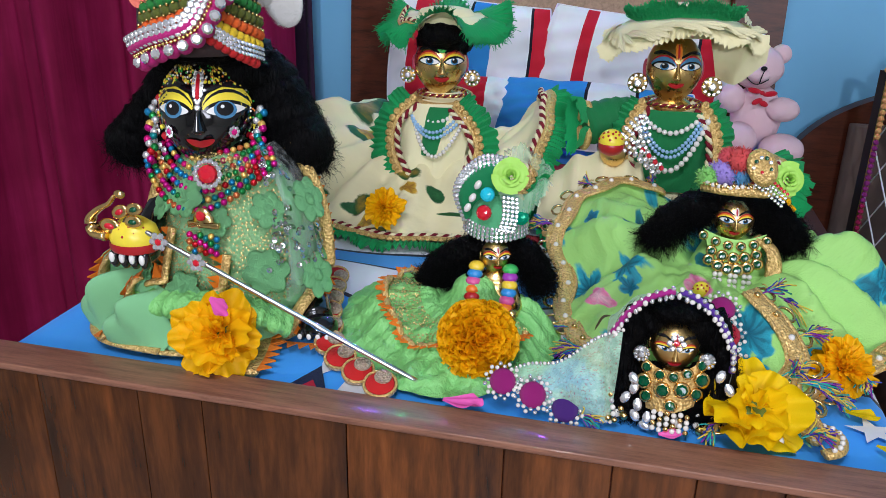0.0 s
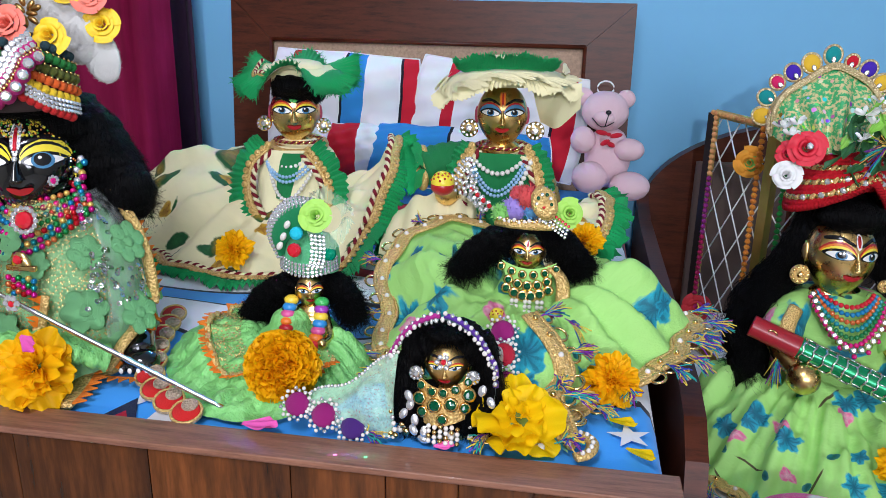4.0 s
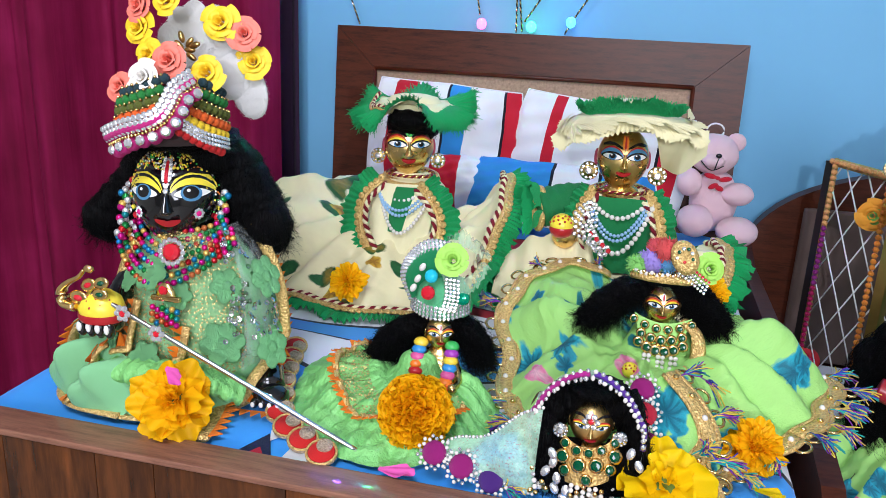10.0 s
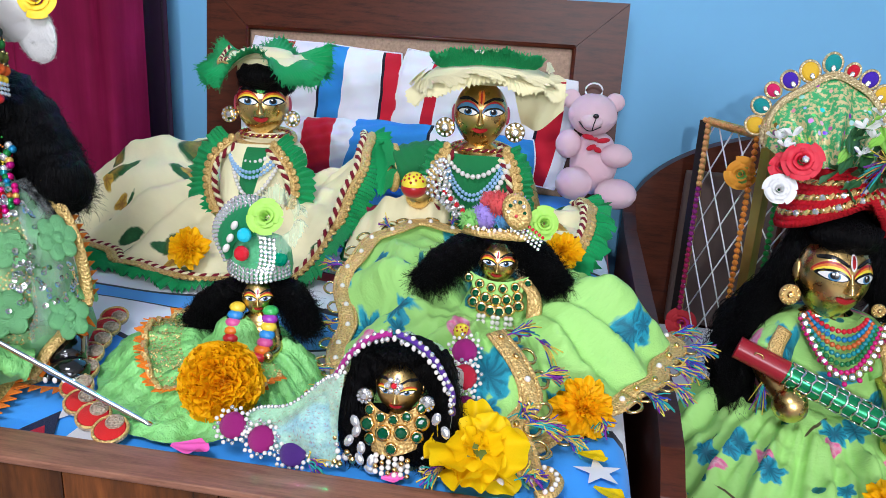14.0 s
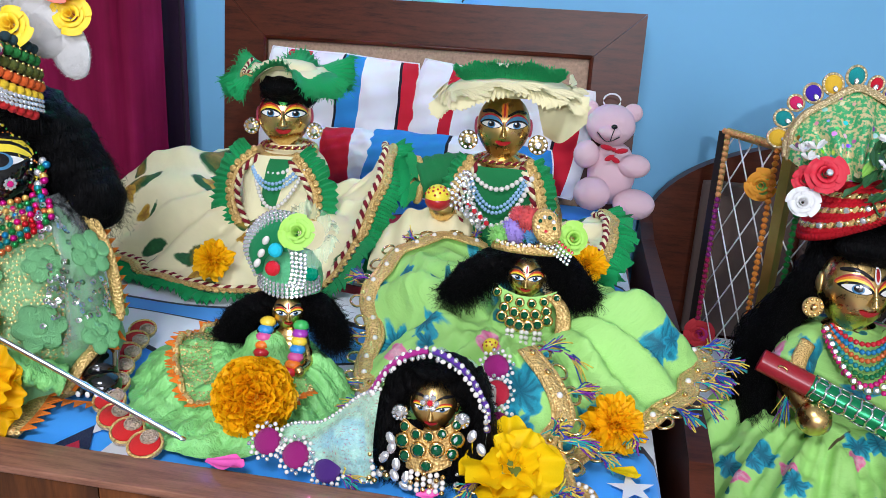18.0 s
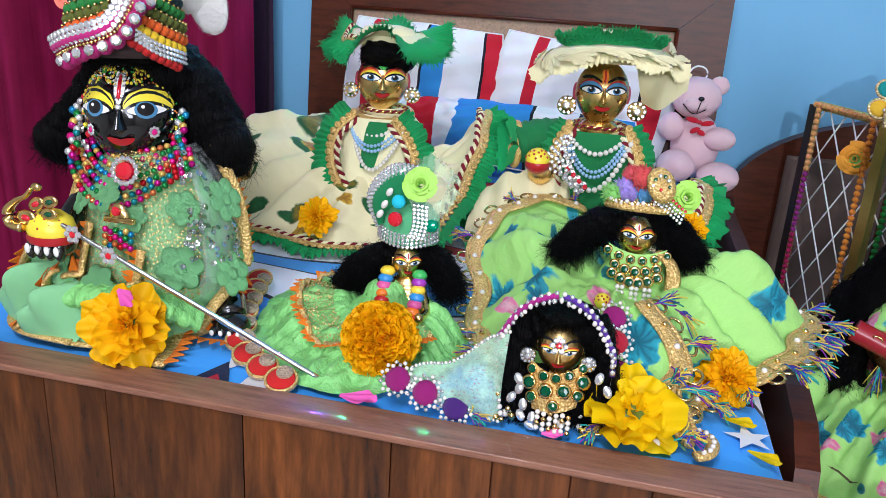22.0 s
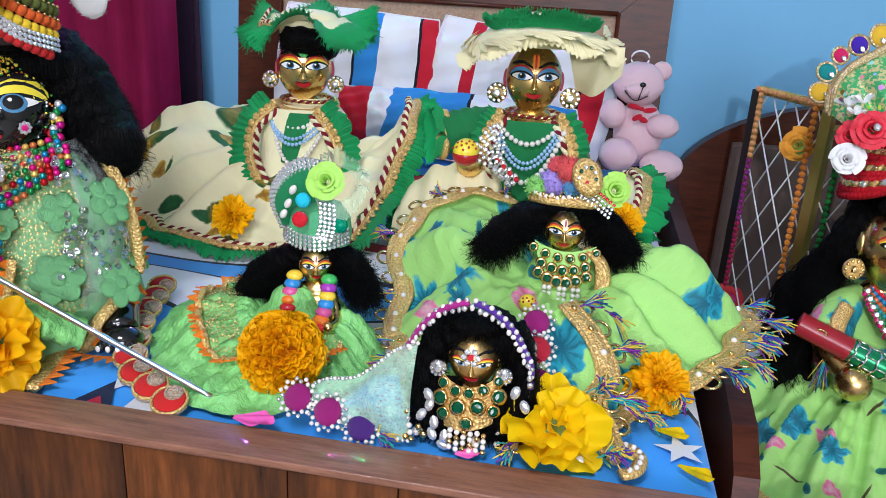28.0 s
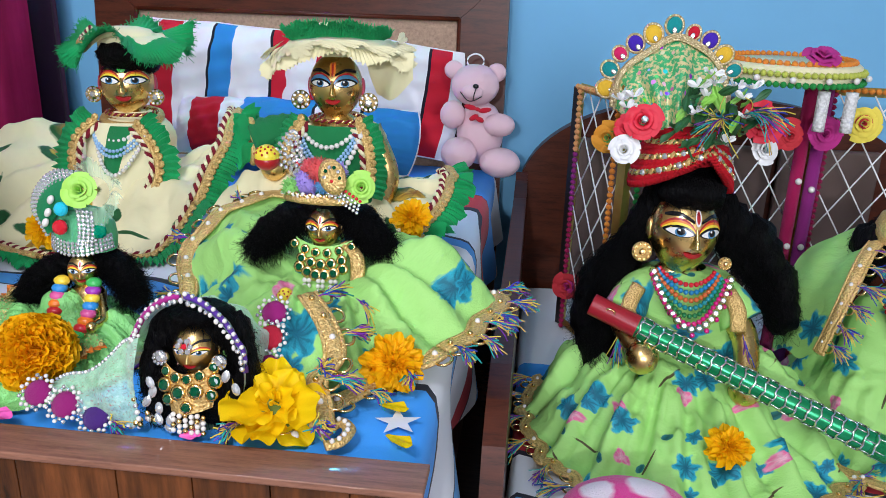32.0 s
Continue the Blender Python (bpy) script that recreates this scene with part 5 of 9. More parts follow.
part("bodice", Shape().grid(np.stack([0.0685 + U * 0.054 * (1 - 0.1 * V), 0.418 - 0.014 * (1 - U ** 2) - 0.014 * V + 0.002 * np.sin(U * 9), 0.473 - 0.085 * V], -1)), GREEN_DARK, db, "bottle green net bodice")
for s, pts in ((-1, ((0.04, 0.425, 0.476), (0.028, 0.413, 0.455), (0.024, 0.405, 0.425), (0.03, 0.4, 0.398))), (1, ((0.098, 0.425, 0.476), (0.112, 0.413, 0.455), (0.117, 0.405, 0.425), (0.113, 0.4, 0.398)))):
    leaf_trim(db, np.array(pts) - [0, 0.01, 0], (0.07, 0.43, 0.44), 0.016, 20 + s, (0, -0.9, 0.35))
# a loose fold of the skirt over the knee
lap_top = spline([(-0.06, 0.41, 0.385), (-0.03, 0.405, 0.415), (0.005, 0.402, 0.424), (0.035, 0.4, 0.42), (0.05, 0.398, 0.4)], 36)
lap_low = spline([(-0.065, 0.36, 0.345), (-0.03, 0.338, 0.348), (0.005, 0.33, 0.35), (0.035, 0.334, 0.352), (0.055, 0.345, 0.35)], 36)
TL = np.linspace(0, 1, 16)[None, :, None]
lap = lap_top[:, None] * (1 - TL) + lap_low[:, None] * TL
KL = np.linspace(0, 1, 36)[:, None]
lap[..., 1] -= 0.016 * np.sin(math.pi * TL[..., 0]) + 0.006 * np.sin(KL * 22 + 4 * TL[..., 0]) * TL[..., 0]
lap[..., 2] += 0.008 * np.sin(math.pi * TL[..., 0]) + 0.003 * np.sin(KL * 31 - 3 * TL[..., 0])
part("lap_fold", Shape().grid(lap, uv=lap[..., [0, 2]] + [0.3, 0.1]), CREAM, db)
leaf_trim(db, lap_low[4:30] + [0, -0.004, 0.002], (0.0, 0.42, 0.4), 0.018, 31, (0, -0.9, 0.35))
# the gathered sleeve beside it
slv = spline([(0.032, 0.445, 0.462), (0.006, 0.428, 0.46), (-0.022, 0.412, 0.45)], 16)
part("sleeve", Shape().tube(slv, np.linspace(0.016, 0.023, 16) * (1 + 0.06 * np.sin(np.arange(16) * 2.4)), 18), GREEN_DARK, db)
part("cuff_braid", Shape().tube([slv[-1] + 0.024 * np.array([0.25 * math.cos(k), -0.4 * math.cos(k), math.sin(k)]) for k in np.linspace(0, PI2, 30, endpoint=False)], 0.004, 7, closed=True), GOLD, db, "gold cuff braid")
collar((0.0685, 0.448), 0.034, 0.03, 0.468, 0.0055, GOLD, "gold lace choker with a maroon cord")
necklace("pearl_necklace", "white pearl strings with pale blue beads between",
         [((0.036, 0.410, 0.47), (0.102, 0.410, 0.472), 0.02, 0.014, 0.0030, [PEARL]), ((0.038, 0.406, 0.464), (0.1, 0.406, 0.468), 0.034, 0.016, 0.0022, [BLUE_BEAD]),
          ((0.035, 0.405, 0.462), (0.104, 0.405, 0.468), 0.038, 0.018, 0.0022, [BLUE_BEAD]), ((0.033, 0.404, 0.46), (0.107, 0.404, 0.47), 0.052, 0.02, 0.0032, [PEARL])])
for s in (-1, 1):
    earring((BH[0] + s * 0.039 + 0.002, BH[1] - 0.017, BH[2] - 0.014), 0.0108, "round gold ear stud set with clear stones")
hat_b, m4, PH, FE = frilled_hat("pleated_hat", "broad cream hat with hanging pleats and a green net band", (0.07, 0.45, 0.566), 0.076, 0.052,
                                (-0.022, -0.012, -0.01, -0.01, -0.012, -0.018, -0.028, -0.034, -0.022, -0.011, -0.014, -0.022), 9,
                                [(0.04, -0.02), (0.041, 0.003), (0.036, 0.01), (0.02, 0.014), (0, 0.015)], CREAM_PLAIN, CREAM_PLAIN, CREAM_PLAIN, 0.013, 0.2)
S, T = np.meshgrid(np.linspace(0, 1, 16), np.linspace(0, 1, 14), indexing="ij")
d_top = spline([(0.1, 0.452, 0.548), (0.13, 0.443, 0.55), (0.158, 0.438, 0.552)], 16)
d_low = spline([(0.112, 0.462, 0.502), (0.133, 0.446, 0.499), (0.158, 0.436, 0.524)], 16)
drape = d_top[:, None] * (1 - T[..., None]) + d_low[:, None] * T[..., None]
drape[..., 1] -= 0.006 * np.sin(math.pi * T) + 0.002 * np.sin(S * 11 + T * 3)
part("drape", Shape().grid(drape), CREAM_PLAIN, hat_b, "limp cream cloth falling from the brim")
tongue = petal_mesh("pleat", CREAM_PLAIN, 1.0, 0.26, 5, -0.1, 0.0)
rnd = random.Random(4)
for row, (j, L, count) in enumerate(((8, 0.03, 38),)):
    for i in range(count):
        k = int(220 * ((165 + 222 * (i + rnd.uniform(-0.15, 0.15)) / count) % 360) / 360)
        p0 = Vector(PH[k, j])
        rad = Vector((PH[k, -1] - PH[k, -4])).normalized()
        tan = Vector(PH[(k + 2) % 220, j] - PH[k, j]).normalized()
        up = rad.cross(tan)
        up = up if up.z > 0 else -up
        d = (tan * 0.86 + rad * 0.5 + up * 0.16).normalized()
        y = (up + tan * -0.3).cross(d).normalized()
        turn = Matrix((d, y, d.cross(y))).transposed()
        piece("pleat", tongue, hat_b, m4 @ at(p0 + up * (0.0065 + 0.002 * row), L * rnd.uniform(0.88, 1.1), turn))
band = np.array([PH[i % 220, 5] for i in range(221)])
ba = np.linspace(0, PI2, 221)
tall_b = 0.2 + 0.8 * np.clip(np.sin((ba - radians(170)) * 0.9), 0, 1) ** 0.7
lean_b = np.stack([0.55 * np.cos(ba), 0.5 * np.sin(ba), 0.8 + 0 * ba], -1)
part("net_band", ruffle(band + [0, 0, 0.005], lean_b * tall_b[:, None], 0.021, 0.003, 4).moved(m4), GREEN_NET, hat_b, "green pleated net band", smooth=False)
rnd = np.random.RandomState(2)
fr = Shape()
for i in range(1900):
    k = rnd.randint(220)
    d = lean_b[k] + 0.3 * rnd.randn(3)
    p0 = band[k] + [0, 0, 0.005] + lean_b[k] * tall_b[k] * 0.021 * rnd.rand()
    fr.tube([p0, p0 + d * 0.002, p0 + d * 0.0038], 0.0004, 4)
part("net_fringe", fr.moved(m4), GREEN_NET, hat_b, "green net fringe", kind="stuff")
rnd = random.Random(3)
ck = np.linspace(0, PI2, 60)
cuff = slv[-1] + 0.023 * np.stack([0.25 * np.cos(ck), -0.4 * np.cos(ck), np.sin(ck)], -1)
part("cuff_frill", ruffle(cuff, np.stack([-0.8 + 0.2 * np.cos(ck), -0.5 - 0.3 * np.cos(ck), 0.5 * np.sin(ck)], -1), 0.016, 0.005, 3), GREEN_NET, db, "green net cuff frill", smooth=False)
ball_b = thing("sweet_ball", (0.012, 0.372, 0.44), "small yellow painted ball with red dots held in the hand", "ball")
part("ball", Shape().ball((0.009, 0.372, 0.443), 0.0135, 18, 12), YELLOW_PAINT, ball_b)
part("lower_half", Shape().ball((0.009, 0.372, 0.439), (0.0138, 0.0138, 0.011), 18, 12), RED_PAINT, ball_b)
for i in range(12):
    a, b = radians(200 + i * 13), 0.25 + 0.85 * ((i * 0.618) % 1)
    d = Vector((math.cos(a) * math.cos(b), math.sin(a) * math.cos(b), math.sin(b)))
    part("dot", Shape().ball((0.009 + d.x * 0.0134, 0.372 + d.y * 0.0134, 0.443 + d.z * 0.0134), 0.0014, 6, 4), RED_PAINT, ball_b)
br = thing("stone_bracelet", (0.03, 0.385, 0.45), "bracelet of clear stones and gold on the arm", "bracelet")
for k, (dx, dz, n) in enumerate(((0.013, 0.02, 18), (0.0085, 0.0145, 13), (0.004, 0.008, 8))):
    for i in range(n):
        a = i / n * PI2
        x, z = dx * math.sin(a) * (1 - 0.35 * math.cos(a)), dz * math.cos(a)
        piece("stone", stone_mesh(CRYSTAL), br, at((0.034 + x + 0.25 * z, 0.374 - 0.001 * k, 0.452 + z - 0.2 * x), 0.0024, towards((0, -1, 0.25))))
for i in range(26):
    a = i * 0.9
    s = i / 26
    piece("stone", stone_mesh(CRYSTAL if i % 7 else RUBY), br, at((0.036 + 0.026 * s + 0.006 * math.cos(a), 0.376 - 0.004 * s + 0.004 * math.sin(a), 0.436 - 0.022 * s + 0.005 * math.sin(a)), 0.003, towards((math.cos(a) * 0.4, -1, 0.3))))

# ---- small black-haired figure with the stone crown ----
CH = (-0.070, 0.137, 0.394)
seated("small_brass_figure", "small brass figure with a painted face in mint dress", CH, 0.026, 17, -10, MAT, BRASS, "plain",
       arms=((((-0.082, 0.135, 0.376), (-0.093, 0.12, 0.362), (-0.09, 0.105, 0.36)), 0.004), (((-0.058, 0.135, 0.376), (-0.048, 0.12, 0.36), (-0.05, 0.105, 0.358)), 0.004)))
dc = thing("mint_dress", (-0.1, 0.12, MAT), "mint crinkled dress with gold net, orange teeth and red crescents", "dress", "dresses")
PC, UC = skirt((-0.085, 0.125), MAT + 0.003, (0.075, 0.07, 0.07, 0.075, 0.1, 0.13, 0.117, 0.108, 0.112, 0.112, 0.095, 0.08),
               ((0.008, 0.007, 0.38), (0.016, 0.013, 0.374), (0.02, 0.016, 0.364), (0.03, 0.026, 0.356)), 26, 0.006, 5,
               (0.01, 0.01, 0.01, 0.012, 0.014, 0.013, 0.011, 0.01, 0.009, 0.008, 0.008, 0.01), crumple=0.013)
part("skirt", Shape().grid(PC, cu=True, uv=UC), MINT, dc)
mid = arc(PC, 130, 330, 26)
part("gold_net_yoke", Shape().grid(np.stack([mid * [1, 1, 0] + [0, 0, 1] * (mid[:, 2:] + 0.0035), 0.5 * (mid + arc(PC, 130, 330, 16)) + [0, 0, 0.004], arc(PC, 130, 330, 14) + [0, 0, 0.003]], 1)), SEQUIN, dc, "gold sequin net yoke")


def teeth(parent, path, centre, size=0.008, gap=0.007, lift=0.002, mat=ORANGE_FELT):
    """A zigzag row of small felt triangles."""
    p = even(path, gap)
    s = sideways(p, centre)
    t = np.gradient(p, axis=0)
    sh = Shape()
    for q, a, d in zip(p, s, t):
        d = d / (np.linalg.norm(d) + 1e-9)
        w = d * gap * 0.52
        z = np.array([0, 0, lift])
        tip = q + a * size + z * 1.5
        b = np.array([0, 0, -0.0012])
        sh.add([q - w + z, q + w + z, tip, q - w + z + b, q + w + z + b, tip + b], [(0, 1, 2), (3, 5, 4), (0, 3, 4, 1), (1, 4, 5, 2), (2, 5, 3, 0)])
    part("felt_teeth", sh, mat, parent, "row of orange felt points", smooth=False)


teeth(dc, mid + [0, 0, 0.004], (-0.085, 0.125, 0.33), 0.008, 0.0075)
part("gold_edge", Shape().tube(even(mid, 0.004) + [0, 0, 0.005], 0.003, 6, flat=0.6), GOLD, dc)
cen = np.array([-0.085, 0.125, 0])
side_hem = spline([(-0.224, 0.18, 0.334), (-0.206, 0.118, 0.334), (-0.19, 0.08, 0.331), (-0.178, 0.056, 0.33), (-0.154, 0.035, 0.33), (-0.131, 0.019, 0.33), (-0.112, 0.012, 0.3285)], 60)
for q in even(side_hem, 0.0245):
    d = (q - cen)
    a0 = math.atan2(d[1], d[0])
    o = q + 0.006 * np.array([math.cos(a0), math.sin(a0), 0]) + [0, 0, 0.004]
    m4 = at(o, 1, towards((0.1, -0.35, 1.0)) @ Matrix.Rotation(a0, 3, "Z"))
    for rr, mt, nm, off in ((0.0126, BEIGE_LACE, "lace_scallop", 0.0), (0.0104, RED_FELT, "red_crescent", 0.0016), (0.0064, BEIGE_LACE, "lace_eye", 0.0032)):
        sh = Shape().lathe([(0, -0.001), (rr, -0.001), (rr * 1.03, 0.0003), (rr * 0.9, 0.0014), (0, 0.0016)], (-0.0056 if rr < 0.007 else 0, 0, off), 20).moved(m4)
        part(nm, sh, mt, dc)
    coil = [np.array((-0.0056 + (0.0012 + 0.0007 * k) * math.cos(k * 0.9), (0.0012 + 0.0007 * k) * math.sin(k * 0.9), 0.0052)) for k in range(9)]
    part("lace_coil", Shape().tube(spline(coil, 40), 0.0007, 5).moved(m4), BEIGE_LACE, dc)
    part("lace_cord", Shape().tube([np.array((0.0118 * math.cos(k * 0.35), 0.0118 * math.sin(k * 0.35), 0.002)) for k in range(19)], 0.0011, 6).moved(m4), GOLD, dc, "gold edging cord")
wig("curly_wig", "black fluffy hair spread to both sides", (-0.07, 0.15, 0.39), [((-0.072, 0.152, 0.403), (0.025, 0.016, 0.008)), ((-0.1, 0.149, 0.391), (0.019, 0.014, 0.011)), ((-0.117, 0.146, 0.379), (0.015, 0.013, 0.013)), ((-0.127, 0.143, 0.366), (0.011, 0.011, 0.011)), ((-0.049, 0.151, 0.396), (0.014, 0.014, 0.01)), ((-0.039, 0.148, 0.385), (0.013, 0.012, 0.012)), ((-0.033, 0.145, 0.374), (0.01, 0.01, 0.01))], 1900, 0.034, 1)
cc = thing("green_headdress", (-0.078, 0.145, 0.41), "green cloth headdress edged with rows of clear stones", "headdress")
GREEN_SATIN = cloth("green_satin", (0.1, 0.44, 0.2), 900, 0.4, 0.3)
part("cap", Shape().lathe([(0.0255, 0.0), (0.027, 0.01), (0.0255, 0.022), (0.018, 0.032), (0.006, 0.036), (0, 0.0365)], (-0.073, 0.15, 0.41), 28, sy=0.72), GREEN_SATIN, cc)
CREST_GREEN = cloth("emerald_velvet", (0.008, 0.2, 0.07), 1200, 0.6, 0.4)
tip_line = spline([(-0.098, 0.137, 0.424), (-0.106, 0.136, 0.446), (-0.1, 0.136, 0.464), (-0.084, 0.137, 0.478), (-0.064, 0.138, 0.478)], 40)
root_line = spline([(-0.092, 0.136, 0.427), (-0.09, 0.134, 0.437), (-0.082, 0.134, 0.444), (-0.07, 0.134, 0.447), (-0.06, 0.135, 0.449)], 40)
Tq = np.linspace(0, 1, 8)[None, :, None]
crest_c = root_line[:, None] * (1 - Tq) + tip_line[:, None] * Tq
crest_c[..., 1] -= 0.004 * np.sin(math.pi * Tq[..., 0])
part("curled_crest", Shape().grid(crest_c).grid(crest_c + [0, 0.003, 0]), CREST_GREEN, cc, "dark green velvet crest")
for row in range(4):
    for i in range(19):
        a = radians(196 + i * 8.2)
        r = 0.0278 - 0.0003 * row
        piece("stone", stone_mesh(CRYSTAL), cc, at((-0.073 + r * math.cos(a), 0.15 + 0.74 * r * math.sin(a), 0.4095 + row * 0.0033 + 0.005 * math.sin((i - 9) * 0.16) ** 2), 0.0018, towards((math.cos(a), math.sin(a), 0.3))))
for k in range(4):
    for q in even(tip_line + (root_line - tip_line) * 0.085 * k + [0, -0.002, 0], 0.0036):
        piece("stone", stone_mesh(CRYSTAL), cc, at(q, 0.0018, towards((0, -1, 0.3))))
for q in even(spline([(-0.064, 0.1285, 0.42), (-0.061, 0.128, 0.432), (-0.062, 0.13, 0.448)], 30), 0.0035):
    for k in range(4):
        piece("stone", stone_mesh(CRYSTAL), cc, at(q + [0.0034 * k - 0.003, 0.0006 * k, -0.0004 * k], 0.0018, towards((0.2, -1, 0.3))))
for c, mt, r in (((-0.08, 0.1265, 0.434), RUBY, 0.0058), ((-0.078, 0.128, 0.449), TURQ, 0.0055), ((-0.0505, 0.1325, 0.431), paint("green_foil_gem", (0.0, 0.3, 0.16), 0.12, 0.4), 0.006)):
    ob = part("gem", Shape().lathe([(r * 1.1, -0.001), (r, 0.001), (r * 0.6, 0.0026), (0, 0.003)], n=12).moved(at(c, 1, towards((0, -1, 0.25)))), mt, cc, smooth=False)
for q in ((-0.09, 0.129, 0.445), (-0.086, 0.129, 0.456), (-0.094, 0.13, 0.436)):
    part("pearl_drop", Shape().ball(q, (0.0028, 0.0024, 0.0042), 9, 7, turn=Matrix.Rotation(0.5, 3, "Y")), PEARL, cc)
LIME_PAPER = paint("lime_foam", (0.36, 0.68, 0.1), 0.6)
fl = thing("foam_rose", (-0.058, 0.128, 0.458), "pale green foam rose with a net ruff on the crown", "flower")
part("petals", rose_shape((-0.06, 0.132, 0.464), 0.013, (0.1, -1, 0.5), 4, 2), LIME_PAPER, fl)
part("net_ruff", ruffle(np.array([(-0.052 + 0.012 * math.cos(a), 0.137 + 0.003 * math.sin(a), 0.462 + 0.012 * math.sin(a)) for a in np.linspace(0, PI2, 90)]), np.array([(math.cos(a), -0.2, math.sin(a)) for a in np.linspace(0, PI2, 90)]), 0.012, 0.002), net("pale_net", (0.5, 0.75, 0.5), 0.35), fl)
cn = thing("bead_garland", (-0.07, 0.115, 0.37), "two strings of fat multicoloured beads round the neck", "garland")
BEADS8 = [paint("bead_" + n, c, 0.3) for n, c in (("yellow", (0.85, 0.6, 0.05)), ("green", (0.05, 0.45, 0.1)), ("orange", (0.85, 0.2, 0.02)), ("blue", (0.03, 0.25, 0.6)), ("purple", (0.35, 0.04, 0.4)), ("red", (0.6, 0.02, 0.03)), ("rose", (0.7, 0.1, 0.3)))]
for s, x0 in ((-1, -0.084), (1, -0.056)):
    line = spline([(x0, 0.126, 0.388), (x0 + s * 0.001, 0.117, 0.374), (x0 - s * 0.001, 0.107, 0.36), (x0 - s * 0.006, 0.097, 0.35)], 30)
    for i, q in enumerate(even(line, 0.0064)):
        piece("bead", bead_mesh(BEADS8[(i * 3 + (s > 0)) % 7]), cn, at(q, (0.0068, 0.006, 0.0046)))
        piece("spacer", bead_mesh(GOLD_BRIGHT), cn, at(q + [0, -0.001, -0.0034], (0.0046, 0.0042, 0.0014)))

# ---- figure with the pompom turban ----
DH = (0.118, 0.200, 0.424)
seated("brass_figure", "small brass figure with red painted brow in a lime dress", DH, 0.032, 2, -8, MAT, BRASS, "plain")
dd = thing("lime_dress", (0.12, 0.2, MAT), "lime dress with teal and pink blossoms, gold tasselled border", "dress", "dresses")
PD, UD = skirt((0.12, 0.205), MAT + 0.003, (0.15, 0.145, 0.12, 0.12, 0.17, 0.165, 0.14, 0.14, 0.15, 0.18, 0.12, 0.14),
               ((0.010, 0.009, 0.41), (0.022, 0.018, 0.402), (0.028, 0.022, 0.39), (0.033, 0.03, 0.378)), 9, 0.026, 12,
               (0.05, 0.045, 0.025, 0.03, 0.03, 0.035, 0.035, 0.02, 0.01, 0.006, 0.012, 0.042), (0.028, 0.022, 0.02, 0.04, 0.075, 0.06, 0.015, 0.0, 0, 0, 0, 0.016), crumple=0.013)
part("skirt", Shape().grid(PD, cu=True, uv=UD), LIME, dd)
gold_hem(dd, arc(PD, 110, 205), (0.12, 0.205, 0.33), 0.024, 1, tassels=3, L=0.02)
gold_hem(dd, arc(PD, 205, 250), (0.12, 0.205, 0.33), 0.022, 4, tassels=2)
gold_hem(dd, arc(PD, 262, 328), (0.12, 0.205, 0.33), 0.024, 2, tassels=2, L=0.02)
gold_hem(dd, arc(PD, 328, 372), (0.12, 0.205, 0.33), 0.022, 3, tassels=1, L=0.024)
wig("curly_wig", "black fluffy hair spread wide to both sides", (0.118, 0.21, 0.42), [((0.119, 0.214, 0.439), (0.03, 0.02, 0.01)), ((0.09, 0.211, 0.43), (0.022, 0.017, 0.013)), ((0.071, 0.208, 0.417), (0.018, 0.015, 0.014)), ((0.057, 0.205, 0.404), (0.013, 0.012, 0.01)), ((0.147, 0.213, 0.43), (0.017, 0.017, 0.013)), ((0.159, 0.209, 0.419), (0.015, 0.015, 0.012)), ((0.169, 0.206, 0.411), (0.011, 0.011, 0.008))], 2100, 0.036, 7)
dn = thing("emerald_bib_necklace", (0.12, 0.17, 0.39), "gold bib necklace set with dark green stones and clear drops", "necklace", "necklaces")


SETTING = Shape().lathe([(0, -0.0012), (0.004, -0.001), (0.0042, 0.0006), (0.003, 0.0012), (0, 0.0013)], n=12).mesh("setting", GOLD_BRIGHT)


def bib(parent, c, w, h, rows, n0, mat, drops, tilt=0.35, taper=0.12, size=1.0):
    bu, bv = np.meshgrid(np.linspace(-1, 1, 15), np.linspace(0, 1, 8), indexing="ij")
    bx = bu * w / 2 * (1.0 - taper * rows * bv)
    part("bodice", Shape().grid(np.array(c) + np.stack([bx, -tilt * h * bv + 0.35 * np.abs(bx) ** 1.5 / w ** 0.5 + 0.003, -h * bv + 0.2 * h * bu ** 2], -1)), LIME, parent, "lime bodice under the stones")
    for r in range(rows):
        n = n0 - r % 2
        for i in range(n):
            u = (i - (n - 1) / 2) / (n0 - 1) * 2
            x = u * w / 2 * (1 - taper * r)
            z = -h * (r + 0.5) / rows - 0.0 + 0.2 * h * (u * u)
            y = -tilt * (h * (r + 0.5) / rows) + 0.35 * abs(x) ** 1.5 / (w ** 0.5)
            q = np.array(c) + [x, y, z]
            k = size * (0.8 + 0.35 * (r / max(1, rows - 1)) * (1 - abs(u) * 0.5))
            piece("setting", SETTING, parent, at(q, k, towards((0, -1, tilt))))
            piece("stone", stone_mesh(mat), parent, at(q + [0, -0.0014, 0.0003], 0.0027 * k, towards((0, -1, tilt))))
    for dx, k in drops:
        for i in range(k):
            q = np.array(c) + [dx, -tilt * h - 0.0012 * i, -h * 1.0 - i * 0.0037 * size]
            piece("pearl", bead_mesh(PEARL if i < k - 1 else GOLD_BRIGHT), parent, at(q, 0.0018 * size))


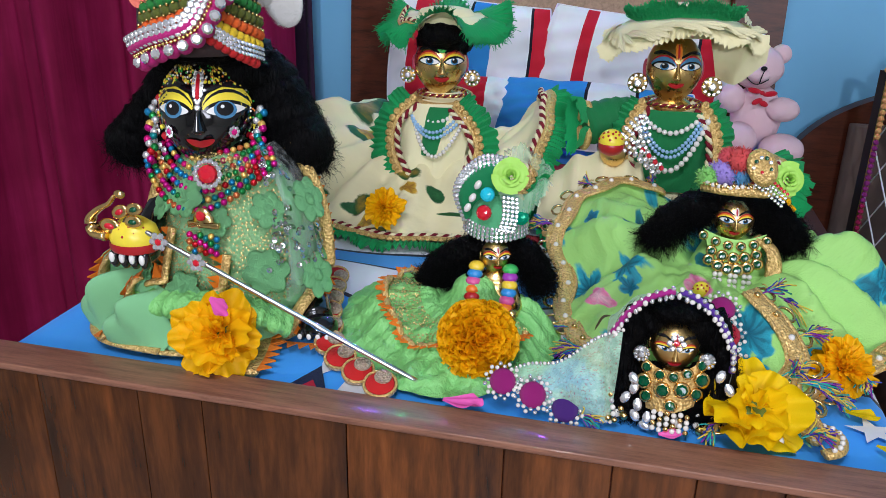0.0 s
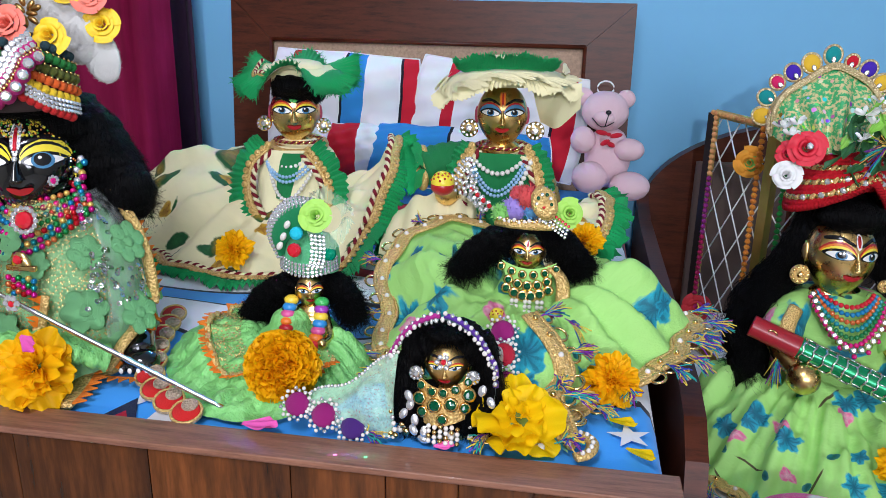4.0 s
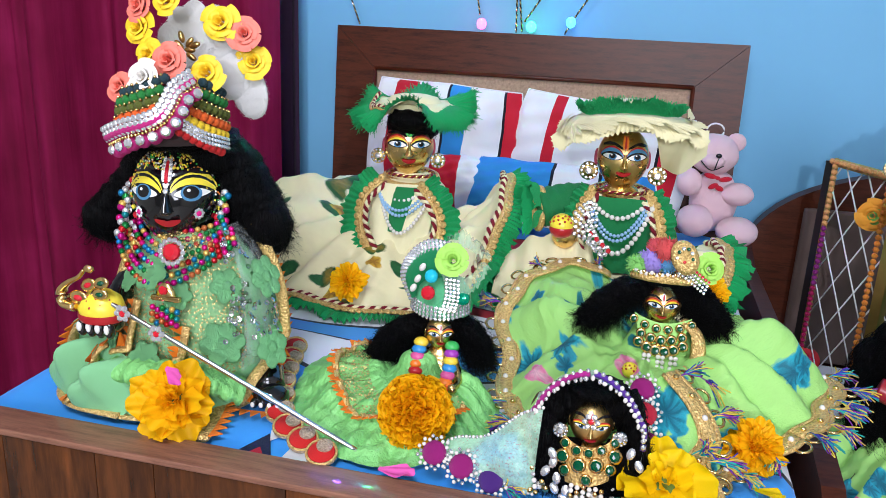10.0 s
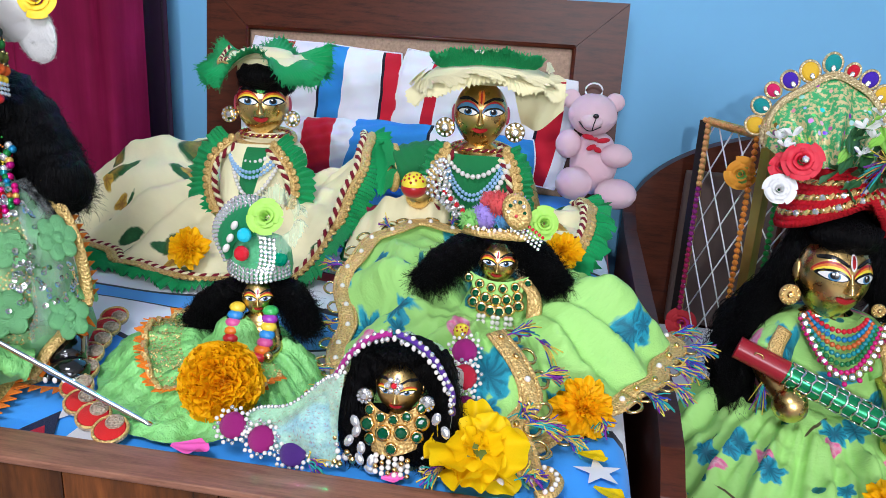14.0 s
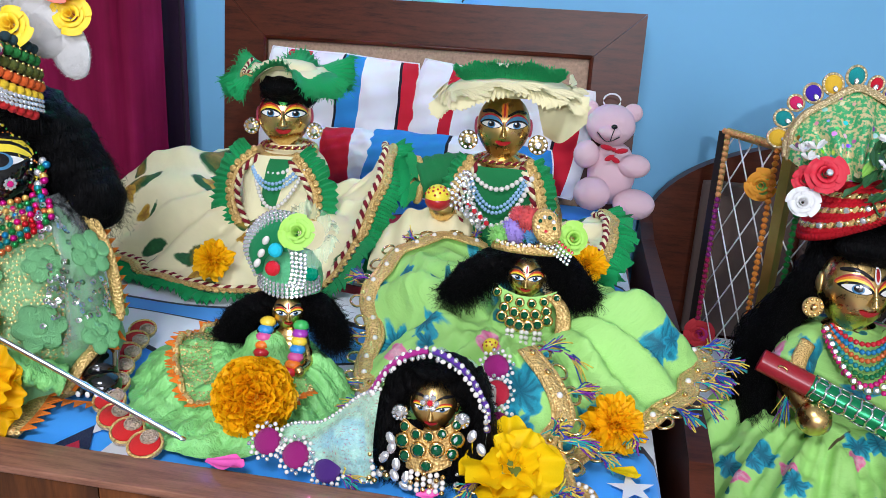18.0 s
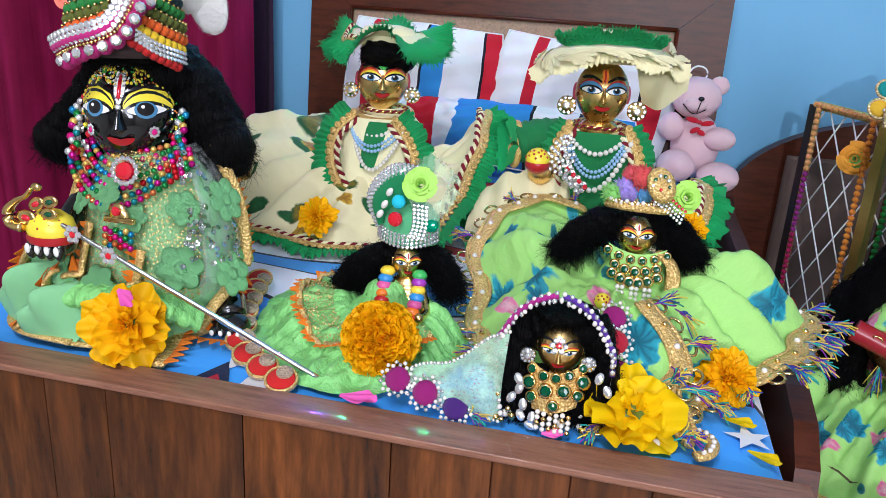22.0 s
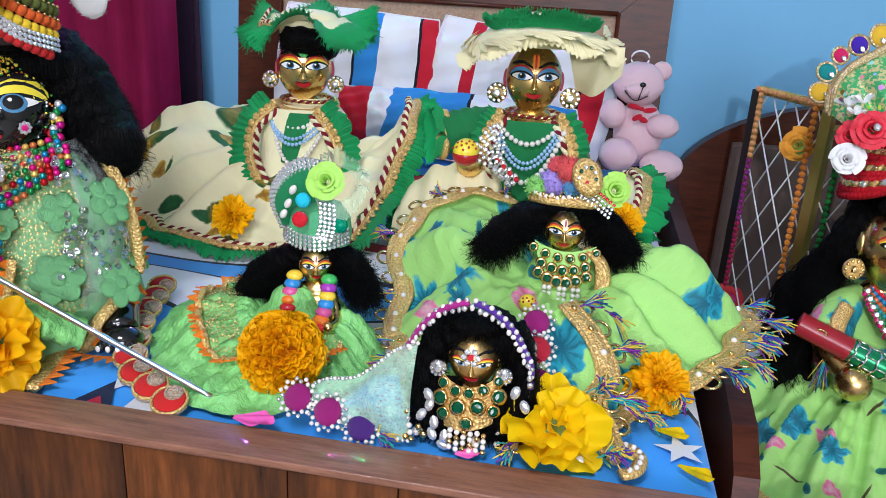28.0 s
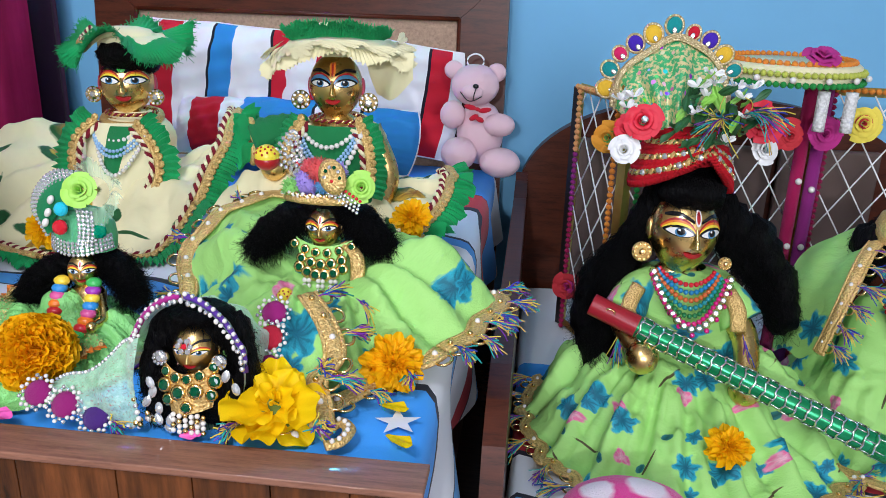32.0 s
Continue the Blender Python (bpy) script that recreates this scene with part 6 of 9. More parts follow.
bib(dn, (0.12, 0.184, 0.411), 0.05, 0.027, 3, 6, EMERALD, ((-0.013, 4), (-0.009, 4), (-0.001, 5), (0.003, 5), (0.01, 4), (0.014, 4)), size=1.22)
arm_band = thing("gold_shoulder_band", (0.15, 0.18, 0.4), "wide gold lace band over the shoulder", "band")
part("lace", Shape().tube(spline([(0.138, 0.196, 0.412), (0.15, 0.186, 0.404), (0.152, 0.178, 0.388), (0.146, 0.17, 0.372)], 20), 0.0065, 8, flat=0.5), GOLD, arm_band)
tassel(arm_band, (0.15, 0.168, 0.375), (0.6, -0.6, 0.1), 0.032, 24, 4)
ball_d = thing("sweet_ball", (0.096, 0.155, 0.374), "small yellow speckled ball on the hand", "ball")
part("ball", Shape().ball((0.096, 0.155, 0.3765), 0.007, 14, 10), YELLOW_PAINT, ball_d)
for i in range(8):
    a, b = radians(200 + i * 20), 0.2 + 0.9 * ((i * 0.618) % 1)
    part("dot", Shape().ball((0.096 + 0.0069 * math.cos(a) * math.cos(b), 0.155 + 0.0069 * math.sin(a) * math.cos(b), 0.3765 + 0.0069 * math.sin(b)), 0.0009, 6, 4), RED_PAINT, ball_d)
hd = thing("pompom_turban", (0.12, 0.205, 0.445), "turban of coloured pompoms, pearls and a foam rose", "turban")


def fluff(c, r, seed, n=260):
    rnd = np.random.RandomState(seed)
    sh = Shape().ball(c, r * 0.8, 12, 8)
    for _ in range(n):
        d = rnd.randn(3)
        d /= np.linalg.norm(d)
        e = np.cross(d, rnd.randn(3))
        e /= np.linalg.norm(e)
        p = np.array(c) + d * r * 0.72
        q = np.array(c) + d * r * (1.0 + 0.12 * rnd.rand()) + e * r * 0.15
        sh.add([p - e * r * 0.07, p + e * r * 0.07, q], [(0, 1, 2)])
    return sh


for i, (x, z, r, c) in enumerate(((0.093, 0.459, 0.011, (0.25, 0.6, 0.15)), (0.104, 0.463, 0.013, (0.38, 0.28, 0.7)), (0.119, 0.466, 0.0135, (0.14, 0.42, 0.75)), (0.116, 0.476, 0.012, (0.7, 0.09, 0.09)), (0.13, 0.474, 0.011, (0.4, 0.3, 0.68)), (0.107, 0.476, 0.009, (0.7, 0.1, 0.12)), (0.134, 0.462, 0.009, (0.65, 0.05, 0.08)))):
    part("pompom", fluff((x, 0.196 + 0.003 * (i % 3), z), r, i), cloth("pompom_wool", c, 900, 1.0, 0.5), hd, "woolly pompom")
part("band", Shape().tube([(0.0885, 0.192, 0.452), (0.104, 0.184, 0.4525), (0.12, 0.181, 0.453), (0.136, 0.184, 0.4525), (0.147, 0.192, 0.452)], 0.0034, 10), GOLD, hd)
for row in range(4):
    for i in range(9):
        piece("stone", stone_mesh(CRYSTAL if row < 3 else RUBY), hd, at((0.128 + 0.0028 * i + 0.001 * row, 0.1795 + 0.0008 * i, 0.461 - 0.0022 * i + 0.0034 * row), 0.0015, towards((0.1, -1, 0.4))))
part("paisley_brooch", Shape().lathe([(0.011, -0.001), (0.0115, 0.001), (0.008, 0.003), (0, 0.003)], n=24, sy=1.35).moved(at((0.131, 0.1835, 0.474), 1, towards((0, -1, 0.3)) @ Matrix.Rotation(0.4, 3, "Z"))), GOLD, hd)
for i in range(10):
    a = i / 10 * PI2
    piece("stone", stone_mesh(CRYSTAL if i % 2 else EMERALD), hd, at((0.131 + 0.0065 * math.cos(a), 0.1805, 0.474 + 0.009 * math.sin(a)), 0.0017, towards((0, -1, 0.3))))
for i in range(22):
    piece("pearl", bead_mesh(PEARL if i % 2 else GOLD_BRIGHT), hd, at((0.09 + i * 0.0022, 0.182 + 0.00008 * (i - 10) ** 2, 0.4565 + 0.001 * math.sin(i * 2)), 0.002))
fl = thing("foam_rose", (0.153, 0.205, 0.455), "pale green foam rose on the turban", "flower")
part("petals", rose_shape((0.153, 0.194, 0.463), 0.0125, (0.15, -1, 0.4), 4, 6), LIME_PAPER, fl)

# ---- veiled figure behind the footboard ----
EH = (0.0705, 0.036, 0.384)
seated("small_brass_figure", "small brass figure under a beaded net veil", EH, 0.032, 2, -8, MAT, BRASS, "soft")
wig("long_wig", "long black hair framing the veiled face", (0.072, 0.05, 0.38), [((0.072, 0.046, 0.406), (0.026, 0.016, 0.011)), ((0.07, 0.034, 0.409), (0.017, 0.01, 0.005)), ((0.044, 0.045, 0.388), (0.011, 0.014, 0.022)), ((0.098, 0.045, 0.388), (0.011, 0.014, 0.022)), ((0.038, 0.036, 0.356), (0.012, 0.012, 0.03)), ((0.105, 0.038, 0.36), (0.011, 0.012, 0.028)), ((0.047, 0.027, 0.34), (0.014, 0.009, 0.014)), ((0.072, 0.028, 0.345), (0.026, 0.008, 0.018)), ((0.098, 0.03, 0.345), (0.012, 0.01, 0.016))], 900, 0.022, 5)
en = thing("emerald_bib_necklace", (0.074, 0.01, 0.36), "gold bib necklace with large green stones and pearl drops", "necklace", "necklaces")
LACE_U, LACE_V = np.meshgrid(np.linspace(-1, 1, 15), np.linspace(0, 1, 9), indexing="ij")
part("backing", Shape().grid(np.stack([0.0715 + 0.0205 * LACE_U * (1 - 0.25 * LACE_V), 0.0175 - 0.007 * LACE_V + 0.008 * LACE_U ** 2, 0.373 - 0.027 * LACE_V + 0.009 * LACE_U ** 2 * (1 - LACE_V) + 0.003 * LACE_U], -1)), GOLD, en)
for n, half, z, y, size in ((5, 0.0175, 0.3705, 0.0155, 0.95), (4, 0.0185, 0.361, 0.0132, 1.35), (3, 0.016, 0.351, 0.0112, 1.1)):
    for i in range(n):
        u = -1 + 2 * i / (n - 1)
        q = np.array((0.0712 + half * u, y + 0.006 * u * u, z + 0.005 * u * u + 0.003 * u))
        piece("setting", SETTING, en, at(q, size, towards((0.3 * u, -1, 0.35))))
        piece("stone", stone_mesh(EMERALD), en, at(q + [0, -0.0014, 0.0004], 0.0031 * size, towards((0.3 * u, -1, 0.35))))
for i in range(6):
    for k in range(4):
        piece("pearl", bead_mesh((PEARL, PEARL, GOLD_BRIGHT)[(i + k) % 3]), en, at((0.0615 + 0.0043 * i, 0.0105 - 0.0005 * k, 0.3455 - 0.0038 * k - 0.001 * (i % 2)), 0.0019))
DROP = Shape().lathe([(0, -0.0005), (0.8, 0.0), (1, 0.25), (0.6, 0.6), (0, 0.7)], n=10).mesh("drop", CRYSTAL, smooth=False)
for x, z, tip in ((0.046, 0.367, 0.5), (0.047, 0.36, -0.2), (0.042, 0.352, -0.5), (0.0505, 0.3475, 0.1), (0.0495, 0.339, 0.5), (0.0575, 0.3385, -0.1), (0.057, 0.332, 1.2), (0.1, 0.3765, -0.3), (0.1065, 0.3675, 0.4)):
    piece("clear_drop", DROP, en, at((x, 0.0135, z), (0.003, 0.0045, 0.003), towards((0, -1, 0.3)) @ Matrix.Rotation(tip, 3, "Z")))
for s in (-1, 1):
    earring((EH[0] + s * 0.021, EH[1] - 0.012, EH[2] - 0.003), 0.0056, "round ear stud of clear stones", SILVER)
tk = thing("brow_jewel", (0.0715, 0.016, 0.4), "flower of clear stones with a red heart on the brow", "jewel")
for i in range(7):
    a = i / 6 * PI2
    piece("stone", stone_mesh(CRYSTAL if i < 6 else RUBY), tk, at((EH[0] + (0.0045 * math.cos(a) if i < 6 else 0), 0.0165, 0.3945 + (0.0045 * math.sin(a) if i < 6 else 0)), 0.0021, towards((0, -1, 0.3))))
dv = thing("net_veil", (0.05, 0.05, MAT), "sheer mint net veil bordered with pearls and magenta patches", "veil")
n, k = 40, 22
TH, Q = np.meshgrid(np.linspace(-0.25, math.pi + 0.1, n), np.linspace(0, 1, k), indexing="ij")
X = 0.0675 + (0.039 + 0.001 * Q) * np.sign(np.cos(TH)) * np.abs(np.cos(TH)) ** 1.2 * np.where(np.sin(TH) < 0.3, 1.05, 1.0)
Z = 0.377 + (0.048 - 0.014 * Q) * np.sin(TH) - 0.03 * np.clip(-np.sin(TH), 0, 1) - 0.004 * Q
Y = 0.024 + 0.05 * Q + 0.003 * np.sin(TH * 9) * Q
VEIL_P = np.stack([X, Y, Z], -1)
part("hood", Shape().grid(VEIL_P), MINT_NET, dv)
S, T = np.meshgrid(np.linspace(0, 1, 26), np.linspace(0, 1, 18), indexing="ij")
top_line = spline([(0.036, 0.022, 0.396), (0.018, 0.025, 0.384), (-0.008, 0.028, 0.363), (-0.036, 0.03, 0.35)], 26)
low_line = spline([(0.034, 0.014, 0.331), (0.018, 0.013, 0.331), (-0.008, 0.016, 0.336), (-0.036, 0.02, 0.343)], 26)
wing = top_line[:, None] * (1 - T[..., None]) + low_line[:, None] * T[..., None]
wing[..., 1] -= 0.007 * np.sin(math.pi * T) * (1 - 0.5 * S) + 0.002 * np.sin(S * 12 + T * 6)
wing[..., 2] += 0.002 * np.sin(S * 9 - T * 7)
part("wing", Shape().grid(wing, uv=np.stack([wing[..., 0], wing[..., 2]], -1)), MINT_NET, dv)
rim = VEIL_P[:, 0] + [0, -0.002, 0]
part("velvet_edge", Shape().tube(even(rim[2:22] + [0, 0.005, 0.002], 0.004), 0.0022, 8), cloth("violet_velvet", (0.1, 0.03, 0.3), 1200, 0.6, 0.6), dv, "purple velvet veil edge")
part("velvet_edge", Shape().tube(even(rim[21:] + [0, 0.004, 0.002], 0.004), 0.0023, 8), cloth("pink_velvet", (0.4, 0.02, 0.22), 1200, 0.6, 0.6), dv, "magenta velvet veil edge")
rv = random.Random(5)
for q in even(rim[3:], 0.0044):
    piece("pearl", bead_mesh(rv.choice((PEARL, PEARL, CRYSTAL))), dv, at(q + np.array([rv.uniform(-0.0008, 0.0008) for _ in range(3)]), (rv.uniform(0.0014, 0.0021), 0.0016, rv.uniform(0.0015, 0.0023))))
string_of(dv, rim[3:] * [1, 1, 1] + [0, 0.004, 0.0042], 0.0018, [PEARL, CRYSTAL], "pearl", 3.0)
string_of(dv, spline([(0.0275, 0.021, 0.38), (0.03, 0.016, 0.362), (0.034, 0.0125, 0.346), (0.037, 0.011, 0.332)], 40), 0.002, [PEARL, PEARL, GOLD_BRIGHT, CRYSTAL], "pearl", 2.4)
string_of(dv, wing[:, 0] + [0, 0, 0.001], 0.0014, [PEARL, CRYSTAL], "pearl", 2.3)
string_of(dv, wing[:, 17] + [0, -0.001, 0.001], 0.0014, [PEARL, CRYSTAL], "pearl", 2.6)
MAGENTA_VELVET = cloth("magenta_velvet", (0.28, 0.01, 0.14), 1200, 0.6, 0.6)
PURPLE_VELVET = cloth("purple_velvet", (0.06, 0.015, 0.16), 1200, 0.6, 0.6)


def patch_band(parent, pts, r, mats, up=(0, -0.75, 0.65)):
    """Velvet patches in rings of pearls along a line."""
    for i, q in enumerate(pts):
        q = np.array(q, float)
        t = towards(up)
        m4 = at(q, 1, t)
        part("velvet_patch", Shape().lathe([(r * 0.95, -0.0015), (r * 0.95, 0.0008), (r * 0.6, 0.0018), (0, 0.0022)], n=14).moved(m4), mats[i % len(mats)], parent, "round velvet patch")
        for k in range(24):
            a = k / 12 * PI2 + (0.26 if k > 11 else 0)
            rr = r * (1.05 if k < 12 else 1.28)
            piece("pearl", bead_mesh(PEARL if k % 3 else CRYSTAL), parent, m4 @ at((rr * math.cos(a), rr * math.sin(a), 0.001), 0.0016))


patch_band(dv, ((-0.042, 0.018, 0.348), (-0.02, 0.014, 0.343), (0.003, 0.013, 0.336)), 0.0098, (MAGENTA_VELVET, MAGENTA_VELVET, PURPLE_VELVET))
patch_band(dv, ((0.106, 0.097, 0.387), (0.109, 0.077, 0.376), (0.113, 0.058, 0.361)), 0.01, (MAGENTA_VELVET, cloth("red_velvet", (0.4, 0.01, 0.03), 1200, 0.6, 0.6)))
gb = thing("gold_trinkets", (0.05, 0.012, MAT), "gold beads and thread bundle by the footboard", "trinket")
rnd = random.Random(8)
for i in range(26):
    piece("bead", bead_mesh(GOLD_BRIGHT if i % 3 else PEARL), gb, at((0.03 + rnd.random() * 0.12, 0.012 + rnd.random() * 0.016, MAT + 0.004 + rnd.random() * 0.012), rnd.uniform(0.002, 0.0036)))
tassel(gb, (0.012, 0.014, MAT + 0.006), (0.4, -0.3, 0.3), 0.02, 24, 2, 1.2)
tassel(gb, (0.156, 0.016, MAT + 0.014), (0.5, -0.2, 0.6), 0.022, 40, 3, 0.8)
tassel(gb, (0.15, 0.06, MAT + 0.03), (0.3, -0.2, 0.9), 0.024, 40, 1, 0.9)
# the fold of the lime dress that falls forward, with its border
left_edge = spline([(0.108, 0.125, 0.388), (0.109, 0.086, 0.378), (0.113, 0.062, 0.36), (0.117, 0.035, 0.336)], 24)
right_edge = spline([(0.126, 0.118, 0.392), (0.147, 0.096, 0.378), (0.158, 0.076, 0.362), (0.15, 0.055, 0.352), (0.158, 0.036, 0.343), (0.164, 0.018, 0.337)], 24)
T = np.linspace(0, 1, 14)[None, :, None]
fold = left_edge[:, None] * (1 - T) + right_edge[:, None] * T
fold[..., 2] += 0.004 * np.sin(T[..., 0] * 9 + np.linspace(0, 2, 24)[:, None]) - 0.003 + 0.004 * np.sin(math.pi * T[..., 0])
part("front_fold", Shape().grid(fold, uv=fold[..., :2]), LIME, dd)
gold_hem(dd, right_edge, (0.1, 0.07, 0.35), 0.022, 23, tassels=2, L=0.024)
curl = spline([(0.164, 0.02, 0.334), (0.172, 0.034, 0.336), (0.181, 0.026, 0.336), (0.178, 0.012, 0.335), (0.169, 0.006, 0.3345)], 40)
part("hem_curl", Shape().tube(curl, 0.0048, 8, flat=0.6), GOLD, dd, "curled gold hem")
for q in even(curl + [0, -0.002, 0.004], 0.0055):
    piece("pearl", bead_mesh(PEARL), dd, at(q, 0.0019))


# ---- black figure with the flute ----
GH = (-0.303, 0.106, 0.503)
gsh, gmats, gturn = statue("black_figure", "", GH, 0.077, 17, -10, MAT, BLACK_STONE, "dark", shoulder=0.7, tall=1.2)
rnd = random.Random(6)
for i in range(420):
    # painted dots over the brow and cheeks
    a = rnd.uniform(-1.4, 1.4)
    b = rnd.uniform(0.5, 0.95) if rnd.random() < 0.65 else rnd.uniform(-0.35, 0.5)
    if b < 0.5 and abs(a) < 1.08:
        continue
    d = Vector((math.sin(a) * math.cos(b), -math.cos(a) * math.cos(b), math.sin(b)))
    q = gturn @ Vector((d.x * 0.0386, d.y * 0.0386, d.z * 0.0463)) * (1 - 0.02 * max(0, -b)) + Vector(GH)
    gsh.ball(q, 0.0009 if i % 5 else 0.0014, 6, 4, m=(6, 8, 6, 5, 1)[i % 5])
for path, r in ((((-0.325, 0.1, 0.45), (-0.338, 0.07, 0.425), (-0.329, 0.04, 0.41)), 0.012),):
    p = spline(path, 14)
    gsh.tube(p, r, 10)
# fist and foot with white painted nails
gsh.ball((-0.331, 0.034, 0.409), (0.017, 0.014, 0.012), 14, 10)
for i in range(4):
    gsh.ball((-0.344 + i * 0.0085, 0.0215, 0.406), (0.0045, 0.005, 0.008), 8, 6)
    gsh.ball((-0.344 + i * 0.0085, 0.0168, 0.408), (0.0026, 0.0013, 0.0042), 8, 6, m=1)
gsh.tube(spline([(-0.235, 0.12, 0.35), (-0.22, 0.1, 0.352), (-0.206, 0.078, 0.343)], 12), np.linspace(0.017, 0.014, 12), 12)
gsh.ball((-0.204, 0.076, 0.340), (0.017, 0.015, 0.012), 14, 10)
for i in range(4):
    gsh.ball((-0.213 + i * 0.0072, 0.063 + 0.0012 * i, 0.338), (0.004, 0.005, 0.005), 8, 6)
    gsh.ball((-0.213 + i * 0.0072, 0.0585 + 0.0012 * i, 0.3385), (0.0021, 0.0012, 0.0026), 8, 6, m=1)
solo("black_figure", gsh, gmats, "glossy black seated figure with a painted dotted face", "statue")
wig("long_wig", "thick black curly hair falling to both shoulders", (-0.292, 0.13, 0.5),
    [((-0.303, 0.137, 0.543), (0.048, 0.042, 0.024)), ((-0.303, 0.112, 0.551), (0.042, 0.036, 0.011)), ((-0.345, 0.136, 0.523), (0.022, 0.03, 0.03)), ((-0.262, 0.14, 0.521), (0.02, 0.03, 0.03)), ((-0.368, 0.132, 0.495), (0.022, 0.026, 0.026)), ((-0.244, 0.138, 0.497), (0.021, 0.026, 0.026)),
     ((-0.385, 0.12, 0.472), (0.025, 0.024, 0.024)), ((-0.231, 0.13, 0.476), (0.024, 0.025, 0.028)), ((-0.35, 0.14, 0.48), (0.028, 0.028, 0.03)), ((-0.255, 0.14, 0.48), (0.026, 0.028, 0.03))], 4200, 0.035, 11, 0.0004)
gh = thing("jewelled_turban", (-0.29, 0.1, 0.555), "turban of coloured bead rows with clear stones", "turban")
VEL = [cloth("turban_" + n, c, 1200, 0.8, 0.4) for n, c in (("magenta", (0.45, 0.02, 0.16)), ("yellow", (0.85, 0.55, 0.03)), ("orange", (0.75, 0.12, 0.02)), ("olive", (0.1, 0.12, 0.02)), ("green", (0.02, 0.2, 0.04)), ("dark", (0.02, 0.05, 0.06)), ("red", (0.55, 0.02, 0.02)))]
gc = np.array((-0.305, 0.104, 0.0))
TR = 0.048
part("cap", Shape().lathe([(0.0, 0.553), (0.044, 0.553), (0.0455, 0.563), (0.043, 0.588), (0.036, 0.602), (0.02, 0.611), (0, 0.613)], gc, 36), cloth("turban_base", (0.05, 0.03, 0.03), 1200, 0.8, 0.4), gh)
puff = Shape().ball((0, 0, 0), 1.0, 9, 6)
puffs = [puff.mesh("puff", v) for v in VEL]


def on_turban(deg, z, out=0.0):
    """The turban's skin at that angle from the front and that height."""
    r = TR * (1.0 - 0.16 * max(0.0, (z - 0.565) / 0.045) ** 2) + out
    return np.array((gc[0] + r * math.sin(radians(deg)), gc[1] - r * math.cos(radians(deg)), z))


def round_turban(ends, step, out=0.0):
    """Evenly spaced places on the turban along a line of (angle, height)."""
    line = spline([(a, 0, z) for a, z in ends], 80)
    return even(np.array([on_turban(q[0], q[2], out) for q in line]), step)


def off_turban(q):
    """Outward from the turban, a little upward."""
    return (q[0] - gc[0], q[1] - gc[1], 0.008)


sash_ends = ((-29, 0.5595), (-8, 0.5675), (10.7, 0.573), (23.6, 0.579), (31.3, 0.589), (38.4, 0.6), (54, 0.6085))
# rows of puffs under the left of the sash, and fanning out from its right
for mi, ends in ((2, ((-24, 0.5705), (-11, 0.5755), (4, 0.5785), (20, 0.584))), (3, ((-22, 0.579), (-4, 0.5835), (25, 0.5915))), (4, ((-20, 0.5865), (-5, 0.5905), (31, 0.6))), (5, ((-16, 0.594), (0, 0.598), (30, 0.607)))):
    for q in round_turban(ends, 0.0072):
        piece("puff", puffs[mi], gh, at(q, (0.0044, 0.0042, 0.0042)))
    for q in round_turban([(a, z + 0.004) for a, z in ends], 0.005, 0.003):
        piece("bead", bead_mesh(GOLD_BRIGHT), gh, at(q, 0.0013))
for mi, ends in ((6, ((40, 0.5655), (62, 0.5545), (88, 0.545))), (1, ((47, 0.576), (70, 0.5655), (99, 0.557))), (2, ((51, 0.582), (75, 0.5725), (101, 0.5645))), (3, ((57, 0.5885), (80, 0.58), (103, 0.5735))), (4, ((62, 0.5965), (84, 0.589), (104, 0.583))), (5, ((70, 0.603), (88, 0.597), (104, 0.592)))):
    for q in round_turban(ends, 0.0062):
        piece("puff", puffs[mi], gh, at(q, (0.0042, 0.0042, 0.004)))
    if mi in (2, 3, 4):
        for q in round_turban([(a, z + 0.0036) for a, z in ends], 0.005, 0.0028):
            piece("bead", bead_mesh(GOLD_BRIGHT), gh, at(q, 0.0012))
for k in range(3):
    for q in round_turban([(a, z + 0.0036 * (k - 1)) for a, z in ((43, 0.5715), (63, 0.5605), (96, 0.551))], 0.0036, 0.0035):
        piece("stone", stone_mesh(CRYSTAL), gh, at(q, 0.0019, towards(off_turban(q))))
sash_p = np.array([on_turban(q[0], q[2], 0.0025) for q in spline([(a, 0, z) for a, z in sash_ends], 70)])
part("sash", Shape().tube(sash_p + [0, 0, -0.002], 0.0092, 10, flat=0.5), VEL[0], gh, "magenta velvet sash")
side = np.stack([-np.gradient(sash_p[:, 2]), 0 * sash_p[:, 0], np.hypot(np.gradient(sash_p[:, 0]), np.gradient(sash_p[:, 1]))], -1)
side /= np.linalg.norm(side, axis=1)[:, None]
away = sash_p - gc
away[:, 2] = 0
away /= np.linalg.norm(away, axis=1)[:, None]
for k in range(3):
    for q in even(sash_p + side * (0.0055 - 0.0043 * k) + away * 0.0068, 0.0046):
        piece("stone", stone_mesh(CRYSTAL), gh, at(q, 0.0028, towards(off_turban(q))))
for q in even(sash_p - side * 0.0072 + away * 0.0062, 0.0032):
    piece("bead", bead_mesh(GOLD_BRIGHT), gh, at(q, 0.0015))
for q in even(sash_p - side * 0.0128 + away * 0.001, 0.0102):
    piece("puff", puffs[0], gh, at(q, 0.0064))
    piece("stone", stone_mesh(CRYSTAL), gh, at(q + np.array(off_turban(q)) * 0.13, 0.0042, towards(off_turban(q))))
WHITE_FEATHER = cloth("white_feather", (0.92, 0.9, 0.86), 600, 0.9, 0.6, 0.8, 0.1)
